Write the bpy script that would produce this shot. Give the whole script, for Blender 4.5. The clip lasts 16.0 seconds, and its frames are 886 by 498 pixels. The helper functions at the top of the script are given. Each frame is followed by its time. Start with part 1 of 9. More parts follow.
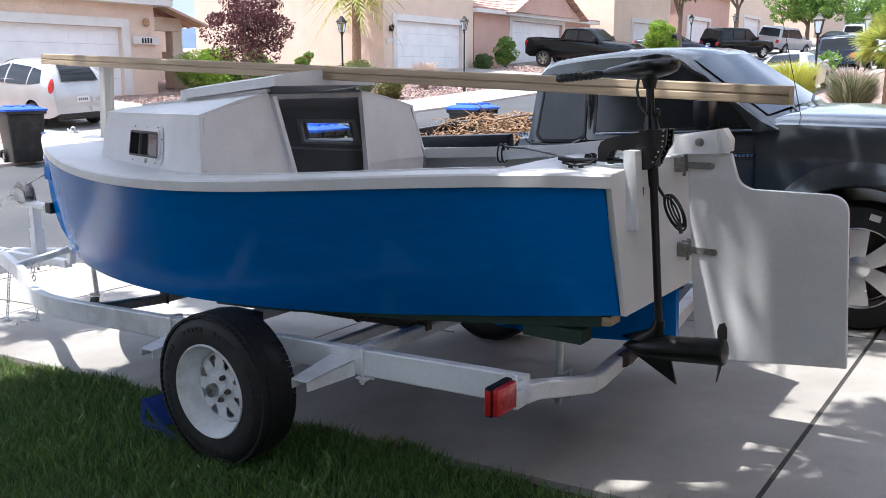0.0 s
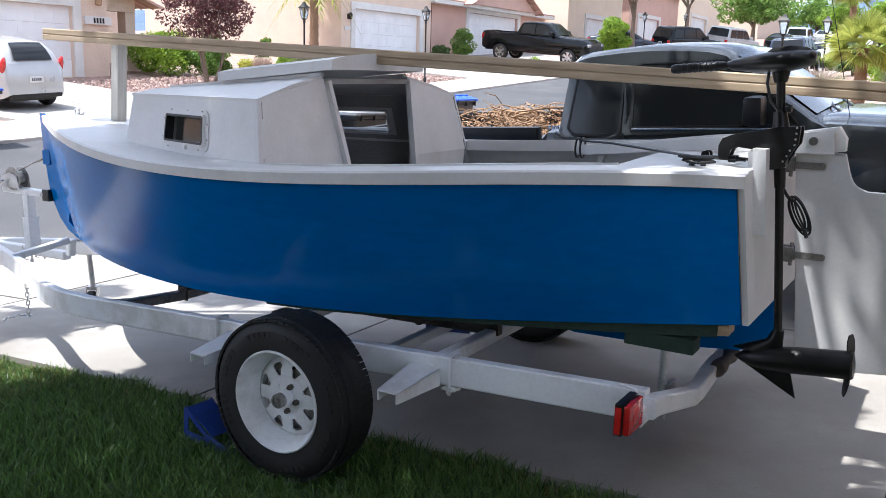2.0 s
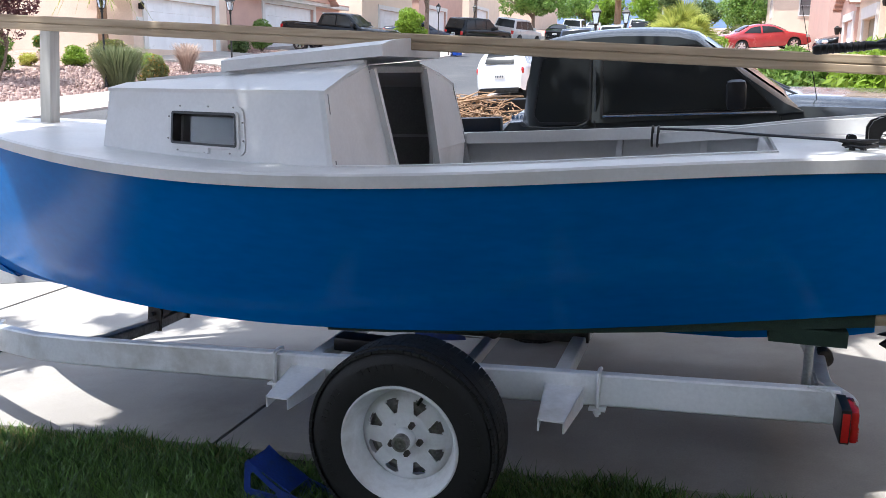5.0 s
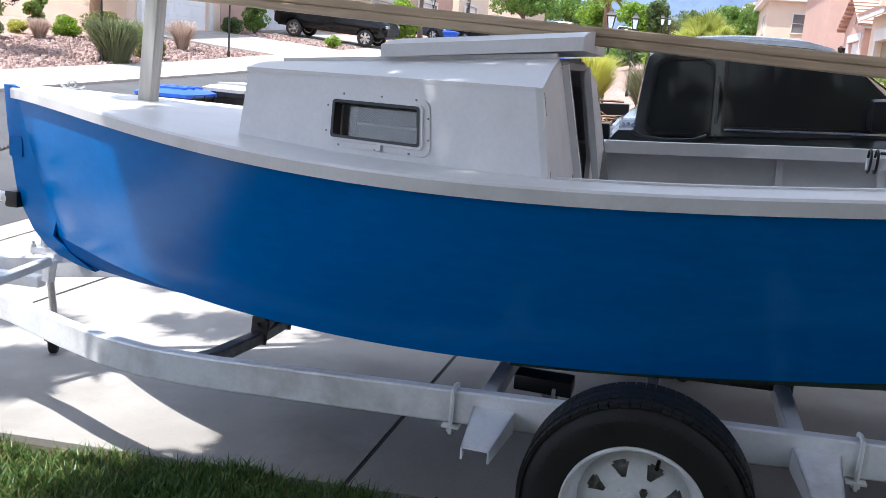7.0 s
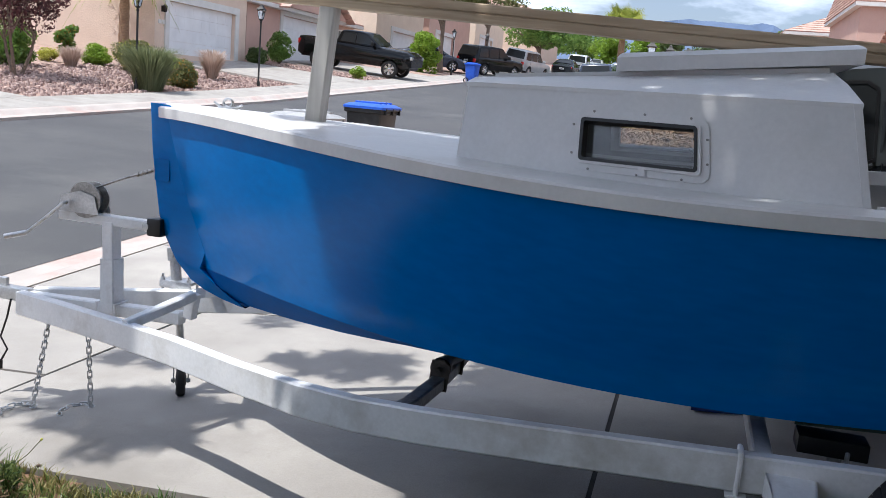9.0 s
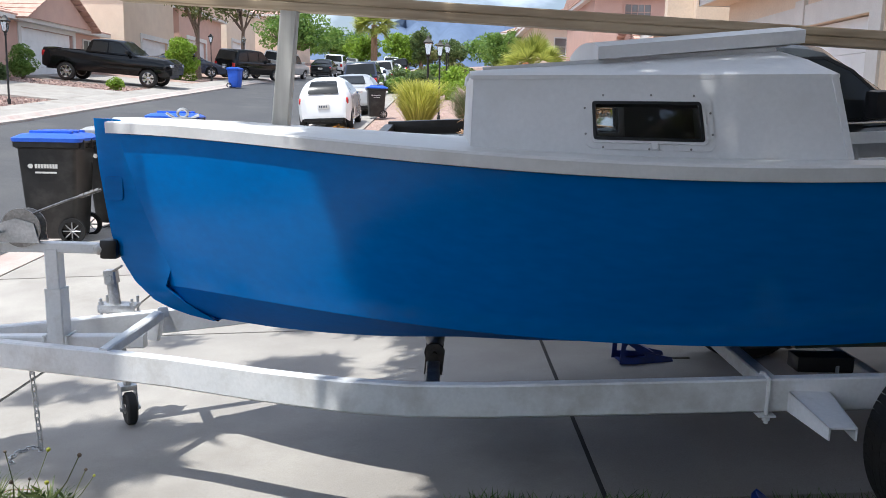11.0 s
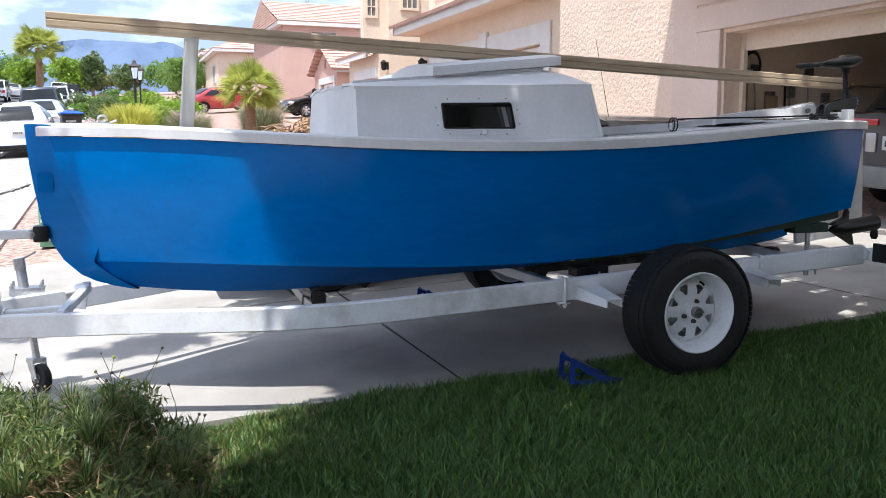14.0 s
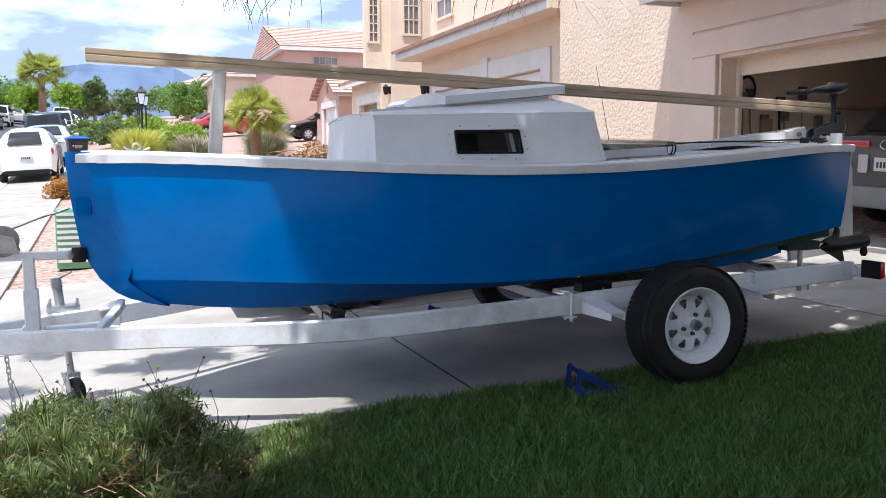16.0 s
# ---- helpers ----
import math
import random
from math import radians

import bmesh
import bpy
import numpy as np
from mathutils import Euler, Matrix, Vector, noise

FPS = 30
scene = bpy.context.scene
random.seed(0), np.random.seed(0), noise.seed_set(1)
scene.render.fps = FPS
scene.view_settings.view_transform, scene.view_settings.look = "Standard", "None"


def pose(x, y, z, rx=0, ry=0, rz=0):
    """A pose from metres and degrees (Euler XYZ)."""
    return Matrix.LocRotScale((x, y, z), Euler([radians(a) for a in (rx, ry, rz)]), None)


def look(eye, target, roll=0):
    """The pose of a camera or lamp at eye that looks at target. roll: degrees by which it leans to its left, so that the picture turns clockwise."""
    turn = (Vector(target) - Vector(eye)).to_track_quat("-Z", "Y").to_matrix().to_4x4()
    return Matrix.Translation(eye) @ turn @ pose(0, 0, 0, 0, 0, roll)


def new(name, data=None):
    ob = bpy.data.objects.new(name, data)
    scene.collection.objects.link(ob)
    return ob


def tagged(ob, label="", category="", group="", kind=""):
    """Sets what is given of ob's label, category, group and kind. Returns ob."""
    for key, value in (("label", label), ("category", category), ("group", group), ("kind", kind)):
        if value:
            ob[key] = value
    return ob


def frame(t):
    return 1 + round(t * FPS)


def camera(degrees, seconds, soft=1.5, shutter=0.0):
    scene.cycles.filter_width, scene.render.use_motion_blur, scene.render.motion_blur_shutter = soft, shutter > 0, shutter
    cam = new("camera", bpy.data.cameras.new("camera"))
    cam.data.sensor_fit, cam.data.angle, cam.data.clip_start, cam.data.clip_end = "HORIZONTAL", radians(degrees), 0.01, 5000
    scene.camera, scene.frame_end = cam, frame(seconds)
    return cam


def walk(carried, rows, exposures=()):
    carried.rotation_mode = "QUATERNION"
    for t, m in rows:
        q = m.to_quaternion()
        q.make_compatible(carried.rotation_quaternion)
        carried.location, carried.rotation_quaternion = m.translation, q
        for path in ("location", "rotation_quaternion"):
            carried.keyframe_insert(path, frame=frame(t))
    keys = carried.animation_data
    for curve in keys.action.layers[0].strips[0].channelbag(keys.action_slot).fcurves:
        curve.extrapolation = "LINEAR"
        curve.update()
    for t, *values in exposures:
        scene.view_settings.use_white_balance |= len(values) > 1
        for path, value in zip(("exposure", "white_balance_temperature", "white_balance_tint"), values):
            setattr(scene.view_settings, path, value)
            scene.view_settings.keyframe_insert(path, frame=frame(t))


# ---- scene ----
EXPOSURES = ((0.0, 0.76, 5670, 12), (2.0, 0.82, 5670, 12), (3.0, 0.77, 5670, 12), (5.5, 0.8, 5680, 12), (7.5, 0.63, 5690, 12), (8.1, 0.37, 5720, 12), (10.5, 0.06, 5720, 11), (11.0, 0.2, 5770, 10), (12.0, 0.28, 5780, 11), (12.5, 0.52, 5740, 12), (14.0, 0.58, 5710, 12), (16.0, 0.48, 5670, 12))
cam = camera(53.7, 16.0, soft=0.68)
# seconds, eye, target, roll
PATH = [
    (0, (2.937, -3.67, 1.698), (1.813, -2.061, 1.313), -0.1),
    (0.5, (2.737, -3.776, 1.713), (1.615, -2.165, 1.331), 0.3),
    (1, (2.581, -3.855, 1.696), (1.477, -2.23, 1.321), 0.7),
    (1.5, (2.45, -3.844, 1.679), (1.362, -2.213, 1.283), 0.9),
    (2, (2.267, -3.768, 1.67), (1.257, -2.089, 1.268), 1.5),
    (2.5, (2.1, -3.774, 1.668), (1.155, -2.057, 1.271), 1.8),
    (3, (1.85, -3.839, 1.66), (1.029, -2.057, 1.271), 1.6),
    (5.5, (0.689, -3.9, 1.601), (0.145, -2.021, 1.188), 0.9),
    (6, (0.43, -3.803, 1.587), (-0.087, -1.917, 1.17), 1.2),
    (6.5, (0.237, -3.731, 1.59), (-0.267, -1.843, 1.166), 2.2),
    (7, (-0.008, -3.65, 1.578), (-0.505, -1.759, 1.161), 4.5),
    (7.5, (-0.19, -3.597, 1.581), (-0.682, -1.706, 1.159), 5.4),
    (8, (-0.416, -3.494, 1.541), (-1.081, -1.646, 1.165), 5.4),
    (10.5, (-1.549, -3.52, 1.398), (-1.649, -1.55, 1.064), 2.2),
    (11, (-1.756, -3.794, 1.384), (-1.752, -1.82, 1.065), 1.3),
    (11.5, (-1.961, -3.931, 1.34), (-1.79, -1.961, 1.038), 1.3),
    (12, (-2.181, -4.147, 1.31), (-1.833, -2.198, 1.027), 1.8),
    (12.5, (-2.323, -4.389, 1.324), (-1.816, -2.475, 1.049), 1.0),
    (13, (-2.408, -4.636, 1.321), (-1.833, -2.741, 1.039), 0.6),
    (13.5, (-2.651, -4.836, 1.265), (-1.955, -2.978, 1.011), 0.6),
    (14, (-2.833, -4.972, 1.244), (-2.137, -3.114, 0.99), 0.1),
    (14.5, (-2.977, -4.997, 1.251), (-2.277, -3.14, 1.005), -0.0),
    (15, (-2.99, -5.051, 1.277), (-2.293, -3.192, 1.039), 0.1),
    (15.5, (-3.018, -5.177, 1.265), (-2.317, -3.317, 1.046), 0.0),
    (16, (-3.009, -5.223, 1.258), (-2.31, -3.36, 1.054), -0.2),
]
walk(cam, [(t, look(eye, target, roll)) for t, eye, target, roll in PATH], EXPOSURES)


# ---- light ----
SUN_FROM = Vector((-0.262, -0.238, 0.935)).normalized()
world = bpy.data.worlds.new("world")
scene.world = world
world.use_nodes = True
wn = world.node_tree
sky = wn.nodes.new("ShaderNodeTexSky")
sky.sky_type, sky.sun_disc = "NISHITA", False
sky.sun_elevation = math.asin(SUN_FROM.z)
sky.sun_rotation = math.atan2(SUN_FROM.x, SUN_FROM.y)
sky.dust_density, sky.air_density = 1.5, 1.0
# thin high cloud drifting over the whole sky
wtc = wn.nodes.new("ShaderNodeTexCoord")
wmap = wn.nodes.new("ShaderNodeMapping")
wmap.inputs["Scale"].default_value = (1.0, 1.0, 3.2)
wns = wn.nodes.new("ShaderNodeTexNoise")
wns.inputs["Scale"].default_value, wns.inputs["Detail"].default_value, wns.inputs["Roughness"].default_value = 2.6, 7, 0.58
wrp = wn.nodes.new("ShaderNodeValToRGB")
wrp.color_ramp.elements[0].color = (0.14, 0.14, 0.14, 1)
wrp.color_ramp.elements[0].position, wrp.color_ramp.elements[1].position = 0.44, 0.62
wmx = wn.nodes.new("ShaderNodeMix")
wmx.data_type = "RGBA"
wmx.inputs[7].default_value = (17.5, 18.2, 19.6, 1)
wn.links.new(wtc.outputs["Generated"], wmap.inputs[0])
wn.links.new(wmap.outputs[0], wns.inputs["Vector"])
wn.links.new(wns.outputs["Fac"], wrp.inputs[0])
wn.links.new(wrp.outputs[0], wmx.inputs[0])
wn.links.new(sky.outputs[0], wmx.inputs[6])
wn.links.new(wmx.outputs[2], wn.nodes["Background"].inputs["Color"])
wn.nodes["Background"].inputs["Strength"].default_value = 0.086
sun = new("sun", bpy.data.lights.new("sun", "SUN"))
sun.data.energy, sun.data.angle, sun.data.color = 5.1, radians(0.53), (1.0, 0.93, 0.80)
sun.matrix_basis = look(SUN_FROM * 60, (0, 0, 0))

# ---- materials ----
def rgb(c):
    return (c[0], c[1], c[2], 1.0)


def surface(name, c1, c2, scale=6.0, rough=0.6, metal=0.0, bump=0.15, fine=90.0, spread=0.12, coat=0.0, stain=None, stain_scale=1.3, spec=0.5, stretch=(1, 1, 1), per_piece=0.0, dist=0.004):
    """A painted, mineral or metal surface: two tones by a large noise, a fine grain, stains, uneven gloss and relief."""
    m = bpy.data.materials.new(name)
    m.use_nodes = True
    t = m.node_tree
    b = t.nodes["Principled BSDF"]
    tc = t.nodes.new("ShaderNodeTexCoord")
    mp = t.nodes.new("ShaderNodeMapping")
    mp.inputs["Scale"].default_value = stretch
    t.links.new(tc.outputs["Object"], mp.inputs[0])
    big = t.nodes.new("ShaderNodeTexNoise")
    big.inputs["Scale"].default_value, big.inputs["Detail"].default_value = scale, 6
    small = t.nodes.new("ShaderNodeTexNoise")
    small.inputs["Scale"].default_value, small.inputs["Detail"].default_value = fine, 4
    for n in (big, small):
        t.links.new(mp.outputs[0], n.inputs["Vector"])
    ramp = t.nodes.new("ShaderNodeValToRGB")
    ramp.color_ramp.elements[0].position, ramp.color_ramp.elements[1].position = 0.32, 0.7
    ramp.color_ramp.elements[0].color, ramp.color_ramp.elements[1].color = rgb(c1), rgb(c2)
    t.links.new(big.outputs["Fac"], ramp.inputs[0])
    col = ramp.outputs[0]
    hsv = t.nodes.new("ShaderNodeHueSaturation")
    mr = t.nodes.new("ShaderNodeMapRange")
    mr.inputs["From Min"].default_value, mr.inputs["From Max"].default_value = 0.3, 0.7
    mr.inputs["To Min"].default_value, mr.inputs["To Max"].default_value = 1 - spread, 1 + spread
    t.links.new(small.outputs["Fac"], mr.inputs[0])
    t.links.new(mr.outputs[0], hsv.inputs["Value"])
    t.links.new(col, hsv.inputs["Color"])
    col = hsv.outputs[0]
    if per_piece:
        inf = t.nodes.new("ShaderNodeObjectInfo")
        m2 = t.nodes.new("ShaderNodeMapRange")
        m2.inputs["To Min"].default_value, m2.inputs["To Max"].default_value = 1 - per_piece, 1 + per_piece
        t.links.new(inf.outputs["Random"], m2.inputs[0])
        h2 = t.nodes.new("ShaderNodeHueSaturation")
        t.links.new(m2.outputs[0], h2.inputs["Value"])
        t.links.new(col, h2.inputs["Color"])
        col = h2.outputs[0]
    if stain:
        sn = t.nodes.new("ShaderNodeTexNoise")
        sn.inputs["Scale"].default_value, sn.inputs["Detail"].default_value, sn.inputs["Roughness"].default_value = stain_scale, 9, 0.65
        t.links.new(tc.outputs["Object"], sn.inputs["Vector"])
        sr = t.nodes.new("ShaderNodeValToRGB")
        sr.color_ramp.elements[0].position, sr.color_ramp.elements[1].position = 0.5, 0.72
        mx = t.nodes.new("ShaderNodeMix")
        mx.data_type = "RGBA"
        mx.inputs[7].default_value = rgb(stain)
        t.links.new(sn.outputs["Fac"], sr.inputs[0])
        t.links.new(sr.outputs[0], mx.inputs[0])
        t.links.new(col, mx.inputs[6])
        col = mx.outputs[2]
    t.links.new(col, b.inputs["Base Color"])
    rr = t.nodes.new("ShaderNodeMapRange")
    rr.inputs["To Min"].default_value, rr.inputs["To Max"].default_value = max(0.02, rough * 0.75), min(1.0, rough * 1.25)
    t.links.new(big.outputs["Fac"], rr.inputs[0])
    t.links.new(rr.outputs[0], b.inputs["Roughness"])
    b.inputs["Metallic"].default_value = metal
    b.inputs["Specular IOR Level"].default_value = spec
    if coat:
        b.inputs["Coat Weight"].default_value, b.inputs["Coat Roughness"].default_value = coat, 0.06
    if bump:
        bp = t.nodes.new("ShaderNodeBump")
        bp.inputs["Strength"].default_value, bp.inputs["Distance"].default_value = bump, dist
        t.links.new(small.outputs["Fac"], bp.inputs["Height"])
        t.links.new(bp.outputs[0], b.inputs["Normal"])
    return m


def leaf_surface(name, c1, c2, rough=0.5, through_light=0.45):
    m = bpy.data.materials.new(name)
    m.use_nodes = True
    t = m.node_tree
    b = t.nodes["Principled BSDF"]
    geo = t.nodes.new("ShaderNodeNewGeometry")
    ramp = t.nodes.new("ShaderNodeValToRGB")
    ramp.color_ramp.elements[0].color, ramp.color_ramp.elements[1].color = rgb(c1), rgb(c2)
    t.links.new(geo.outputs["Random Per Island"], ramp.inputs[0])
    t.links.new(ramp.outputs[0], b.inputs["Base Color"])
    b.inputs["Roughness"].default_value = rough
    tr = t.nodes.new("ShaderNodeBsdfTranslucent")
    t.links.new(ramp.outputs[0], tr.inputs["Color"])
    mx = t.nodes.new("ShaderNodeMixShader")
    mx.inputs[0].default_value = through_light
    t.links.new(b.outputs[0], mx.inputs[1])
    t.links.new(tr.outputs[0], mx.inputs[2])
    t.links.new(mx.outputs[0], t.nodes["Material Output"].inputs["Surface"])
    return m


def glass_surface(name, tint=(0.8, 0.85, 0.85), rough=0.0):
    m = bpy.data.materials.new(name)
    m.use_nodes = True
    b = m.node_tree.nodes["Principled BSDF"]
    b.inputs["Base Color"].default_value = rgb(tint)
    b.inputs["Roughness"].default_value = rough
    b.inputs["Transmission Weight"].default_value = 1.0
    b.inputs["IOR"].default_value = 1.45
    return m


def wood_surface(name, c1, c2, along="X", rough=0.65):
    m = bpy.data.materials.new(name)
    m.use_nodes = True
    t = m.node_tree
    b = t.nodes["Principled BSDF"]
    tc = t.nodes.new("ShaderNodeTexCoord")
    mp = t.nodes.new("ShaderNodeMapping")
    mp.inputs["Scale"].default_value = {"X": (1.2, 22, 22), "Y": (22, 1.2, 22), "Z": (22, 22, 1.2)}[along]
    n = t.nodes.new("ShaderNodeTexNoise")
    n.inputs["Scale"].default_value, n.inputs["Detail"].default_value, n.inputs["Distortion"].default_value = 1.6, 7, 0.6
    n2 = t.nodes.new("ShaderNodeTexNoise")
    n2.inputs["Scale"].default_value, n2.inputs["Detail"].default_value = 2.2, 3
    ramp = t.nodes.new("ShaderNodeValToRGB")
    ramp.color_ramp.elements[0].position, ramp.color_ramp.elements[1].position = 0.3, 0.72
    ramp.color_ramp.elements[0].color, ramp.color_ramp.elements[1].color = rgb(c1), rgb(c2)
    mx = t.nodes.new("ShaderNodeMix")
    mx.data_type, mx.blend_type = "RGBA", "MULTIPLY"
    mx.inputs[0].default_value = 0.35
    t.links.new(tc.outputs["Object"], mp.inputs[0])
    t.links.new(mp.outputs[0], n.inputs["Vector"])
    t.links.new(tc.outputs["Object"], n2.inputs["Vector"])
    t.links.new(n.outputs["Fac"], ramp.inputs[0])
    t.links.new(ramp.outputs[0], mx.inputs[6])
    t.links.new(n2.outputs["Fac"], mx.inputs[7])
    t.links.new(mx.outputs[2], b.inputs["Base Color"])
    b.inputs["Roughness"].default_value = rough
    bp = t.nodes.new("ShaderNodeBump")
    bp.inputs["Strength"].default_value, bp.inputs["Distance"].default_value = 0.25, 0.003
    t.links.new(n.outputs["Fac"], bp.inputs["Height"])
    t.links.new(bp.outputs[0], b.inputs["Normal"])
    return m


BLUE = surface("blue_gloss_paint", (0.0006, 0.13, 0.43), (0.001, 0.157, 0.51), 3.0, 0.2, bump=0.55, fine=34, spread=0.06, spec=0.22, dist=0.002, stretch=(0.25, 1, 1))
BLUEFLAT = surface("blue_bottom_paint", (0.002, 0.1, 0.38), (0.003, 0.12, 0.45), 3.0, 0.75, bump=0.3, fine=34, spread=0.06, spec=0.12, dist=0.002)
WHITE = surface("white_paint", (0.66, 0.66, 0.66), (0.74, 0.735, 0.725), 4.0, 0.4, bump=0.08, fine=60, spread=0.03, stain=(0.6, 0.59, 0.57), stain_scale=2.2)
TWHITE = surface("white_trailer_enamel", (0.72, 0.73, 0.74), (0.8, 0.8, 0.8), 5.0, 0.33, bump=0.08, fine=70, spread=0.04, stain=(0.5, 0.48, 0.45), stain_scale=3.4)
INNER = surface("grey_cabin_paint", (0.3, 0.3, 0.3), (0.38, 0.38, 0.37), 5.0, 0.55)
BLACKPL = surface("black_plastic", (0.006, 0.006, 0.007), (0.012, 0.012, 0.012), 12, 0.36, spread=0.2, spec=0.4)
RUBBER = surface("tyre_rubber", (0.0036, 0.0036, 0.0037), (0.0091, 0.0087, 0.0084), 14, 0.66, spread=0.3, bump=0.3, fine=140)
GALV = surface("galvanised_steel", (0.42, 0.43, 0.44), (0.6, 0.6, 0.6), 14, 0.38, 0.85, spread=0.12)
STEEL = surface("dull_steel", (0.22, 0.21, 0.2), (0.4, 0.39, 0.37), 18, 0.45, 0.8, spread=0.2)
RUST = surface("dark_rusty_steel", (0.05, 0.045, 0.042), (0.12, 0.1, 0.085), 16, 0.7, 0.3, spread=0.25)
TIMBER = wood_surface("raw_timber", (0.42, 0.31, 0.195), (0.68, 0.54, 0.37))
POSTWOOD = wood_surface("whitewashed_timber", (0.52, 0.5, 0.45), (0.7, 0.68, 0.63), "Z")
GREENCARPET = surface("green_marine_carpet", (0.012, 0.03, 0.02), (0.025, 0.05, 0.032), 30, 0.95, spread=0.35, bump=0.6, fine=220)
REDLENS = surface("red_lens", (0.42, 0.012, 0.012), (0.55, 0.02, 0.018), 20, 0.15, coat=0.6, spread=0.1)
BLUEPL = surface("blue_steel_paint", (0.012, 0.035, 0.19), (0.02, 0.05, 0.26), 9, 0.4, spread=0.15, stain=(0.03, 0.04, 0.09), stain_scale=7)
BINBLACK = surface("dark_bin_plastic", (0.013, 0.013, 0.0125), (0.024, 0.023, 0.022), 8, 0.45, stain=(0.05, 0.047, 0.043), stain_scale=4)
BINBLUE = surface("blue_bin_plastic", (0.02, 0.09, 0.5), (0.03, 0.12, 0.62), 6, 0.4)
CONC = surface("pale_concrete", (0.3, 0.277, 0.25), (0.385, 0.36, 0.325), 2.2, 0.85, bump=0.35, fine=160, spread=0.1, stain=(0.25, 0.228, 0.2), stain_scale=0.9, per_piece=0.03)
KERB = surface("kerb_concrete", (0.4, 0.355, 0.32), (0.48, 0.43, 0.39), 2.0, 0.85, bump=0.3, fine=120, stain=(0.42, 0.28, 0.24))
ASPH = surface("asphalt", (0.055, 0.055, 0.058), (0.085, 0.084, 0.085), 0.8, 0.85, bump=0.5, fine=240, spread=0.25, stain=(0.1, 0.098, 0.095), stain_scale=0.5)
ROCKG = surface("desert_gravel", (0.2, 0.125, 0.1), (0.5, 0.35, 0.285), 11, 0.9, bump=1.0, fine=16, spread=0.5, dist=0.03, stain=(0.42, 0.31, 0.26), stain_scale=0.6)
SOIL = surface("lawn_soil", (0.03, 0.028, 0.014), (0.06, 0.05, 0.024), 7, 0.95, bump=0.8, fine=60, spread=0.3)
JOINT = surface("joint_dark", (0.03, 0.028, 0.026), (0.06, 0.055, 0.05), 12, 0.95)
STUCCO = surface("peach_stucco", (0.63, 0.49, 0.385), (0.7, 0.555, 0.44), 1.5, 0.9, bump=1.0, fine=16, spread=0.05, dist=0.02)
STUCCO2 = surface("pink_stucco", (0.6, 0.44, 0.36), (0.66, 0.49, 0.405), 1.5, 0.9, bump=0.6, fine=22, spread=0.05, dist=0.01)
STUCCO3 = surface("cream_stucco", (0.66, 0.54, 0.42), (0.72, 0.6, 0.47), 1.5, 0.9, bump=0.6, fine=22, spread=0.05, dist=0.01)
STUCCO4 = surface("rose_stucco", (0.5, 0.33, 0.27), (0.56, 0.37, 0.3), 1.5, 0.9, bump=0.6, fine=22, spread=0.05, dist=0.01)
TRIM = surface("white_trim", (0.6, 0.585, 0.555), (0.68, 0.665, 0.635), 2, 0.7, bump=0.3, fine=40, spread=0.04)
GDOOR = surface("white_garage_door", (0.72, 0.72, 0.72), (0.8, 0.8, 0.8), 2, 0.45, spread=0.03)
TILE = surface("clay_roof_tile", (0.44, 0.27, 0.21), (0.58, 0.39, 0.32), 3, 0.85, spread=0.2, bump=0.4, fine=30)
DARKGLASS = surface("dark_window_glass", (0.014, 0.0155, 0.0165), (0.022, 0.024, 0.025), 1, 0.09, spread=0.05, bump=0, spec=0.4)
GREYGLASS = surface("curtained_window_glass", (0.13, 0.125, 0.12), (0.2, 0.195, 0.19), 1, 0.12, spread=0.05, bump=0, spec=0.5)
CARBLACK = surface("black_car_paint", (0.003, 0.0033, 0.004), (0.005, 0.0055, 0.006), 2, 0.12, spread=0.03, bump=0, spec=0.4)
CARGREY = surface("charcoal_car_paint", (0.028, 0.032, 0.034), (0.04, 0.045, 0.048), 2, 0.24, spread=0.03, bump=0, coat=0.7)
CARWHITE = surface("white_car_paint", (0.72, 0.73, 0.74), (0.78, 0.79, 0.8), 2, 0.25, spread=0.02, bump=0, coat=0.9)
CARSILVER = surface("silver_car_paint", (0.42, 0.42, 0.42), (0.5, 0.5, 0.49), 2, 0.3, 0.3, spread=0.02, bump=0, coat=0.8)
CARRED = surface("red_car_paint", (0.32, 0.02, 0.025), (0.38, 0.03, 0.03), 2, 0.25, spread=0.02, bump=0, coat=0.9)
SMOOTHGREY = surface("grey_bumper_plastic", (0.2, 0.2, 0.19), (0.26, 0.26, 0.25), 5, 0.5, spread=0.05)
CARBLUE = surface("dark_blue_car_paint", (0.02, 0.03, 0.055), (0.03, 0.04, 0.07), 2, 0.25, spread=0.02, bump=0, coat=0.7)
CHROME = surface("bright_alloy", (0.6, 0.6, 0.61), (0.72, 0.72, 0.72), 10, 0.25, 0.9, spread=0.05, bump=0)
LAMPBLACK = surface("black_iron", (0.018, 0.017, 0.016), (0.03, 0.028, 0.026), 15, 0.5, 0.4)
BARK = surface("bark", (0.13, 0.09, 0.065), (0.24, 0.18, 0.13), 14, 0.95, spread=0.3, bump=1.0, fine=40, dist=0.02)
PALMBARK = surface("palm_bark", (0.22, 0.13, 0.075), (0.36, 0.23, 0.14), 10, 0.95, spread=0.35, bump=1.0, fine=30, stretch=(1, 1, 4), dist=0.03)
TWIG = surface("dry_twigs", (0.26, 0.155, 0.085), (0.45, 0.29, 0.17), 9, 0.9, spread=0.3)
ALUSCREEN = surface("grey_mesh_vinyl", (0.3, 0.3, 0.3), (0.4, 0.4, 0.4), 10, 0.5)
GLASS = glass_surface("clear_acrylic", (0.75, 0.78, 0.78), 0.02)
LAMPGLASS = glass_surface("lamp_glass", (0.5, 0.5, 0.48), 0.15)
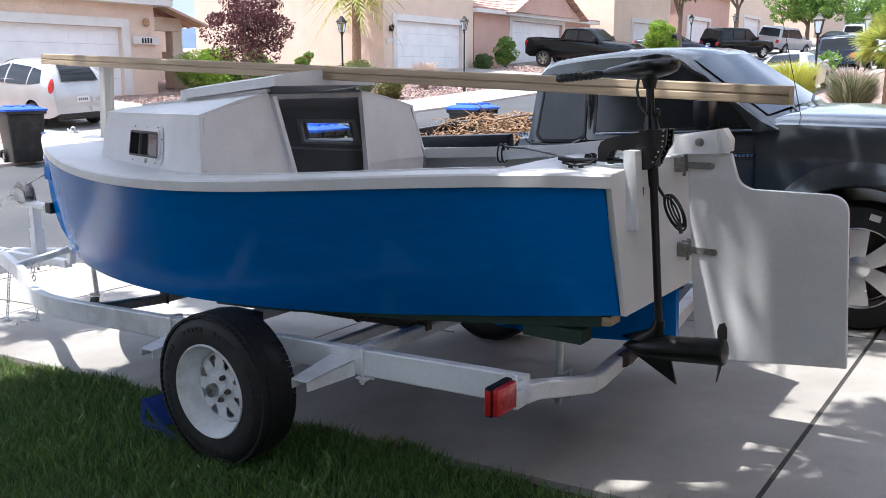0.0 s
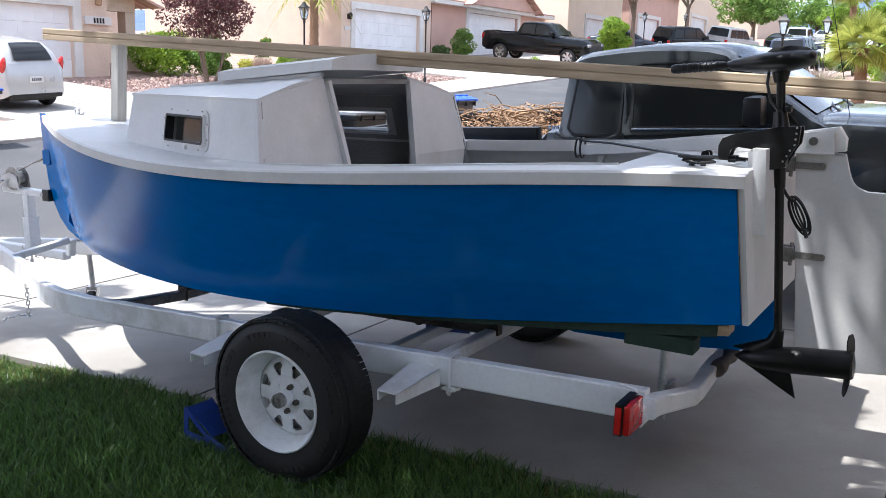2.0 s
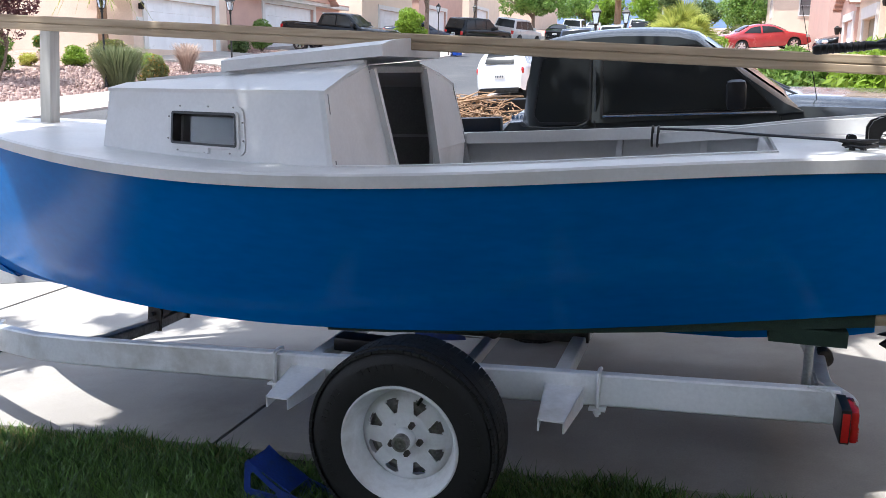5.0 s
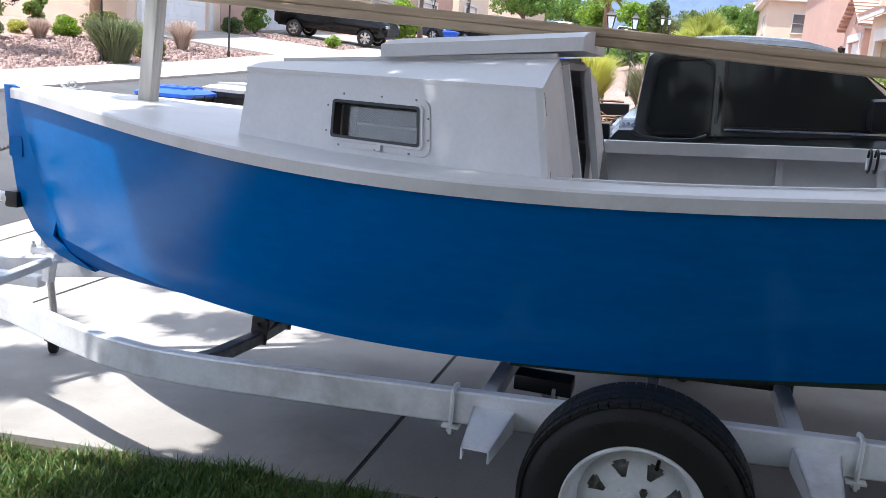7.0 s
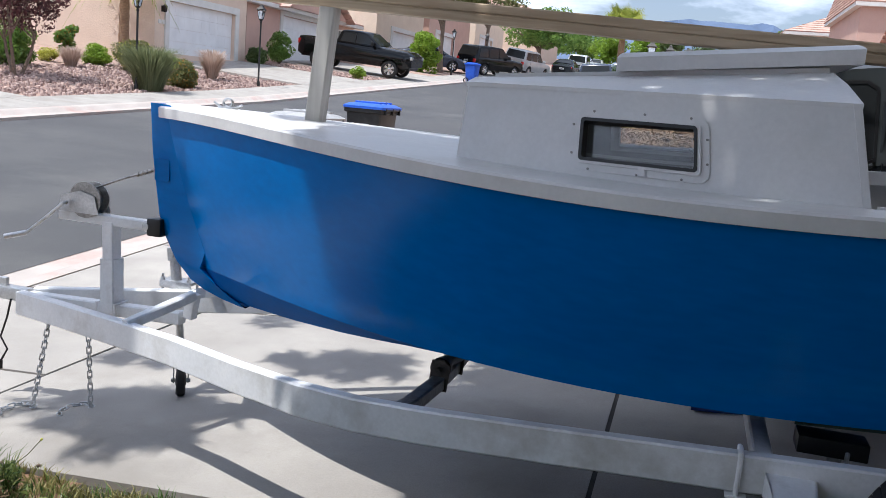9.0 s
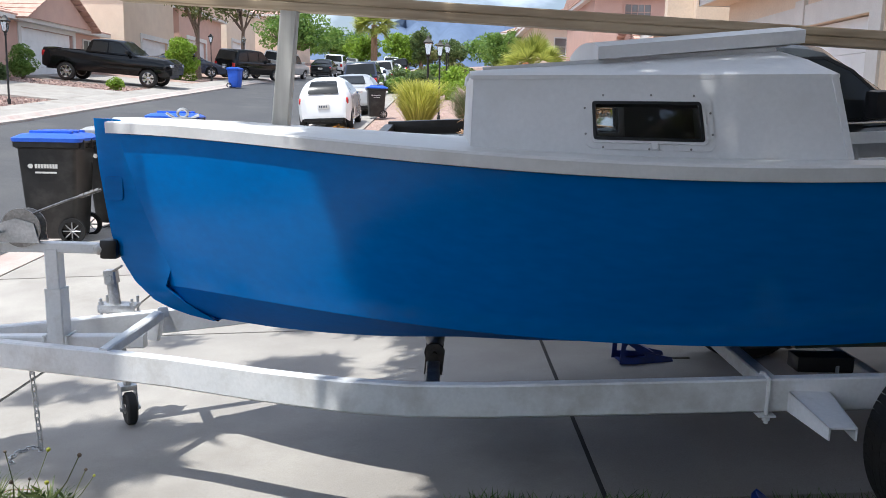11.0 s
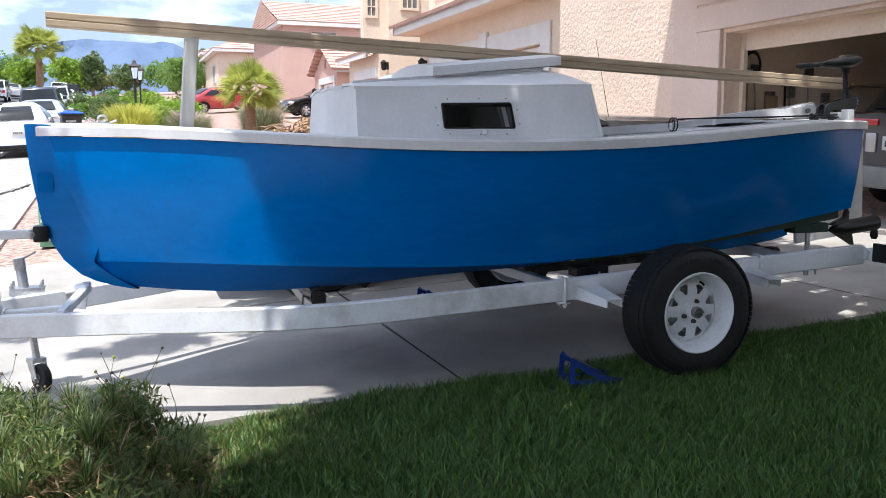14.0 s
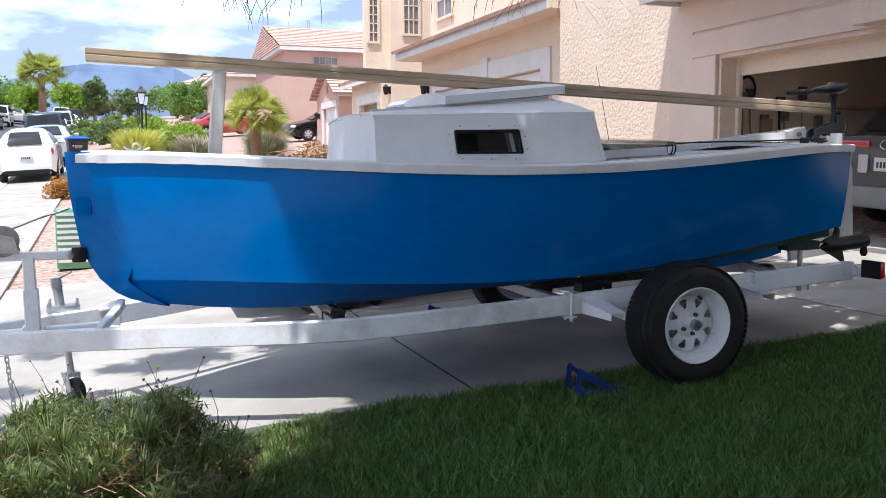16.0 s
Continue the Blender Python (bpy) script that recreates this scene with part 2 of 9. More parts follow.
GRASSB = leaf_surface("grass_blades", (0.014, 0.05, 0.007), (0.17, 0.3, 0.065), 0.38, 0.3)
GRASSD = leaf_surface("dry_grass", (0.2, 0.19, 0.06), (0.34, 0.3, 0.12), 0.7, 0.2)
LEAFG = leaf_surface("green_leaves", (0.1, 0.2, 0.035), (0.25, 0.37, 0.08))
LEAFY = leaf_surface("bright_green_leaves", (0.15, 0.25, 0.02), (0.32, 0.46, 0.05))
LEAFD = leaf_surface("deep_green_leaves", (0.08, 0.135, 0.045), (0.19, 0.25, 0.085))
LEAFP = leaf_surface("plum_leaves", (0.05, 0.018, 0.022), (0.16, 0.06, 0.06))
LEAFO = leaf_surface("olive_needles", (0.1, 0.12, 0.035), (0.22, 0.23, 0.08))
LEAFR = leaf_surface("rust_flowers", (0.3, 0.1, 0.02), (0.5, 0.28, 0.04))
LEAFS = leaf_surface("sage_leaves", (0.12, 0.15, 0.07), (0.24, 0.26, 0.13))
GRASSY = leaf_surface("straw_grass", (0.38, 0.4, 0.06), (0.62, 0.6, 0.14))
GRASSP = leaf_surface("pinkish_seed_heads", (0.42, 0.32, 0.26), (0.6, 0.48, 0.4))
PALMLEAF = leaf_surface("palm_fronds", (0.23, 0.28, 0.05), (0.48, 0.5, 0.12))
BUSHLEAF = leaf_surface("dull_green_leaves", (0.03, 0.07, 0.018), (0.24, 0.29, 0.085))
DRYLEAF = leaf_surface("dead_brown_leaves", (0.18, 0.115, 0.06), (0.4, 0.29, 0.15))
# ---- building helpers ----
ORIGIN = {}


def thing(name, place=(0, 0, 0), label="", category="", group="", kind=""):
    ob = new(name)
    ob.empty_display_size = 0.1
    ob.location = place
    ORIGIN[ob] = Vector(place)
    return tagged(ob, label, category, group, kind)


def smooth(me, angle=35):
    me.polygons.foreach_set("use_smooth", [True] * len(me.polygons))
    me.set_sharp_from_angle(angle=radians(angle))


def part(name, bm, material, parent=None, label="", soft=True):
    """Links a bmesh as one mesh object, in the world's metres, under a thing or a part."""
    me = bpy.data.meshes.new(name)
    bmesh.ops.recalc_face_normals(bm, faces=bm.faces)
    bm.to_mesh(me)
    bm.free()
    ob = new(name, me)
    for m in material if isinstance(material, (list, tuple)) else (material,):
        me.materials.append(m)
    if soft:
        smooth(me)
    if parent:
        root = parent if parent.parent is None else parent.parent
        root = root if root.parent is None else root.parent
        o = ORIGIN.get(root, Vector((0, 0, 0)))
        if o.length > 0:
            me.transform(Matrix.Translation(-o))
        ob.parent = parent
    if label:
        tagged(ob, label)
    return ob


def solid(name, bm, material, label="", category="", group="", kind="", soft=True):
    return tagged(part(name, bm, material, None, "", soft), label, category, group, kind)


def box(bm, x0, x1, y0, y1, z0, z1, bevel=0.0, m=None):
    vs = [bm.verts.new((x, y, z)) for x in (x0, x1) for y in (y0, y1) for z in (z0, z1)]
    fs = [bm.faces.new([vs[i] for i in f]) for f in ((0, 1, 3, 2), (4, 6, 7, 5), (0, 4, 5, 1), (2, 3, 7, 6), (0, 2, 6, 4), (1, 5, 7, 3))]
    if bevel:
        es = list({e for f in fs for e in f.edges})
        r = bmesh.ops.bevel(bm, geom=es, offset=bevel, segments=2, affect="EDGES", profile=0.6)
        vs = list({v for f in r["faces"] for v in f.verts} | {v for v in vs if v.is_valid})
    if m is not None:
        bmesh.ops.transform(bm, matrix=m, verts=vs)
    return bm


def ring(c, ax, ay, r, n, ry=None):
    return [c + ax * (r * math.cos(2 * math.pi * i / n)) + ay * ((r if ry is None else ry) * math.sin(2 * math.pi * i / n)) for i in range(n)]


def skin(bm, rings, closed=True, caps=True):
    """Quads from ring to ring."""
    rows = [[bm.verts.new(p) for p in r] for r in rings]
    n = len(rows[0])
    for a, b in zip(rows, rows[1:]):
        for i in range(n if closed else n - 1):
            j = (i + 1) % n
            bm.faces.new((a[i], a[j], b[j], b[i]))
    if caps:
        bm.faces.new(rows[0])
        bm.faces.new(rows[-1])
    return rows


def frame_of(d):
    d = Vector(d).normalized()
    a = d.cross(Vector((0, 0, 1)))
    if a.length < 1e-3:
        a = Vector((1, 0, 0))
    a.normalize()
    return a, d.cross(a).normalized()


def rod(bm, p0, p1, r0, r1=None, n=12):
    p0, p1 = Vector(p0), Vector(p1)
    a, b = frame_of(p1 - p0)
    skin(bm, [ring(p0, a, b, r0, n), ring(p1, a, b, r0 if r1 is None else r1, n)])
    return bm


def pipe(bm, pts, r, n=8):
    pts = [Vector(p) for p in pts]
    rings = []
    for i, p in enumerate(pts):
        d = pts[min(i + 1, len(pts) - 1)] - pts[max(i - 1, 0)]
        a, b = frame_of(d)
        if rings:
            # keep the ring from twisting
            a0 = (rings[-1][0] - pts[i - 1])
            a0 = a0 - d.normalized() * a0.dot(d.normalized())
            if a0.length > 1e-6:
                a = a0.normalized()
                b = d.normalized().cross(a)
        rad = r[i] if isinstance(r, (list, tuple)) else r
        rings.append(ring(p, a, b, rad, n))
    skin(bm, rings)
    return bm


def beam(bm, p0, p1, w, h, up=(0, 0, 1), bevel=0.0):
    """A rectangular bar from p0 to p1."""
    p0, p1 = Vector(p0), Vector(p1)
    d = (p1 - p0).normalized()
    s = d.cross(Vector(up)).normalized()
    u = s.cross(d)
    prof = [(-1, -1), (1, -1), (1, 1), (-1, 1)]
    if bevel:
        c = bevel
        prof = []
        for sx, sy in ((-1, -1), (1, -1), (1, 1), (-1, 1)):
            a = (sx * (1 - 2 * c / w), sy)
            b = (sx, sy * (1 - 2 * c / h))
            prof += [a, b] if sx * sy < 0 else [b, a]
        if True:
            prof = sorted(prof, key=lambda q: math.atan2(q[1], q[0]))
    skin(bm, [[p + s * (x * w / 2) + u * (y * h / 2) for x, y in prof] for p in (p0, p1)])
    return bm


def lathe(bm, c, axis, profile, n=32, caps=True):
    """profile: (along, radius)."""
    c, axis = Vector(c), Vector(axis).normalized()
    a, b = frame_of(axis)
    skin(bm, [ring(c + axis * t, a, b, max(r, 1e-4), n) for t, r in profile], caps=caps)
    return bm


def slab(bm, outline, z0, z1, axis="z"):
    """A flat plate: an outline of pairs, thick from z0 to z1 along an axis."""
    def put(u, v, w):
        return {"z": (u, v, w), "y": (u, w, v), "x": (w, u, v)}[axis]
    lo = [bm.verts.new(put(u, v, z0)) for u, v in outline]
    hi = [bm.verts.new(put(u, v, z1)) for u, v in outline]
    n = len(lo)
    bm.faces.new(lo)
    bm.faces.new(hi)
    for i in range(n):
        bm.faces.new((lo[i], lo[(i + 1) % n], hi[(i + 1) % n], hi[i]))
    return bm


def rounded(x0, x1, y0, y1, r, n=5):
    pts = []
    for cx, cy, a0 in ((x1 - r, y1 - r, 0), (x0 + r, y1 - r, 90), (x0 + r, y0 + r, 180), (x1 - r, y0 + r, 270)):
        for k in range(n + 1):
            a = radians(a0 + 90 * k / n)
            pts.append((cx + r * math.cos(a), cy + r * math.sin(a)))
    return pts


def quads(name, co, faces, material, soft=False):
    """One joined mesh from arrays; returns the object."""
    me = bpy.data.meshes.new(name)
    me.from_pydata(co.tolist() if hasattr(co, "tolist") else co, [], faces.tolist() if hasattr(faces, "tolist") else faces)
    for m in material if isinstance(material, (list, tuple)) else (material,):
        me.materials.append(m)
    if soft:
        me.polygons.foreach_set("use_smooth", [True] * len(me.polygons))
    return new(name, me)


def fbm(x, y, s):
    return noise.noise(Vector((x * s, y * s, 3.7)))


# ---- the ground ----
EDGE_NEAR, EDGE_FAR = -6.1, -13.4     # kerb lines of the street


def rise(y):
    if y < -1:
        return 0.02 * max(y + 1, -12)
    if y < 2:
        return 0.0
    if y < 20:
        return 0.045 * (y - 2)
    return 0.81 + 0.06 * (min(y, 130) - 20) - 0.03 * max(0.0, min(y, 400) - 130)


def ground_z(x, y):
    """Height of the finished ground: the drive falls to the street, the street climbs along y, the far lots rise."""
    if x > EDGE_NEAR:
        p = 0.057 * min(x, 7.0)
    elif x > EDGE_FAR:
        p = -0.42 + 0.37 * (EDGE_NEAR - x) / (EDGE_NEAR - EDGE_FAR)
    else:
        p = 0.05 + 0.07 * min(EDGE_FAR - x, 12.0)
    return p + rise(y)


def strip(name, xs, ys, dz, material, label, category="ground", thick=0.0, kind="structure"):
    """A sheet that follows the ground."""
    bm = bmesh.new()
    grid = [[bm.verts.new((x, y, ground_z(x if x != EDGE_NEAR else x + 1e-4, y) + dz)) for x in xs] for y in ys]
    for a, b in zip(grid, grid[1:]):
        for i in range(len(xs) - 1):
            bm.faces.new((a[i], a[i + 1], b[i + 1], b[i]))
    if thick:
        r = bmesh.ops.extrude_face_region(bm, geom=list(bm.faces))
        bmesh.ops.translate(bm, vec=(0, 0, -thick), verts=[v for v in r["geom"] if isinstance(v, bmesh.types.BMVert)])
    return solid(name, bm, material, label, category, kind=kind)


def steps(a, b, s):
    n = max(1, round((b - a) / s))
    return [a + (b - a) * i / n for i in range(n + 1)]


far_x = [-3000, -900, -300, -120, -60, -40] + steps(-30, EDGE_FAR - 0.35, 2.0) + [EDGE_FAR - 0.3, EDGE_FAR + 0.05, EDGE_NEAR - 0.05, EDGE_NEAR + 0.4] + steps(-5, 7, 1.0) + [12, 30, 80, 300, 900, 3000]
far_y = [-3000, -600, -150, -60, -30, -15] + steps(-13, 20, 1.0) + steps(22, 130, 4.0) + [200, 400, 900, 3000]
gb = bmesh.new()
rows_ = [[gb.verts.new((x, y, ground_z(x, y) - (0.16 if EDGE_FAR < x < EDGE_NEAR else 0.045) + (0.03 * fbm(x, y, 0.6) - 0.02 if x < -15 and y < 130 else 0))) for x in far_x] for y in far_y]
for ra, rb in zip(rows_, rows_[1:]):
    for i in range(len(far_x) - 1):
        gb.faces.new((ra[i], ra[i + 1], rb[i + 1], rb[i]))
solid("ground", gb, ROCKG, "pinkish crushed desert rock ground with stones", "ground", kind="structure")

along = steps(-60, -13, 4) + steps(-12, 20, 1.0)[0:] + steps(24, 130, 4.0)
strip("road", steps(EDGE_FAR + 0.3, EDGE_NEAR - 0.3, 0.9), along, 0.0, ASPH, "grey sunlit asphalt residential street", "road")


def kerb(name, x_back, x_top, x_toe, far):
    """A rolled kerb with its gutter pan: a real step of about a hand."""
    bm = bmesh.new()
    sgn = -1 if far else 1
    prof = []
    for d, h in ((0.0, 0.0), (0.14, 0.0), (0.2, -0.02), (0.27, -0.075), (0.33, -0.09), (0.6, -0.085), (0.6, -0.16), (0.0, -0.16)):
        prof.append((x_back - sgn * d, h))
    rows = []
    for y in along:
        base = ground_z(x_back + sgn * 0.02, y) + 0.006
        rows.append([Vector((x, y, base + h)) for x, h in prof])
    skin(bm, rows)
    return solid(name, bm, KERB, "pale concrete rolled kerb along the street", "kerb", kind="structure")


kerb("kerb_near", EDGE_NEAR + 0.3, 0, 0, False)
kerb("kerb_far", EDGE_FAR - 0.3, 0, 0, True)

# concrete slabs of the near pavement and the drive
walk_near = thing("pavement_near", (-5.0, 0, ground_z(-5, 0)), "pale concrete pavement slabs beside the street", "pavement", kind="structure")
drive = thing("driveway", (0, 2, 0), "pale concrete driveway slabs with dark expansion joints", "driveway", kind="structure")


def paving(parent, x0, x1, y0, y1, material=CONC, name="slab", lift=0.0, gap=0.011):
    bm = bmesh.new()
    xs, ys = steps(x0 + gap, x1 - gap, 1.2), steps(y0 + gap, y1 - gap, 1.2)
    top = [[bm.verts.new((x, y, ground_z(x, y) + lift)) for x in xs] for y in ys]
    for a, b in zip(top, top[1:]):
        for i in range(len(xs) - 1):
            bm.faces.new((a[i], a[i + 1], b[i + 1], b[i]))
    es = [e for e in bm.edges if e.is_boundary]
    r = bmesh.ops.extrude_edge_only(bm, edges=es)
    bmesh.ops.translate(bm, vec=(0, 0, -0.1), verts=[v for v in r["geom"] if isinstance(v, bmesh.types.BMVert)])
    return part(name, bm, material, parent, soft=False)


EDGE_LAWN = -0.70
for yy in steps(-12.3, 60.0, 1.8)[:-1]:
    paving(walk_near, EDGE_NEAR + 0.3, -4.12, yy, yy + 1.8)
for a, b in ((-4.12, -1.11), (-1.11, 2.15), (2.15, 4.5)):
    paving(drive, a, b, EDGE_LAWN, 2.05)
    paving(drive, a, b, 2.05, 4.95)
jb = bmesh.new()
for a in (-4.12, -1.11, 2.15):
    box(jb, a - 0.0105, a + 0.0105, EDGE_LAWN, 4.95, ground_z(a, 0) - 0.05, ground_z(a, 0) - 0.004)
part("expansion_joint", jb, JOINT, drive, "dark tarry joint")
# far pavement and far drives
walk_far = thing("pavement_far", (-14.5, 20, ground_z(-14.5, 20)), "pale concrete pavement across the street", "pavement", kind="structure")
for yy in steps(-12, 92.0, 4.0)[:-1]:
    paving(walk_far, EDGE_FAR - 1.55, EDGE_FAR - 0.3, yy, yy + 4.0, lift=0.004)
far_drives = thing("driveway_far", (-18, 20, ground_z(-18, 20)), "pale concrete driveways of the houses opposite", "driveway", kind="structure")
for y0, y1, x0 in ((7.4, 12.7, -21.9), (26.6, 32.8, -21.0), (36.4, 42.6, -21.0), (58, 64, -22)):
    paving(far_drives, x0, EDGE_FAR - 1.55, y0, (y0 + y1) / 2, lift=0.004)
    paving(far_drives, x0, EDGE_FAR - 1.55, (y0 + y1) / 2, y1, lift=0.004)

# ---- the boat ----
BASE_Z = 0.38


def poly(u, c, c0=0.0):
    return c0 + sum(k * u ** (i + 1) for i, k in enumerate(c))


def sheer(x):
    u = (x + 3.22) / 4.805
    return poly(u, (3.016, 0.215, -7.249, 7.84, -3.122)), poly(u, (0.121, -1.912, 3.769, -1.925), 1.24)


def chine(x):
    u = max(0.0, (x + 2.97) / 4.594)
    return poly(u, (3.441, -2.312, -6.427, 9.132, -3.233)), poly(u, (0.229, -1.35, 2.142, -0.813), 0.585)


def lerp_list(x, pts):
    for (a, p), (b, q) in zip(pts, pts[1:]):
        if x <= b:
            k = max(0.0, (x - a) / (b - a))
            return p + (q - p) * k
    return pts[-1][1]


KEEL = ((-2.97, 0.545), (-2.89, 0.478), (-2.77, 0.44), (-2.5, 0.402), (-2.25, 0.38), (-1.97, 0.37), (-1.4, 0.383), (-0.5, 0.44), (0.5, 0.56), (1.0, 0.67), (1.62, 0.785))
N_ST = 40
boat = thing("boat", (-0.8, 0, BASE_Z), "blue and white home-built plywood cabin boat on a trailer", "boat")


def side_rows(sgn, inset=0.0):
    rows = []
    for i in range(N_ST + 1):
        k = i / N_ST
        xs, xc = -3.19 + k * (1.585 + 3.19), -2.965 + k * (1.624 + 2.965)
        b, z = sheer(xs)
        c, zc = chine(xc)
        b, c = max(b - inset, 0.012), max(c - inset, 0.012)
        rows.append([Vector((xs + (xc - xs) * j / 6, sgn * (b + (c - b) * j / 6 + 0.012 * math.sin(math.pi * j / 6)), z + (zc - z) * j / 6)) for j in range(7)])
    return rows


for sgn, nm in ((-1, "port"), (1, "starboard")):
    bm = bmesh.new()
    outer, inner = side_rows(sgn), side_rows(sgn, 0.016)
    ov = [[bm.verts.new(p) for p in r] for r in outer]
    iv = [[bm.verts.new(p) for p in r] for r in inner]
    for a, b in zip(ov, ov[1:]):
        for j in range(6):
            bm.faces.new((a[j], a[j + 1], b[j + 1], b[j]))
    for a, b in zip(iv, iv[1:]):
        for j in range(6):
            bm.faces.new((a[j], b[j], b[j + 1], a[j + 1]))
    for a, b, c, d in zip(ov, ov[1:], iv, iv[1:]):
        bm.faces.new((a[0], b[0], d[0], c[0]))
        bm.faces.new((a[6], c[6], d[6], b[6]))
    part("hull_side", bm, BLUE, boat, "glossy blue hand-painted side")

# bottom: vee forward, flat aft
bm = bmesh.new()
rows = []
for i in range(N_ST + 1):
    x = -2.965 + i / N_ST * 4.589
    c, zc = chine(x)
    zk = min(lerp_list(x, KEEL), zc - 0.002)
    c = max(c - 0.003, 0.01)
    rows.append([Vector((x, -c, zc)), Vector((x, -c * 0.5, (zc + zk) / 2 - 0.012)), Vector((x, 0, zk)), Vector((x, c * 0.5, (zc + zk) / 2 - 0.012)), Vector((x, c, zc))])
skin(bm, rows, closed=False, caps=False)
part("hull_bottom", bm, BLUEFLAT, boat)

# stem: a thick cutwater whose foot curves under
bm = bmesh.new()
fore = ((-3.255, 1.306), (-3.24, 1.1), (-3.222, 0.97), (-3.195, 0.8), (-3.155, 0.695), (-3.1, 0.6), (-3.02, 0.52), (-2.95, 0.481), (-2.86, 0.45), (-2.76, 0.426))
# the foot's after edge runs from the chine's end down to the keel
foot = {5: (-2.955, 0.588, 0.05), 6: (-2.925, 0.558, 0.046), 7: (-2.875, 0.515, 0.038), 8: (-2.81, 0.468, 0.026), 9: (-2.74, 0.424, 0.014)}
rings_ = []
for i, (xf, zf) in enumerate(fore):
    w = 0.026 if i < 7 else 0.02
    xb, zb, wb = foot.get(i, (-3.19 + 0.225 * min(1.0, max(0.0, (1.24 - zf) / 0.655)) + 0.085, zf - 0.004, 0.062))
    rings_.append([Vector((xf, -w * 0.55, zf)), Vector((xf, w * 0.55, zf)), Vector((xf + 0.03, min(w, wb), zf + (0 if i < 6 else 0.004))), Vector((xb, wb, zb)), Vector((xb, -wb, zb)), Vector((xf + 0.03, -min(w, wb), zf + (0 if i < 6 else 0.004)))])
skin(bm, rings_)
part("stem", bm, BLUE, boat)
for sgn in (-1, 1):
    bm = bmesh.new()
    slab(bm, rounded(-3.205, -3.13, 0.96, 1.06, 0.012), sgn * 0.03, sgn * 0.046, "y")
    part("stem_pad", bm, BLUE, boat)
bm = bmesh.new()
slab(bm, ((0.35, 0.55), (1.0, 0.66), (1.635, 0.78), (1.645, 0.555), (1.5, 0.52), (1.1, 0.475), (0.75, 0.465)), -0.018, 0.018, "y")
part("skeg", bm, BLUE, boat)

# transom, white outside
bm = bmesh.new()
b0, z0 = sheer(1.585)
c0, zc0 = chine(1.624)
pts = [(-b0 + 0.002, z0 + 0.05), (-c0 + 0.002, zc0), (c0 - 0.002, zc0), (b0 - 0.002, z0 + 0.05), (0.35, z0 + 0.075), (-0.35, z0 + 0.075)]
slab(bm, pts, 0, 0.022, "x")
for v in bm.verts:
    v.co.x += 1.588 + (1.3 - v.co.z) * 0.08
part("transom", bm, WHITE, boat, "plain white transom")

# rub rails and deck
RAIL = 0.055
for sgn in (-1, 1):
    bm = bmesh.new()
    rr = []
    for i in range(N_ST + 1):
        x = -3.2 + i / N_ST * 4.815
        b, z = sheer(x)
        o = 0.022
        rr.append([Vector((x, sgn * (b + o), z + 0.004)), Vector((x, sgn * (b + o + 0.003), z + RAIL - 0.008)), Vector((x, sgn * (b + o - 0.006), z + RAIL)), Vector((x, sgn * max(b - 0.03, 0), z + RAIL)), Vector((x, sgn * max(b - 0.03, 0), z + 0.004))])
    skin(bm, rr)
    part("rub_rail", bm, WHITE, boat)

CAB_F, CAB_A, COCK_A = -1.64, -0.40, 1.16


def inner_half(x):
    """Half width of the hole in the deck: nothing on the foredeck, the cabin, then the cockpit."""
    if x < CAB_F:
        return 0.0
    if x < CAB_A:
        return 0.56 + (x - CAB_F) / (CAB_A - CAB_F) * 0.31
    return sheer(x)[0] - 0.17


def deck_z(x, y):
    b, z = sheer(x)
    return z + RAIL - 0.002 + 0.018 * (1 - min(1, abs(y) / max(b, 0.05)) ** 2)


bm = bmesh.new()
xs = sorted(set([round(v, 4) for v in steps(-3.17, CAB_F, 0.1) + steps(CAB_F, CAB_A, 0.1) + steps(CAB_A, COCK_A, 0.1) + steps(COCK_A, 1.6, 0.1)]))
for x0, x1 in zip(xs, xs[1:]):
    mid = (x0 + x1) / 2
    hole = CAB_F < mid < COCK_A
    for sgn in (-1, 1):
        prev = None
        for x in (x0, x1):
            b = sheer(min(x, 1.585))[0] - 0.004
            i0 = inner_half(min(max(x, CAB_F + 1e-4), COCK_A - 1e-4)) if hole else 0.0
            if hole and CAB_A < mid:
                i0 = sheer(x)[0] - 0.17
            row = [bm.verts.new((x, sgn * (i0 + (b - i0) * j / 4), deck_z(min(x, 1.585), i0 + (b - i0) * j / 4))) for j in range(5)]
            if prev:
                for j in range(4):
                    bm.faces.new((prev[j], prev[j + 1], row[j + 1], row[j]))
            prev = row
bmesh.ops.remove_doubles(bm, verts=bm.verts, dist=0.0005)
r = bmesh.ops.extrude_face_region(bm, geom=list(bm.faces))
bmesh.ops.translate(bm, vec=(0, 0, -0.014), verts=[v for v in r["geom"] if isinstance(v, bmesh.types.BMVert)])
part("deck", bm, WHITE, boat, "white deck with uneven brushed paint")

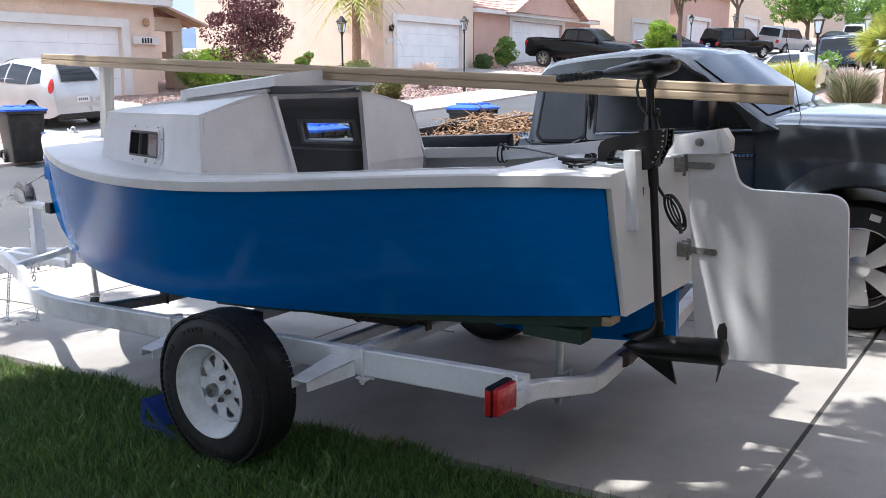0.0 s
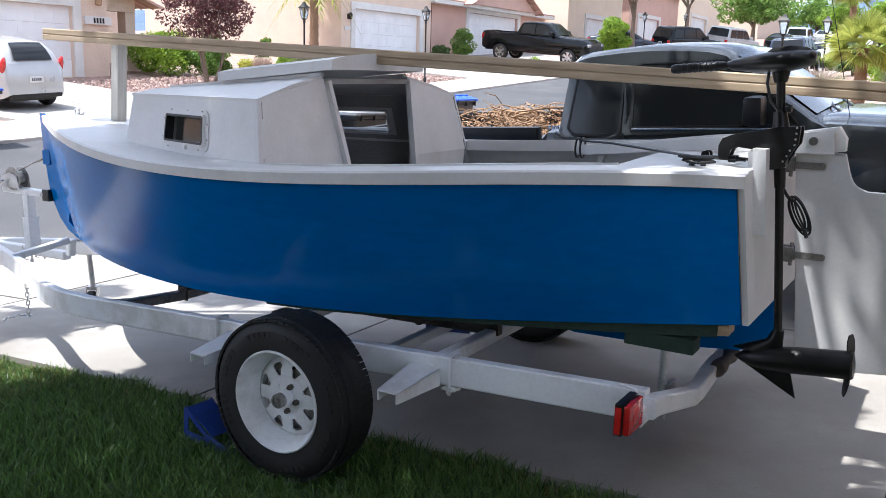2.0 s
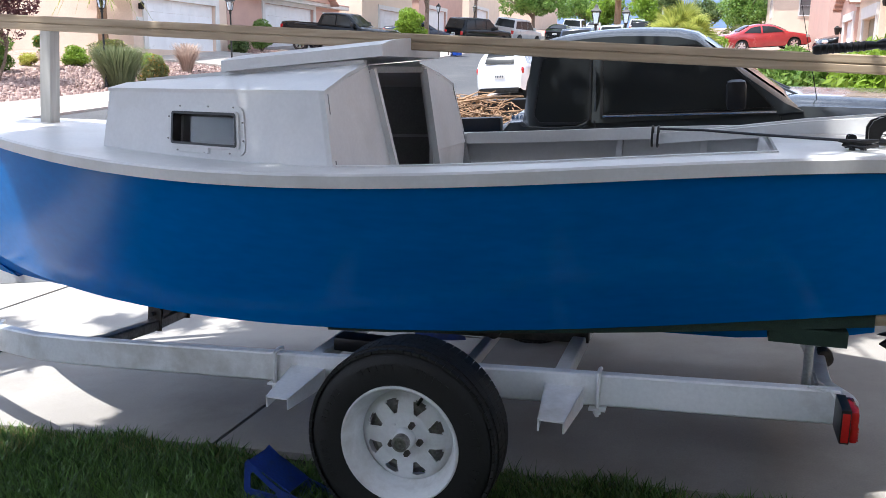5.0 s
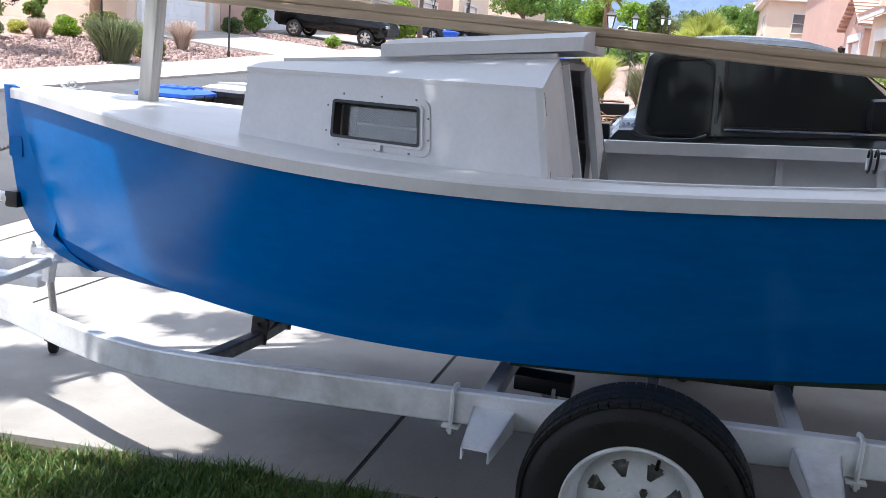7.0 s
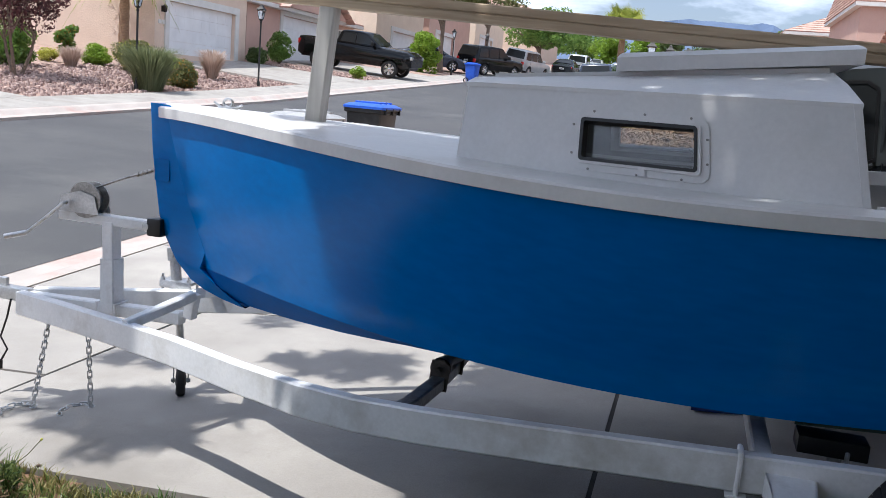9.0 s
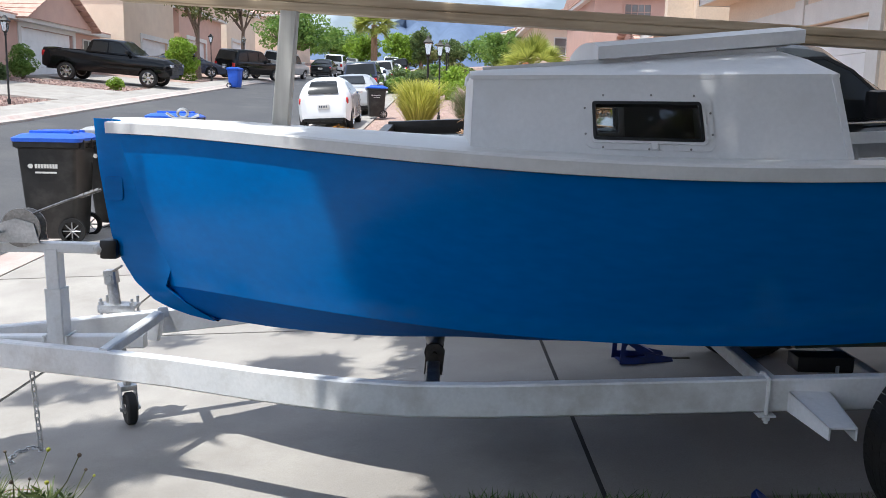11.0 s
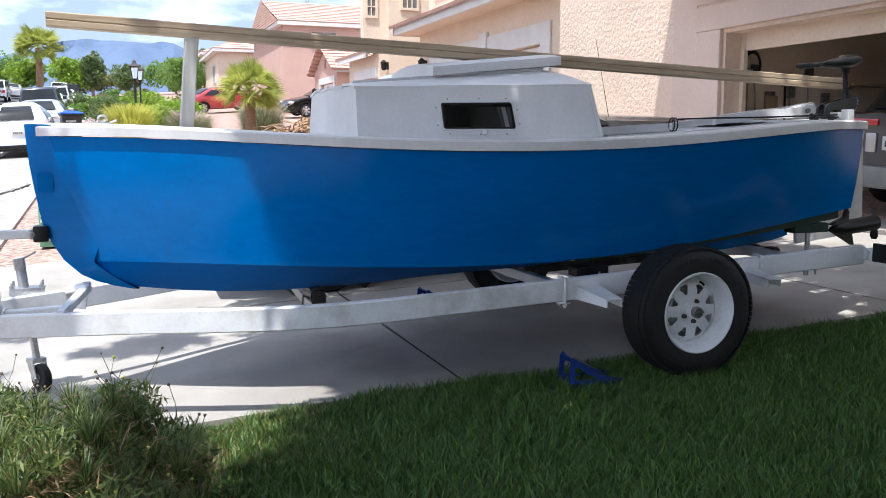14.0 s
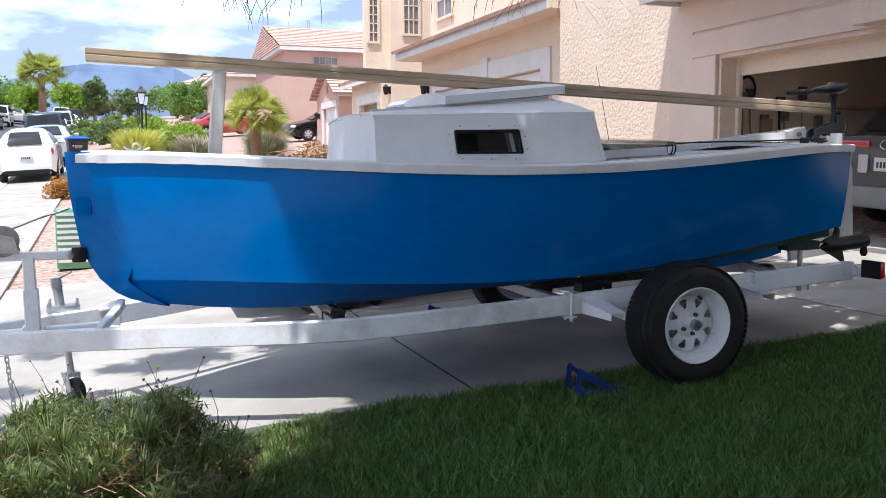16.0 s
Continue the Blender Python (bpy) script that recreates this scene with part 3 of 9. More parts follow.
# cockpit: seat lining, frames, sole and the inner bulkhead aft
for sgn in (-1, 1):
    bm = bmesh.new()
    rr = []
    for x in steps(CAB_A + 0.01, COCK_A, 0.1):
        b = sheer(x)[0]
        rr.append([Vector((x, sgn * (b - 0.17), deck_z(x, b) + 0.012)), Vector((x, sgn * (b - 0.19), deck_z(x, b) + 0.012)), Vector((x, sgn * (b - 0.19), deck_z(x, b) - 0.05)), Vector((x, sgn * (b - 0.17), deck_z(x, b) - 0.05))])
    skin(bm, rr)
    part("coaming", bm, WHITE, boat)
    for x in (0.46, 0.9):
        bm = bmesh.new()
        b, z = sheer(x)
        c, zc = chine(x)
        beam(bm, (x, sgn * (c - 0.05), zc + 0.03), (x, sgn * (b - 0.055), z + 0.02), 0.032, 0.04, up=(0, sgn, 0.3))
        part("frame", bm, WHITE, boat)
    bm = bmesh.new()
    rr = [[Vector((p.x, p.y, p.z)) for p in r] for r in side_rows(sgn, 0.024)[2:]]
    skin(bm, rr, closed=False, caps=False)
    part("inner_side", bm, WHITE, boat, "off-white inside of the hull")
bm = bmesh.new()
rr = []
for x in steps(-2.6, 1.57, 0.2):
    c, zc = chine(x)
    rr.append([Vector((x, -c + 0.03, max(zc, 0.6) + 0.06)), Vector((x, c - 0.03, max(zc, 0.6) + 0.06))])
skin(bm, rr, closed=False, caps=False)
part("sole", bm, INNER, boat)
bm = bmesh.new()
bw, cw = sheer(COCK_A)[0] - 0.045, chine(COCK_A)[0] - 0.04
slab(bm, ((-cw, 0.75), (cw, 0.75), (bw, sheer(COCK_A)[1] + 0.03), (-bw, sheer(COCK_A)[1] + 0.03)), COCK_A, COCK_A + 0.018, "x")
part("aft_bulkhead", bm, WHITE, boat)

# cabin
SIDE = {"b0": Vector((-1.655, -0.605, 1.2)), "b1": Vector((-0.395, -0.915, 1.2)), "t0": Vector((-1.647, -0.535, 1.5)), "t1": Vector((-0.461, -0.856, 1.52))}


def on_side(s, t, sgn=-1, off=0.0):
    p = (SIDE["b0"] * (1 - s) + SIDE["b1"] * s) * (1 - t) + (SIDE["t0"] * (1 - s) + SIDE["t1"] * s) * t
    n = (SIDE["b1"] - SIDE["b0"]).cross(SIDE["t0"] - SIDE["b0"]).normalized()
    if n.y > 0:
        n = -n
    p = p + n * off
    return Vector((p.x, p.y if sgn < 0 else -p.y, p.z))


WS, WT = (0.345, 0.635), (0.275, 0.69)
for sgn in (-1, 1):
    bm = bmesh.new()
    ss, ts = (0.0, WS[0], WS[1], 1.0), (0.0, WT[0], WT[1], 1.0)
    for off, flip in ((0.0, 0), (-0.02, 1)):
        g = [[bm.verts.new(on_side(s, t, sgn, off)) for s in ss] for t in ts]
        for j in range(3):
            for i in range(3):
                if (i, j) == (1, 1):
                    continue
                bm.faces.new((g[j][i], g[j][i + 1], g[j + 1][i + 1], g[j + 1][i]))
        if off == 0.0:
            g0 = g
    hole = ((1, 1), (1, 2), (2, 2), (2, 1))
    for k in range(4):
        (a, b), (c, d) = hole[k], hole[(k + 1) % 4]
        bm.faces.new((g0[a][b], g0[c][d], g[c][d], g[a][b]))
    rim = [(0, i) for i in range(4)] + [(j, 3) for j in range(1, 4)] + [(3, i) for i in (2, 1, 0)] + [(j, 0) for j in (2, 1)]
    for k in range(len(rim)):
        (a, b), (c, d) = rim[k], rim[(k + 1) % len(rim)]
        bm.faces.new((g0[a][b], g0[c][d], g[c][d], g[a][b]))
    part("cabin_side", bm, WHITE, boat)
    # window: flanged ring, bolts, latch and pane
    L = (on_side(1, 0.5) - on_side(0, 0.5)).length
    H = 0.31
    bm = bmesh.new()
    def fr(u, v, o):
        return on_side((WS[0] + WS[1]) / 2 + u / L, (WT[0] + WT[1]) / 2 + v / H, sgn, o)
    hw, hh = (WS[1] - WS[0]) * L / 2, (WT[1] - WT[0]) * H / 2
    outer = rounded(-hw - 0.036, hw + 0.036, -hh - 0.032, hh + 0.032, 0.035)
    lip = rounded(-hw - 0.012, hw + 0.012, -hh - 0.011, hh + 0.011, 0.016)
    inn = rounded(-hw + 0.001, hw - 0.001, -hh + 0.001, hh - 0.001, 0.01)
    skin(bm, [[fr(u, v, 0.001) for u, v in outer], [fr(u, v, 0.006) for u, v in outer], [fr(u, v, 0.007) for u, v in lip], [fr(u, v, 0.017) for u, v in lip], [fr(u, v, 0.017) for u, v in inn], [fr(u, v, -0.05) for u, v in inn]], caps=False)
    win = part("window", bm, WHITE, boat, "white portlight frame with bolts")
    bm = bmesh.new()
    nrm = (fr(0, 0, 1) - fr(0, 0, 0))
    for u, v in ((-hw * 0.8, hh + 0.026), (0.02, hh + 0.027), (hw * 0.9, hh + 0.026), (-hw - 0.03, hh * 0.7), (-hw - 0.03, -hh * 0.7), (hw + 0.03, hh * 0.5), (hw + 0.03, -hh * 0.6), (-hw * 0.85, -hh - 0.026), (hw * 0.75, -hh - 0.026), (0.0, -hh - 0.028)):
        bb = bmesh.new()
        rod(bb, fr(u, v, 0.004), fr(u, v, 0.011), 0.0048, 0.003, 8)
        part("bolt", bb, STEEL, win)
    bm = bmesh.new()
    skin(bm, [[fr(u, v, 0.009) for u, v in rounded(0.005, 0.032, -hh - 0.034, -hh - 0.008, 0.005)], [fr(u, v, 0.02) for u, v in rounded(0.008, 0.029, -hh - 0.031, -hh - 0.011, 0.005)]])
    part("latch", bm, WHITE, win)
    bm = bmesh.new()
    skin(bm, [[fr(u, v, -0.03) for u, v in inn], [fr(u, v, -0.036) for u, v in inn]])
    gk = bmesh.new()
    gin = rounded(-hw + 0.007, hw - 0.007, -hh + 0.007, hh - 0.007, 0.008)
    skin(gk, [[fr(u, v, 0.019) for u, v in rounded(-hw - 0.003, hw + 0.003, -hh - 0.003, hh + 0.003, 0.012)], [fr(u, v, 0.019) for u, v in gin], [fr(u, v, -0.028) for u, v in gin]], caps=False)
    part("gasket", gk, BLACKPL, win, "black rubber gasket")
    pn = part("pane", bm, GLASS, win, "smoky clear acrylic pane")
    pn.visible_shadow = False

bm = bmesh.new()
f0, f1 = SIDE["b0"], SIDE["t0"]
fr_ = [(-1.66, f0.y, f0.z), (-1.66, -f0.y, f0.z), (-1.652, -f1.y, f1.z + 0.0), (-1.652, -0.27, f1.z + 0.014), (-1.652, 0.27, f1.z + 0.014), (-1.652, f1.y, f1.z)]
fr_ = [fr_[0], fr_[1], fr_[2], fr_[4], (-1.652, 0.135, f1.z + 0.022), (-1.652, 0.0, f1.z + 0.025), (-1.652, -0.135, f1.z + 0.022), fr_[3], fr_[5]]
va = [bm.verts.new(p) for p in fr_]
vb = [bm.verts.new((p[0] + 0.02, p[1], p[2])) for p in fr_]
bm.faces.new(va)
bm.faces.new(vb)
for i in range(9):
    bm.faces.new((va[i], va[(i + 1) % 9], vb[(i + 1) % 9], vb[i]))
part("cabin_front", bm, WHITE, boat, soft=False)

# roof: sloping panels either side of a raised slide, a thin lip at the rails
INNER_F, INNER_A = Vector((-1.66, -0.27, 1.515)), Vector((-0.484, -0.372, 1.612))
for sgn in (-1, 1):
    bm = bmesh.new()
    a, b = SIDE["t0"].copy(), SIDE["t1"].copy()
    a += Vector((-0.014, -0.003, -0.012))
    b += Vector((0.004, -0.003, -0.012))
    rr = []
    for k in range(9):
        s = k / 8
        o, i = a.lerp(b, s), INNER_F.lerp(INNER_A, s)
        m = o.lerp(i, 0.5) + Vector((0, 0, 0.008))
        rr.append([Vector((p.x, p.y * -sgn, p.z + dz)) for p, dz in ((o, 0), (o, 0.014), (m, 0.014), (i, 0.014), (i, 0), (m, 0))])
    skin(bm, rr)
    part("roof_panel", bm, WHITE, boat)
    bm = bmesh.new()
    beam(bm, (INNER_F.x + 0.05, sgn * 0.31, INNER_F.z + 0.02), (INNER_A.x - 0.01, sgn * 0.36, INNER_A.z + 0.02), 0.026, 0.016)
    part("slide_rail", bm, WHITE, boat)
bm = bmesh.new()
rr = []
for s in (0, 1):
    q = INNER_F.lerp(INNER_A, s * 0.48)
    rr.append([Vector((q.x, y * -q.y, q.z + 0.012 * (1 - y * y))) for y in (-1, -0.5, 0, 0.5, 1)])
skin(bm, rr, closed=False, caps=False)
r = bmesh.ops.extrude_face_region(bm, geom=list(bm.faces))
bmesh.ops.translate(bm, vec=(0, 0, -0.014), verts=[v for v in r["geom"] if isinstance(v, bmesh.types.BMVert)])
part("roof_centre", bm, WHITE, boat)

# sliding hatch: a crowned lid with deep upright sides, clear of the roof by a dark gap
bm = bmesh.new()
rr = []
HF, HA = Vector((-1.175, 0, 1.556)), Vector((-0.40, 0, 1.634))
for k in range(2):
    c = HF.lerp(HA, k)
    w = 0.385 + 0.02 * k
    prof = [(-w, 0.022), (-w, 0.07)] + [(w * (-1 + j / 6), 0.072 + 0.034 * (1 - (-1 + j / 6) ** 2)) for j in range(1, 12)] + [(w, 0.07), (w, 0.022)]
    rr.append([Vector((c.x, y, c.z + h)) for y, h in prof])
skin(bm, rr)
part("sliding_hatch", bm, WHITE, boat, "white crowned sliding hatch, slightly open")

# after bulkhead with the open companionway
def rake(z):
    return -0.395 - (z - 1.2) * 0.205


for sgn in (-1, 1):
    bm = bmesh.new()
    pts = [(-0.915, 1.2), (-0.31, 1.2), (-0.372, 1.612), (-0.856, 1.52)]
    outl = [(rake(z), y * -sgn, z) for y, z in pts]
    va = [bm.verts.new(p) for p in outl]
    vb = [bm.verts.new((p[0] - 0.022, p[1], p[2])) for p in outl]
    bm.faces.new(va)
    bm.faces.new(vb)
    for i in range(4):
        bm.faces.new((va[i], va[(i + 1) % 4], vb[(i + 1) % 4], vb[i]))
    part("after_bulkhead", bm, WHITE, boat)
bm = bmesh.new()
for sgn in (-1, 1):
    pts = [(-0.90, 1.215), (-0.31, 1.215), (-0.31, 0.72), (-0.78, 0.72)]
    slab(bm, [(y * -sgn, z) for y, z in pts], -0.42, -0.40, "x")
box(bm, -0.42, -0.40, -0.31, 0.31, 0.72, 1.02)
part("lower_bulkhead", bm, WHITE, boat)
for sgn in (-1, 1):
    bm = bmesh.new()
    beam(bm, (rake(1.05) + 0.012, sgn * 0.285, 1.05), (rake(1.6) + 0.012, sgn * 0.358, 1.6), 0.026, 0.03, up=(1, 0, 0))
    part("jamb", bm, WHITE, boat)
bm = bmesh.new()
box(bm, -0.5, -0.47, -0.37, 0.37, 1.585, 1.612)
part("header", bm, INNER, boat)
# grey lining of the cabin
bm = bmesh.new()
for sgn in (-1, 1):
    va = [on_side(s, t, sgn, -0.027) for s, t in ((0, -0.9), (1, -0.9), (1, WT[0] - 0.06), (0, WT[0] - 0.06))]
    vb = [on_side(s, t, sgn, -0.027) for s, t in ((0, WT[1] + 0.06), (1, WT[1] + 0.06), (1, 0.98), (0, 0.98))]
    vc = [on_side(s, t, sgn, -0.027) for s, t in ((0, WT[0] - 0.06), (WS[0] - 0.03, WT[0] - 0.06), (WS[0] - 0.03, WT[1] + 0.06), (0, WT[1] + 0.06))]
    vd = [on_side(s, t, sgn, -0.027) for s, t in ((WS[1] + 0.03, WT[0] - 0.06), (0.99, WT[0] - 0.06), (0.99, WT[1] + 0.06), (WS[1] + 0.03, WT[1] + 0.06))]
    for q in (va, vb, vc, vd):
        bm.faces.new([bm.verts.new(p) for p in q])
box(bm, -1.62, -1.6, -0.52, 0.52, 0.7, 1.49)
part("lining", bm, INNER, boat)

# fittings on deck
bm = bmesh.new()
ringp = [Vector((-2.88 + 0.022 * math.cos(2 * math.pi * a / 20), 0.01, 1.335 + 0.018 * math.sin(2 * math.pi * a / 20))) for a in range(21)]
pipe(bm, ringp, 0.006, 8)
box(bm, -2.92, -2.84, -0.012, 0.03, 1.3, 1.318, 0.003)
pipe(bm, [(-2.915, 0.01, 1.314), (-2.935, 0.01, 1.325), (-2.95, 0.01, 1.335)], 0.006, 8)
pipe(bm, [(-2.845, 0.01, 1.314), (-2.825, 0.01, 1.322), (-2.81, 0.01, 1.33)], 0.006, 8)
part("bow_fitting", bm, GALV, boat, "bright metal bow ring and chock")


def cleat(x, y, z, rz):
    bm = bmesh.new()
    m = Matrix.Translation((x, y, z)) @ Matrix.Rotation(rz, 4, "Z")
    pts = [(-0.07, 0, 0.034), (-0.04, 0, 0.03), (0, 0, 0.027), (0.04, 0, 0.03), (0.07, 0, 0.034)]
    pipe(bm, [m @ Vector(p) for p in pts], [0.006, 0.009, 0.01, 0.009, 0.006], 8)
    for dx in (-0.02, 0.02):
        rod(bm, m @ Vector((dx, 0, 0)), m @ Vector((dx, 0, 0.03)), 0.011, 0.007, 8)
    return part("cleat", bm, BLACKPL, boat, "black plastic mooring cleat")


cleat(1.42, -0.6, deck_z(1.42, 0.6), 0.35)
cleat(1.42, 0.6, deck_z(1.42, 0.6), -0.35)

# motor pad on the transom
bm = bmesh.new()
box(bm, 1.604, 1.65, -0.56, -0.5, 1.12, 1.425)
box(bm, 1.575, 1.618, -0.5, -0.4, 1.3, 1.41)
for v in bm.verts:
    v.co.x += (1.35 - v.co.z) * 0.08
part("motor_bracket", bm, WHITE, boat)

# mast stump standing in the foredeck
post = thing("mast_post", (-2.456, 0, deck_z(-2.456, 0)), "square whitewashed timber post standing on the foredeck", "post")
bm = bmesh.new()
beam(bm, (-2.456, 0, deck_z(-2.456, 0) - 0.012), (-2.413, 0, 1.79), 0.072, 0.072, up=(1, 0, 0), bevel=0.006)
part("shaft", bm, POSTWOOD, post)

spar = thing("timber_beam", (0, 0, 1.7), "long raw timber beam laid along the boat", "timber")
for side, dz0, dz1 in ((0, 0.0, 0.036), (1, 0.037, 0.074)):
    bm = bmesh.new()
    p0, p1 = Vector((-3.125, 0, 1.797 + (dz0 + dz1) / 2)), Vector((2.056, 0, 1.588 + (dz0 + dz1) / 2))
    n = 24
    rr = []
    for i in range(n + 1):
        c = p0.lerp(p1, i / n)
        wob = 0.002 * math.sin(i * 1.7 + side)
        w, h = 0.042, (dz1 - dz0) / 2
        e = 0.005
        rr.append([c + Vector((0, y + wob, z)) for y, z in ((-w + e, -h), (w - e, -h), (w, -h + e), (w, h - e), (w - e, h), (-w + e, h), (-w, h - e), (-w, -h + e))])
    skin(bm, rr)
    part("plank", bm, TIMBER, spar)

# rudder, tiller and hinge straps
rudder = thing("rudder", (1.9, 0, 0.5), "large white plywood rudder hung on the transom", "rudder")
bm = bmesh.new()
def arc(cx, cz, r, a0, a1, n=6):
    return [(cx + r * math.cos(radians(a0 + (a1 - a0) * i / n)), cz + r * math.sin(radians(a0 + (a1 - a0) * i / n))) for i in range(n + 1)]
out_ = [(1.652, 1.385), (1.735, 0.487), (2.345, 0.552)] + arc(2.235, 1.175, 0.068, 0, 90) + arc(1.93, 1.315, 0.072, 270, 180) + [(1.838, 1.385)]
slab(bm, out_, -0.016, 0.016, "y")
bmesh.ops.bevel(bm, geom=[e for e in bm.edges if abs(e.verts[0].co.y - e.verts[1].co.y) < 1e-5], offset=0.004, segments=2, affect="EDGES")
part("blade", bm, WHITE, rudder)
bm = bmesh.new()
slab(bm, ((1.645, 1.375), (1.835, 1.395), (1.835, 1.445), (1.805, 1.49), (1.62, 1.455), (1.62, 1.4)), -0.034, 0.034, "y")
part("cheek", bm, WHITE, rudder)
bm = bmesh.new()
slab(bm, ((0.68, 1.295), (0.68, 1.34), (0.95, 1.375), (1.3, 1.425), (1.62, 1.458), (1.79, 1.486), (1.8, 1.385), (1.6, 1.385), (1.3, 1.365), (0.95, 1.325)), 0.036, 0.066, "y")
slab(bm, ((0.95, 1.33), (0.95, 1.372), (1.3, 1.42), (1.62, 1.45), (1.79, 1.48), (1.8, 1.385), (1.3, 1.37)), -0.066, -0.036, "y")
part("tiller", bm, WHITE, rudder, "long white tiller board")
bm = bmesh.new()
rod(bm, (1.723, -0.082, 1.432), (1.723, 0.082, 1.432), 0.017, n=14)
rod(bm, (1.723, -0.09, 1.432), (1.723, -0.08, 1.432), 0.009, n=6)
part("pivot_bolt", bm, STEEL, rudder)
for z in (1.33, 0.965):
    bm = bmesh.new()
    x = 1.652 + (1.385 - z) * 0.0925
    for sgn in (-1, 1):
        slab(bm, rounded(x - 0.01, x + 0.115, z - 0.014, z + 0.014, 0.012), sgn * 0.017, sgn * 0.023, "y")
        box(bm, x - 0.055, x - 0.005, sgn * 0.03 - 0.012, sgn * 0.03 + 0.012, z - 0.03, z + 0.03, 0.003)
    rod(bm, (x - 0.018, 0, z - 0.05), (x - 0.018, 0, z + 0.045), 0.008)
    part("hinge", bm, STEEL, rudder, "dull steel rudder hinge")
bungee = new("bungee_cord")
bm = bmesh.new()
pipe(bm, [(0.72, 0.03, 1.365), (0.9, -0.08, 1.372), (1.15, -0.3, 1.375), (1.4, -0.59, 1.385)], 0.0055, 8)
for k in (-0.012, 0.012):
    pipe(bm, [(0.7 + k, 0.05 + 0.032 * math.cos(a), 1.33 + 0.045 * math.sin(a)) for a in [2 * math.pi * i / 14 for i in range(15)]], 0.005, 6)
pipe(bm, [(1.4, -0.59, 1.385), (1.37, -0.61, 1.372), (1.43, -0.63, 1.366), (1.48, -0.6, 1.372), (1.43, -0.57, 1.37), (1.38, -0.6, 1.366)], 0.006, 6)
ORIGIN[bungee] = Vector((0, 0, 0))
tagged(bungee, "black bungee cord tied from tiller to cleat", "cord")
part("cord", bm, BLACKPL, bungee)

# electric trolling motor
motor = thing("trolling_motor", (1.66, -0.46, 1.4), "black electric trolling motor clamped to the transom", "motor")
MY = -0.46
bm = bmesh.new()
rod(bm, (1.648, MY, 1.70), (1.735, MY, 0.69), 0.0155, n=16)
part("shaft", bm, BLACKPL, motor)
# head: a flat teardrop, widest over the shaft, with a raised cap
bm = bmesh.new()
rr = []
for x, w, zl, zh in ((1.462, 0.012, 1.702, 1.724), (1.48, 0.026, 1.694, 1.732), (1.53, 0.046, 1.69, 1.745), (1.59, 0.064, 1.686, 1.758), (1.65, 0.074, 1.688, 1.768), (1.71, 0.07, 1.702, 1.772), (1.745, 0.052, 1.716, 1.77), (1.76, 0.022, 1.73, 1.762)):
    ring_ = []
    for i in range(20):
        a = 2 * math.pi * i / 20
        s = math.sin(a)
        ring_.append(Vector((x, MY + w * math.cos(a), (zl * 0.45 + zh * 0.55) + ((zh - zl) * 0.45 * s if s > 0 else (zh - zl) * 0.55 * s))))
    rr.append(ring_)
skin(bm, rr)
head = part("head", bm, BLACKPL, motor)
bm = bmesh.new()
rr = []
for x, w, z in ((1.6, 0.02, 1.762), (1.62, 0.034, 1.774), (1.68, 0.036, 1.782), (1.73, 0.03, 1.778), (1.745, 0.018, 1.77)):
    rr.append([Vector((x, MY - w, z - 0.016)), Vector((x, MY - w * 0.7, z)), Vector((x, MY + w * 0.7, z)), Vector((x, MY + w, z - 0.016))])
skin(bm, rr)
part("cap", bm, BLACKPL, head)
bm = bmesh.new()
pipe(bm, [(1.48, MY, 1.714), (1.46, MY, 1.71), (1.44, MY, 1.709), (1.36, MY, 1.701), (1.27, MY, 1.693), (1.258, MY, 1.692)], [0.014, 0.013, 0.0165, 0.0165, 0.018, 0.013], 14)
for k in range(8):
    x = 1.43 - k * 0.02
    lathe(bm, (x, MY, 1.7085 - (1.44 - x) * 0.09), (-1, 0, -0.09), ((0, 0.0165), (0.003, 0.0188), (0.008, 0.0188), (0.011, 0.0165)), 14)
part("twist_handle", bm, BLACKPL, motor)
for p, q, r0, r1 in (((1.648, MY, 1.7), (1.651, MY, 1.655), 0.034, 0.022), ((1.660, MY, 1.555), (1.668, MY, 1.495), 0.022, 0.03), ((1.677, MY, 1.355), (1.684, MY, 1.285), 0.021, 0.019)):
    bm = bmesh.new()
    rod(bm, p, q, r0, r1, 18)
    part("collar", bm, BLACKPL, motor)
bm = bmesh.new()
rod(bm, (1.66, MY, 1.567), (1.69, MY - 0.01, 1.567), 0.007, n=8)
rod(bm, (1.688, MY - 0.012, 1.567), (1.70, MY - 0.014, 1.567), 0.016, 0.013, 10)
part("knob", bm, BLACKPL, motor)
# clamp: two hooked cheeks that end in a toothed quadrant
QUAD = [(1.74 - 0.004 * k * k * 0.25 * (1 if k > 3 else 0.3), 1.506 - k * 0.02) for k in range(7)]
for dy in (-0.034, 0.034):
    bm = bmesh.new()
    slab(bm, [(1.466, 1.379), (1.464, 1.425), (1.476, 1.45), (1.51, 1.466), (1.6, 1.484), (1.67, 1.503)] + QUAD + [(1.70, 1.37), (1.67, 1.352), (1.617, 1.345), (1.609, 1.415), (1.53, 1.423), (1.51, 1.412), (1.497, 1.373)], MY + dy - 0.007, MY + dy + 0.007, "y")
    cheek = part("clamp_cheek", bm, BLACKPL, motor)
    for k in range(7):
        bm = bmesh.new()
        x, z = QUAD[k]
        rod(bm, (x - 0.012, MY + dy - 0.0078, z - 0.004), (x - 0.012, MY + dy + 0.0078, z - 0.004), 0.0042, n=8)
        part("rivet", bm, GALV, cheek)
bm = bmesh.new()
box(bm, 1.5, 1.62, MY - 0.03, MY + 0.03, 1.425, 1.462, 0.006)
box(bm, 1.625, 1.70, MY - 0.028, MY + 0.028, 1.36, 1.49, 0.006)
part("clamp_body", bm, BLACKPL, motor)
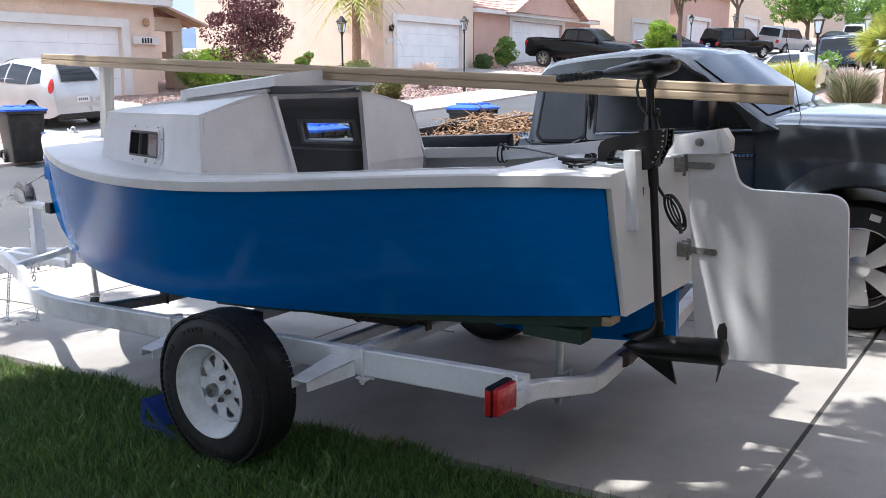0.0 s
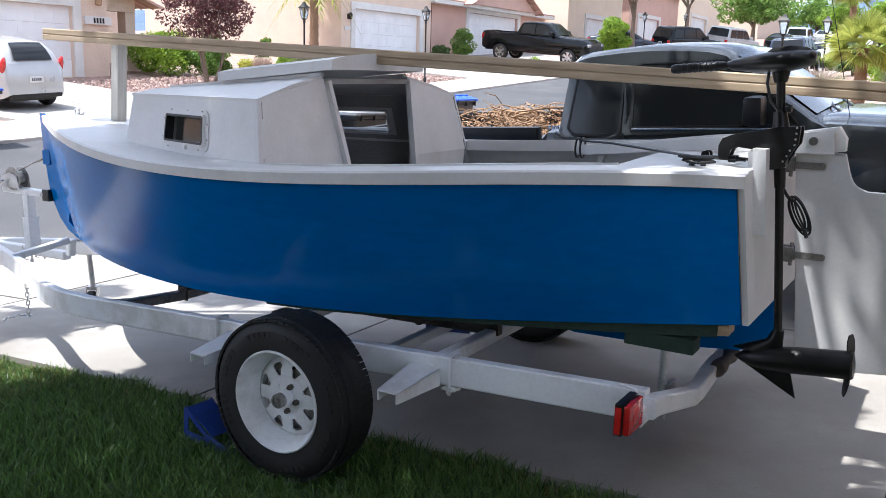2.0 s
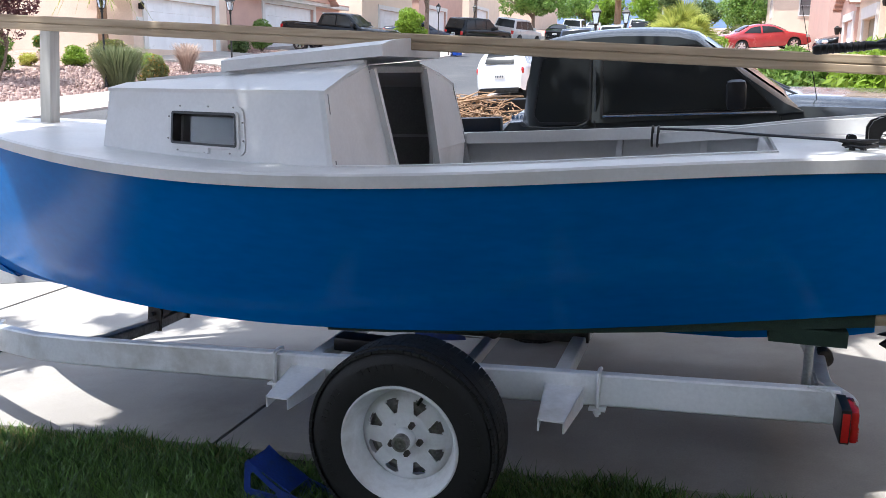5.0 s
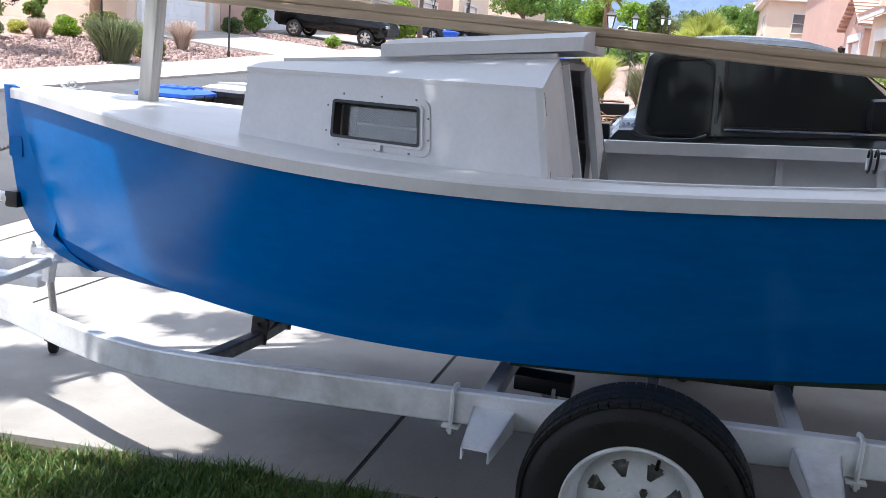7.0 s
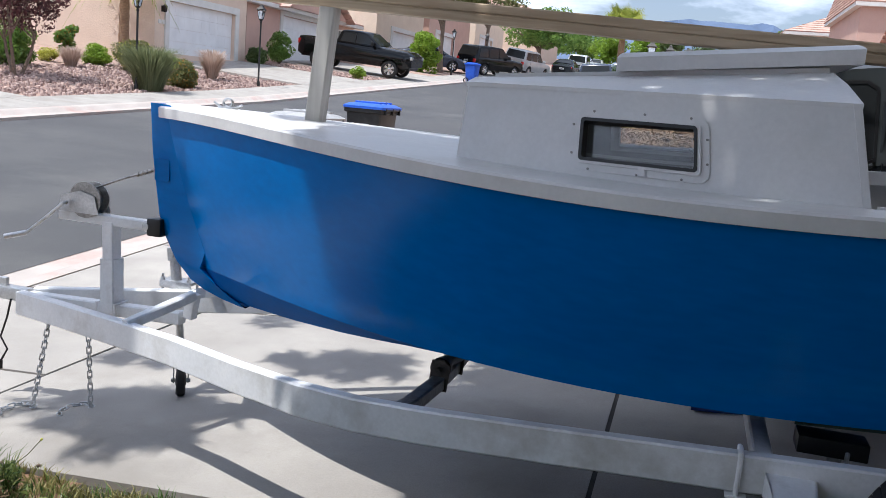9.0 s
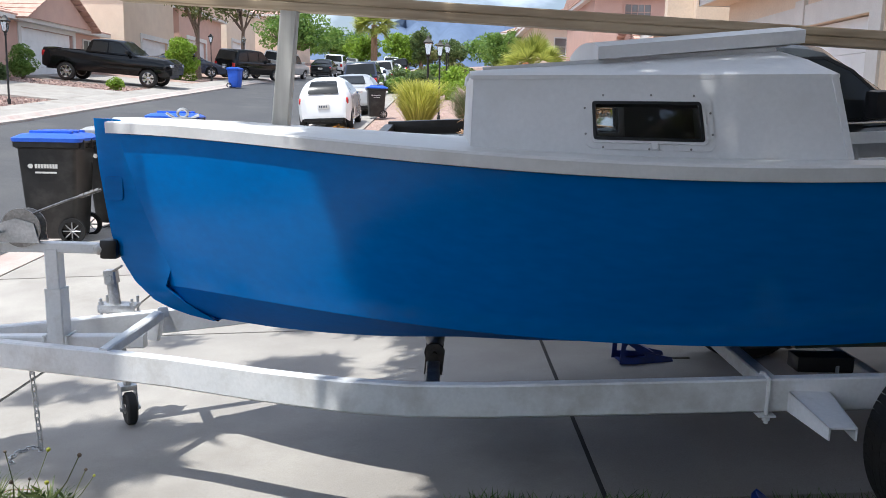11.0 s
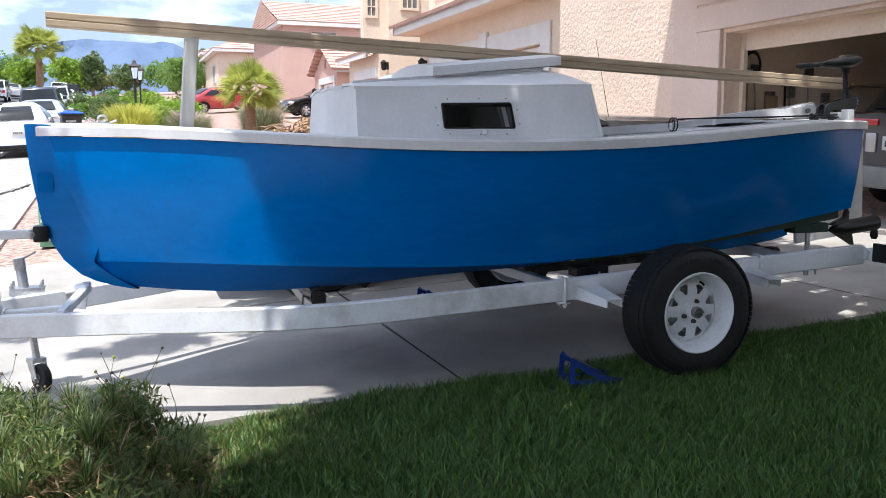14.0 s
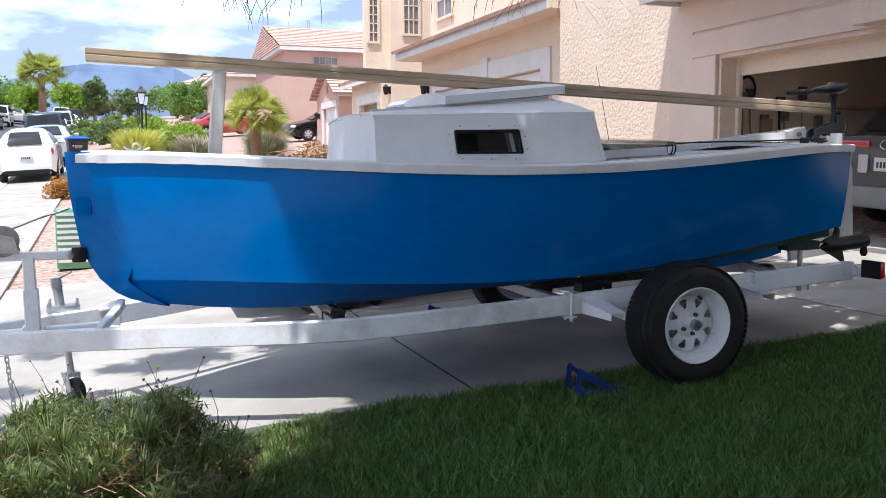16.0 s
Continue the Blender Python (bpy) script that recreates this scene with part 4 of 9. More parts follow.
for dy in (-0.02, 0.022):
    bm = bmesh.new()
    rod(bm, (1.40, MY + dy, 1.376), (1.562, MY + dy, 1.376), 0.006)
    rod(bm, (1.5, MY + dy, 1.376), (1.525, MY + dy, 1.376), 0.013, n=6)
    slab(bm, rounded(1.4, 1.43, 1.352, 1.4, 0.012), MY + dy - 0.005, MY + dy + 0.005, "y")
    part("clamp_screw", bm, BLACKPL, motor)
bm = bmesh.new()
lathe(bm, (1.585, MY, 0.634), (1, 0, 0.1), ((0, 0.003), (0.025, 0.02), (0.07, 0.037), (0.115, 0.046), (0.2, 0.05), (0.37, 0.051), (0.405, 0.052), (0.412, 0.046), (0.416, 0.02)), 28)
slab(bm, ((1.61, 0.62), (1.814, 0.511), (1.785, 0.62)), MY - 0.005, MY + 0.005, "y")
rr = []
for z, a, b in ((0.76, 0.02, 0.02), (0.72, 0.03, 0.022), (0.67, 0.09, 0.026)):
    rr.append([Vector((1.732 - (a - 0.02) + (a) * math.cos(t_) , MY + b * math.sin(t_), z)) for t_ in [2 * math.pi * i / 16 for i in range(16)]])
skin(bm, rr)
part("lower_unit", bm, BLACKPL, motor)
for sgn in (-1, 1):
    bm = bmesh.new()
    rr = []
    for k, (r_, w, tw) in enumerate(((0.03, 0.014, 0.9), (0.06, 0.026, 0.7), (0.09, 0.03, 0.5), (0.112, 0.016, 0.4))):
        c = Vector((1.984, MY, 0.672)) + Vector((-0.12 * sgn, 0.12, 0.98)) * (r_ * sgn)
        d = Vector((math.sin(tw) * 0.6, math.cos(tw) * sgn, 0)) * w
        rr.append([c - d, c - d + Vector((0.004, 0, 0)), c + d + Vector((0.004, 0, 0)), c + d])
    skin(bm, rr)
    part("propeller_blade", bm, BLACKPL, motor)
bm = bmesh.new()
pipe(bm, [(1.61, MY - 0.01, 1.70), (1.612, MY - 0.03, 1.65), (1.63, MY - 0.035, 1.59), (1.655, MY - 0.02, 1.56), (1.675, MY + 0.02, 1.52), (1.675, MY + 0.03, 1.4), (1.69, MY + 0.03, 1.28)], 0.0055, 8)
part("power_lead", bm, BLACKPL, motor)
for k in range(5):
    bm = bmesh.new()
    s = 1.0 - 0.1 * abs(k - 2)
    pts = []
    for i in range(25):
        a = 2 * math.pi * i / 24
        u, v = 0.026 * s * math.cos(a) * (1 + 0.3 * math.sin(k)), 0.075 * s * math.sin(a)
        pts.append((1.745 + u * 0.75 + v * -0.42 + 0.003 * k, MY + 0.05 + u * 0.7 + 0.006 * k, 1.185 + v * 0.9 + 0.005 * math.sin(k * 2.3)))
    pipe(bm, pts, 0.0042, 6)
    part("cable_loop", bm, BLACKPL, motor)
bm = bmesh.new()
pipe(bm, [(1.69, MY + 0.03, 1.28), (1.705, MY + 0.035, 1.255), (1.72, MY + 0.04, 1.235)], 0.006, 8)
part("cable_tie", bm, BLACKPL, motor)
bm = bmesh.new()
pipe(bm, [(1.775, MY + 0.05, 1.135), (1.78, MY + 0.05, 1.118), (1.785, MY + 0.045, 1.105)], 0.007, 6)
part("cable_tail", bm, BLACKPL, motor)
bm = bmesh.new()
box(bm, 1.618, 1.645, MY - 0.03, MY + 0.005, 1.245, 1.28, 0.004)
part("cable_clip", bm, BLACKPL, motor)

# ---- the trailer ----
trailer = thing("boat_trailer", (0, 0, 0), "white painted steel single-axle boat trailer", "trailer")


def rail_top(x):
    return 0.533 + 0.048 * x


def rail_path(sgn):
    pts = [(1.40, 0.92), (0.6, 0.92), (-0.4, 0.92), (-1.2, 0.92), (-1.6, 0.915), (-1.85, 0.89), (-2.1, 0.82), (-2.4, 0.69), (-2.8, 0.49), (-3.2, 0.325), (-3.6, 0.17), (-3.93, 0.05)]
    return [Vector((x, sgn * y, rail_top(x) - 0.058)) for x, y in pts]


def channel(bm, path, w, h):
    rr = []
    for i, p in enumerate(path):
        d = (path[min(i + 1, len(path) - 1)] - path[max(i - 1, 0)]).normalized()
        s = d.cross(Vector((0, 0, 1))).normalized()
        u = Vector((0, 0, 1))
        e = 0.006
        prof = [(-w + e, -h), (w - e, -h), (w, -h + e), (w, h - e), (w - e, h), (-w + e, h), (-w, h - e), (-w, -h + e)]
        rr.append([p + s * a + u * b for a, b in prof])
    skin(bm, rr)
    return bm


for sgn in (-1, 1):
    part("side_rail", channel(bmesh.new(), rail_path(sgn), 0.025, 0.058), TWHITE, trailer)
# tongue, coupler
bm = bmesh.new()
beam(bm, (-3.98, 0, 0.30), (-3.07, 0, 0.327), 0.06, 0.06, bevel=0.006)
part("tongue", bm, TWHITE, trailer)
coup = bmesh.new()
box(coup, -4.1, -3.92, -0.032, 0.032, 0.28, 0.345, 0.008)
lathe(coup, (-4.16, 0, 0.26), (0, 0, 1), ((0, 0.035), (0.02, 0.042), (0.06, 0.04), (0.085, 0.02)), 16)
box(coup, -4.13, -4.05, -0.012, 0.012, 0.345, 0.385, 0.004)
pipe(coup, [(-4.08, -0.03, 0.31), (-4.2, -0.05, 0.33), (-4.22, -0.05, 0.28), (-4.21, -0.05, 0.22)], 0.008, 8)
part("coupler", coup, GALV, trailer, "scuffed galvanised coupler")
bm = bmesh.new()
pipe(bm, [(-4.0, -0.035, 0.29), (-4.01, -0.05, 0.2), (-4.04, -0.06, 0.1), (-4.0, -0.06, 0.04), (-4.03, -0.07, -0.02)], 0.005, 6)
rod(bm, (-4.03, -0.07, -0.02), (-4.03, -0.072, -0.06), 0.009)
part("light_cable", bm, BLACKPL, trailer)


def chain(y, lean):
    bm = bmesh.new()
    top, n = Vector((-3.72 + lean, y, 0.25)), 15
    foot = Vector((-3.80 + lean * 2, y - 0.02, ground_z(-3.8, 0) + 0.012))
    link = 0
    pts = [top.lerp(foot, i / n) for i in range(n + 1)]
    pts += [foot + Vector((0.05 * math.cos(a) - 0.05, 0.06 * math.sin(a) - 0.02 * a, 0)) for a in [0.5 * i for i in range(1, 10)]]
    for i, (a, b) in enumerate(zip(pts, pts[1:])):
        d = (b - a)
        c = (a + b) / 2
        u, v = frame_of(d)
        s = u if i % 2 else v
        h = d.normalized() * 0.021
        w = s * 0.0105
        loop = [c - h, c - h * 0.8 + w, c + h * 0.8 + w, c + h, c + h * 0.8 - w, c - h * 0.8 - w, c - h]
        pipe(bm, loop, 0.0038, 5)
    return part("safety_chain", bm, GALV, trailer, "galvanised safety chain coiled on the concrete")


chain(-0.1, 0.0)
chain(0.02, 0.12)
# diagonal braces and cradle under the bow
for sgn in (-1, 1):
    bm = bmesh.new()
    beam(bm, (-3.11, sgn * 0.37, 0.372), (-2.995, sgn * 0.03, 0.45), 0.045, 0.045, bevel=0.006)
    part("bow_brace", bm, TWHITE, trailer)
bm = bmesh.new()
beam(bm, (-3.03, 0, 0.335), (-3.01, 0, 0.45), 0.05, 0.05, up=(1, 0, 0), bevel=0.005)
part("bow_rest", bm, TWHITE, trailer)
# winch post with arm, roller block and winch
wp = bmesh.new()
beam(wp, (-3.45, 0, 0.3), (-3.455, 0, 0.56), 0.085, 0.075, up=(1, 0, 0), bevel=0.005)
beam(wp, (-3.455, 0, 0.55), (-3.46, 0, 0.735), 0.068, 0.06, up=(1, 0, 0), bevel=0.005)
for x in (-3.5, -3.4):
    pipe(wp, [(x, -0.05, 0.25), (x, -0.05, 0.35), (x, 0.05, 0.35), (x, 0.05, 0.25)], 0.007, 8)
    rod(wp, (x, -0.05, 0.245), (x, -0.05, 0.262), 0.013, n=6)
wpost = part("winch_post", wp, TWHITE, trailer)
bm = bmesh.new()
beam(bm, (-3.73, 0, 0.742), (-3.22, 0, 0.742), 0.06, 0.045, bevel=0.005)
arm = part("winch_arm", bm, TWHITE, trailer)
bm = bmesh.new()
lathe(bm, (-3.245, -0.03, 0.742), (0, -1, 0), ((0, 0.026), (0.006, 0.026), (0.008, 0.017), (0.02, 0.016), (0.022, 0.0)), 16)
part("bolt", bm, GALV, arm)
bm = bmesh.new()
box(bm, -3.24, -3.165, -0.05, 0.05, 0.70, 0.785, 0.012)
part("bow_block", bm, BLACKPL, trailer, "black rubber bow stop")
bm = bmesh.new()
for sgn in (-1, 1):
    slab(bm, ((-3.72, 0.765), (-3.5, 0.765), (-3.52, 0.85), (-3.6, 0.87), (-3.7, 0.84)), sgn * 0.045 - 0.003, sgn * 0.045 + 0.003, "y")
winch = part("winch", bm, GALV, trailer, "galvanised hand winch")
bm = bmesh.new()
lathe(bm, (-3.58, -0.04, 0.828), (0, 1, 0), ((0, 0.03), (0, 0.085), (0.006, 0.085), (0.008, 0.05), (0.07, 0.05), (0.072, 0.08), (0.078, 0.08), (0.08, 0.03)), 28)
part("drum", bm, STEEL, winch)
bm = bmesh.new()
pipe(bm, [(-3.66, -0.06, 0.81), (-3.66, -0.085, 0.81), (-3.74, -0.09, 0.74), (-3.84, -0.095, 0.66), (-3.86, -0.1, 0.645)], 0.008, 8)
rod(bm, (-3.86, -0.095, 0.645), (-3.95, -0.13, 0.62), 0.013, n=12)
part("crank_handle", bm, GALV, winch)
bm = bmesh.new()
pipe(bm, [(-3.55, 0, 0.885), (-3.4, 0, 0.945), (-3.24, 0, 1.0)], 0.006, 6)
for i in range(4):
    rod(bm, (-3.33 + i * 0.022, 0, 0.968 + i * 0.008), (-3.315 + i * 0.022, 0, 0.973 + i * 0.008), 0.011, n=6)
part("winch_cable", bm, STEEL, winch, "winch wire hooked to the bow eye")
# jockey wheel
jx, jy = -3.29, 0.36
gz_ = ground_z(jx, jy)
lean = Vector((-0.06, 0, 0.56)).normalized()
foot_ = Vector((jx, jy, gz_ + 0.19))


def up_jack(h):
    return foot_ + lean * h


jb = bmesh.new()
rod(jb, up_jack(0.52), up_jack(0.24), 0.027, n=18)
rod(jb, up_jack(0.26), up_jack(-0.01), 0.02, n=16)
beam(jb, up_jack(0.51), up_jack(0.575), 0.062, 0.058, up=(1, 0, 0), bevel=0.008)
for s_ in (-0.032, 0.032):
    rod(jb, up_jack(0.54) + Vector((0, s_, 0)), up_jack(0.54) + Vector((0, s_ * 1.25, 0)), 0.016, n=12)
jack = part("jack", jb, GALV, trailer, "galvanised jockey jack")
bm = bmesh.new()
rod(bm, up_jack(0.56), up_jack(0.56) + Vector((0.09, -0.1, 0.055)), 0.006, n=8)
part("jack_crank", bm, STEEL, jack)
bm = bmesh.new()
cz_ = 0.4
box(bm, jx - 0.115, jx + 0.065, jy - 0.04, jy + 0.055, cz_ - 0.008, cz_ + 0.008, 0.004)
box(bm, jx - 0.115, jx + 0.065, jy - 0.044, jy - 0.036, cz_ - 0.03, cz_ + 0.008, 0.003)
part("jack_bracket", bm, GALV, jack)
for dx in (-0.1, 0.05):
    bm = bmesh.new()
    pipe(bm, [(jx + dx, jy - 0.035, cz_ + 0.04), (jx + dx, jy - 0.035, 0.31), (jx + dx, jy + 0.045, 0.31), (jx + dx, jy + 0.045, cz_ + 0.04)], 0.007, 8)
    rod(bm, (jx + dx, jy - 0.035, cz_ + 0.008), (jx + dx, jy - 0.035, cz_ + 0.024), 0.013, n=6)
    part("bracket_bolt", bm, GALV, jack)
# the caster, swung round on its pivot
turn = Matrix.Translation((jx, jy, 0)) @ Matrix.Rotation(radians(-58), 4, "Z") @ Matrix.Translation((-jx, -jy, 0))
bm = bmesh.new()
for sgn in (-1, 1):
    slab(bm, ((jx - 0.04, gz_ + 0.17), (jx + 0.03, gz_ + 0.17), (jx + 0.065, gz_ + 0.08), (jx + 0.045, gz_ + 0.062), (jx + 0.02, gz_ + 0.075), (jx - 0.015, gz_ + 0.12)), jy + sgn * 0.036 - 0.003, jy + sgn * 0.036 + 0.003, "y")
box(bm, jx - 0.045, jx + 0.035, jy - 0.04, jy + 0.04, gz_ + 0.165, gz_ + 0.19, 0.004)
rod(bm, (jx + 0.045, jy - 0.048, gz_ + 0.08), (jx + 0.045, jy + 0.048, gz_ + 0.08), 0.011, n=10)
bmesh.ops.transform(bm, matrix=turn, verts=bm.verts)
part("caster_fork", bm, GALV, trailer)
bm = bmesh.new()
lathe(bm, (jx + 0.045, jy - 0.026, gz_ + 0.08), (0, 1, 0), ((0.004, 0.05), (0.002, 0.07), (0.01, 0.08), (0.042, 0.08), (0.05, 0.07), (0.048, 0.05)), 28)
bmesh.ops.transform(bm, matrix=turn, verts=bm.verts)
cast = part("caster_wheel", bm, RUBBER, trailer)
bm = bmesh.new()
lathe(bm, (jx + 0.045, jy - 0.028, gz_ + 0.08), (0, 1, 0), ((0, 0.012), (0, 0.024), (0.014, 0.026), (0.016, 0.047), (0.04, 0.047), (0.042, 0.026), (0.056, 0.024), (0.056, 0.012)), 20)
for k in range(5):
    a = 2 * math.pi * k / 5
    rod(bm, (jx + 0.045 + 0.02 * math.cos(a), jy + 0.0, gz_ + 0.08 + 0.02 * math.sin(a)), (jx + 0.045 + 0.05 * math.cos(a), jy + 0.0, gz_ + 0.08 + 0.05 * math.sin(a)), 0.013, 0.013, 6)
bmesh.ops.transform(bm, matrix=turn, verts=bm.verts)
part("caster_hub", bm, STEEL, cast)


# cross members
bm = bmesh.new()
zc = rail_top(0) - 0.1
beam(bm, (0, -0.98, 0.345), (0, 0.98, 0.345), 0.05, 0.05, bevel=0.005)
part("axle", bm, TWHITE, trailer)
for x in (-0.56, 0.46):
    bm = bmesh.new()
    z = rail_top(x) - 0.085
    channel(bm, [Vector((x, -0.9, z)), Vector((x, 0.9, z))], 0.03, 0.03)
    part("cross_member", bm, TWHITE, trailer)
# keel roller on its bent arm
bm = bmesh.new()
z = rail_top(-1.75)
channel(bm, [Vector((-1.78, -0.9, z - 0.085)), Vector((-1.78, -0.5, z - 0.15)), Vector((-1.78, -0.16, z - 0.175)), Vector((-1.78, 0.16, z - 0.175)), Vector((-1.78, 0.5, z - 0.15)), Vector((-1.78, 0.9, z - 0.085))], 0.03, 0.028)
part("cross_member", bm, STEEL, trailer, "grey bent steel cross member")
bm = bmesh.new()
for sgn in (-1, 1):
    slab(bm, ((-1.82, 0.24), (-1.74, 0.24), (-1.73, 0.35), (-1.76, 0.375), (-1.81, 0.37)), sgn * 0.13 - 0.004, sgn * 0.13 + 0.004, "y")
rod(bm, (-1.775, -0.16, 0.335), (-1.775, 0.16, 0.335), 0.01)
part("roller_bracket", bm, RUST, trailer)
bm = bmesh.new()
lathe(bm, (-1.775, -0.12, 0.335), (0, 1, 0), ((0, 0.02), (0, 0.045), (0.04, 0.04), (0.12, 0.026), (0.2, 0.04), (0.24, 0.045), (0.24, 0.02)), 18)
part("keel_roller", bm, BLACKPL, trailer)
# after cross bar, dipped to the stern roller
bm = bmesh.new()
z = rail_top(1.42) - 0.05
path = [Vector((1.42, y, zz)) for y, zz in ((-0.98, z), (-0.9, z - 0.01), (-0.42, 0.42), (-0.32, 0.415), (-0.1, 0.44), (0.1, 0.44), (0.32, 0.415), (0.42, 0.42), (0.9, z - 0.01), (0.98, z))]
channel(bm, path, 0.03, 0.036)
part("after_bar", bm, TWHITE, trailer)
bm = bmesh.new()
lathe(bm, (1.45, -0.14, 0.455), (0, 1, 0), ((0, 0.018), (0, 0.034), (0.05, 0.036), (0.14, 0.024), (0.23, 0.036), (0.28, 0.034), (0.28, 0.018)), 18)
part("stern_roller", bm, RUST, trailer)
# inner roller frames of dark steel
for sgn in (-1, 1):
    bm = bmesh.new()
    beam(bm, (-0.56, sgn * 0.3, 0.46), (0.5, sgn * 0.3, 0.5), 0.04, 0.05)
    rod(bm, (0.1, sgn * 0.22, 0.5), (0.1, sgn * 0.38, 0.5), 0.03)
    rod(bm, (-0.35, sgn * 0.22, 0.485), (-0.35, sgn * 0.38, 0.485), 0.03)
    part("roller_frame", bm, RUST, trailer)
# bunks: timber boards with carpet on adjustable posts
for sgn in (-1, 1):
    bm = bmesh.new()
    rr = []
    for x in steps(-0.5, 1.58, 0.25):
        z = chine(x)[1] + 0.006 - 0.036 * min(1.0, max(0.0, (x - 0.3) / 1.2))
        y = sgn * (chine(x)[0] - 0.07)
        rr.append([Vector((x, y + a, z + b)) for a, b in ((-0.045, -0.019), (0.045, -0.019), (0.045, 0.019), (-0.045, 0.019))])
    skin(bm, rr)
    bunk = part("bunk_board", bm, TIMBER, trailer)
    bm = bmesh.new()
    rr = []
    for x in steps(-0.49, 1.54, 0.25):
        z = chine(x)[1] + 0.008 - 0.036 * min(1.0, max(0.0, (x - 0.3) / 1.2))
        y = sgn * (chine(x)[0] - 0.07)
        rr.append([Vector((x, y + a, z + b)) for a, b in ((-0.052, -0.024), (0.052, -0.024), (0.052, 0.026), (-0.052, 0.026))])
    skin(bm, rr)
    part("carpet", bm, GREENCARPET, bunk, "worn dark green carpet")
    for x in (-0.36, 1.34):
        yb = sgn * (chine(x)[0] - 0.07)
        zt = chine(x)[1] - 0.06
        bm = bmesh.new()
        rod(bm, (x, yb, 0.36 if x > 0 else 0.34), (x, yb, zt - 0.04), 0.017, n=12)
        box(bm, x - 0.035, x + 0.035, yb - 0.035, yb + 0.035, zt - 0.055, zt - 0.045)
        pipe(bm, [(x + 0.03, yb - 0.05, 0.37), (x + 0.03, yb - 0.05, 0.5), (x + 0.03, yb + 0.05, 0.5), (x + 0.03, yb + 0.05, 0.37)], 0.007, 8)
        part("bunk_post", bm, GALV, trailer)
        bm = bmesh.new()
        hx = 0.15 if x < 0 else 0.2
        box(bm, x - hx * 0.75, x + hx * 0.6, yb - 0.05, yb + 0.05, zt - 0.05, zt + 0.005 if x < 0 else zt + 0.01, 0.006)
        part("bunk_block", bm, GREENCARPET if x > 0 else BLACKPL, trailer)


# fender brackets and U-bolts
for sgn in (-1, 1):
    for x in (-0.5, 0.5):
        bm = bmesh.new()
        z = rail_top(x) - 0.075
        for y0, y1 in ((0.945, 1.21),):
            w0, w1, t = 0.07, 0.045, 0.006
            yy0, yy1 = sgn * y0, sgn * y1
            for xa0, xa1, xb0, xb1, za, zb in ((x - w0, x + w0, x - w1, x + w1, z + 0.03, z + 0.024),):
                va = [bm.verts.new(p) for p in ((xa0, yy0, za), (xa1, yy0, za), (xb1, yy1, za - 0.03), (xb0, yy1, za - 0.03))]
                vb = [bm.verts.new((v.co.x, v.co.y, v.co.z - t)) for v in va]
                bm.faces.new(va)
                bm.faces.new(vb)
                for i in range(4):
                    bm.faces.new((va[i], va[(i + 1) % 4], vb[(i + 1) % 4], vb[i]))
            for ex0, ex1 in ((x - w0, x - w1), (x + w0, x + w1)):
                va = [bm.verts.new(p) for p in ((ex0, yy0, z + 0.03), (ex1, yy1, z), (ex1, yy1, z - 0.042), (ex0, yy0, z - 0.042))]
                vb = [bm.verts.new((v.co.x + t * (1 if ex0 < x else -1), v.co.y, v.co.z)) for v in va]
                bm.faces.new(va)
                bm.faces.new(vb)
                for i in range(4):
                    bm.faces.new((va[i], va[(i + 1) % 4], vb[(i + 1) % 4], vb[i]))
        part("fender_bracket", bm, TWHITE, trailer)
    for x in (-0.643, 0.62):
        bm = bmesh.new()
        z = rail_top(x)
        y0, y1 = sgn * 0.885, sgn * 0.955
        pipe(bm, [(x, y1, z - 0.15), (x, y1, z - 0.01), (x, y1, z + 0.005), (x, (y0 + y1) / 2, z + 0.012), (x, y0, z + 0.005), (x, y0, z - 0.01), (x, y0, z - 0.15)], 0.0075, 8)
        box(bm, x - 0.03, x + 0.03, min(y0, y1) - 0.012, max(y0, y1) + 0.012, z - 0.128, z - 0.12, 0.002)
        for y in (y0, y1):
            rod(bm, (x, y, z - 0.14), (x, y, z - 0.128), 0.014, n=6)
        part("u_bolt", bm, TWHITE, trailer)


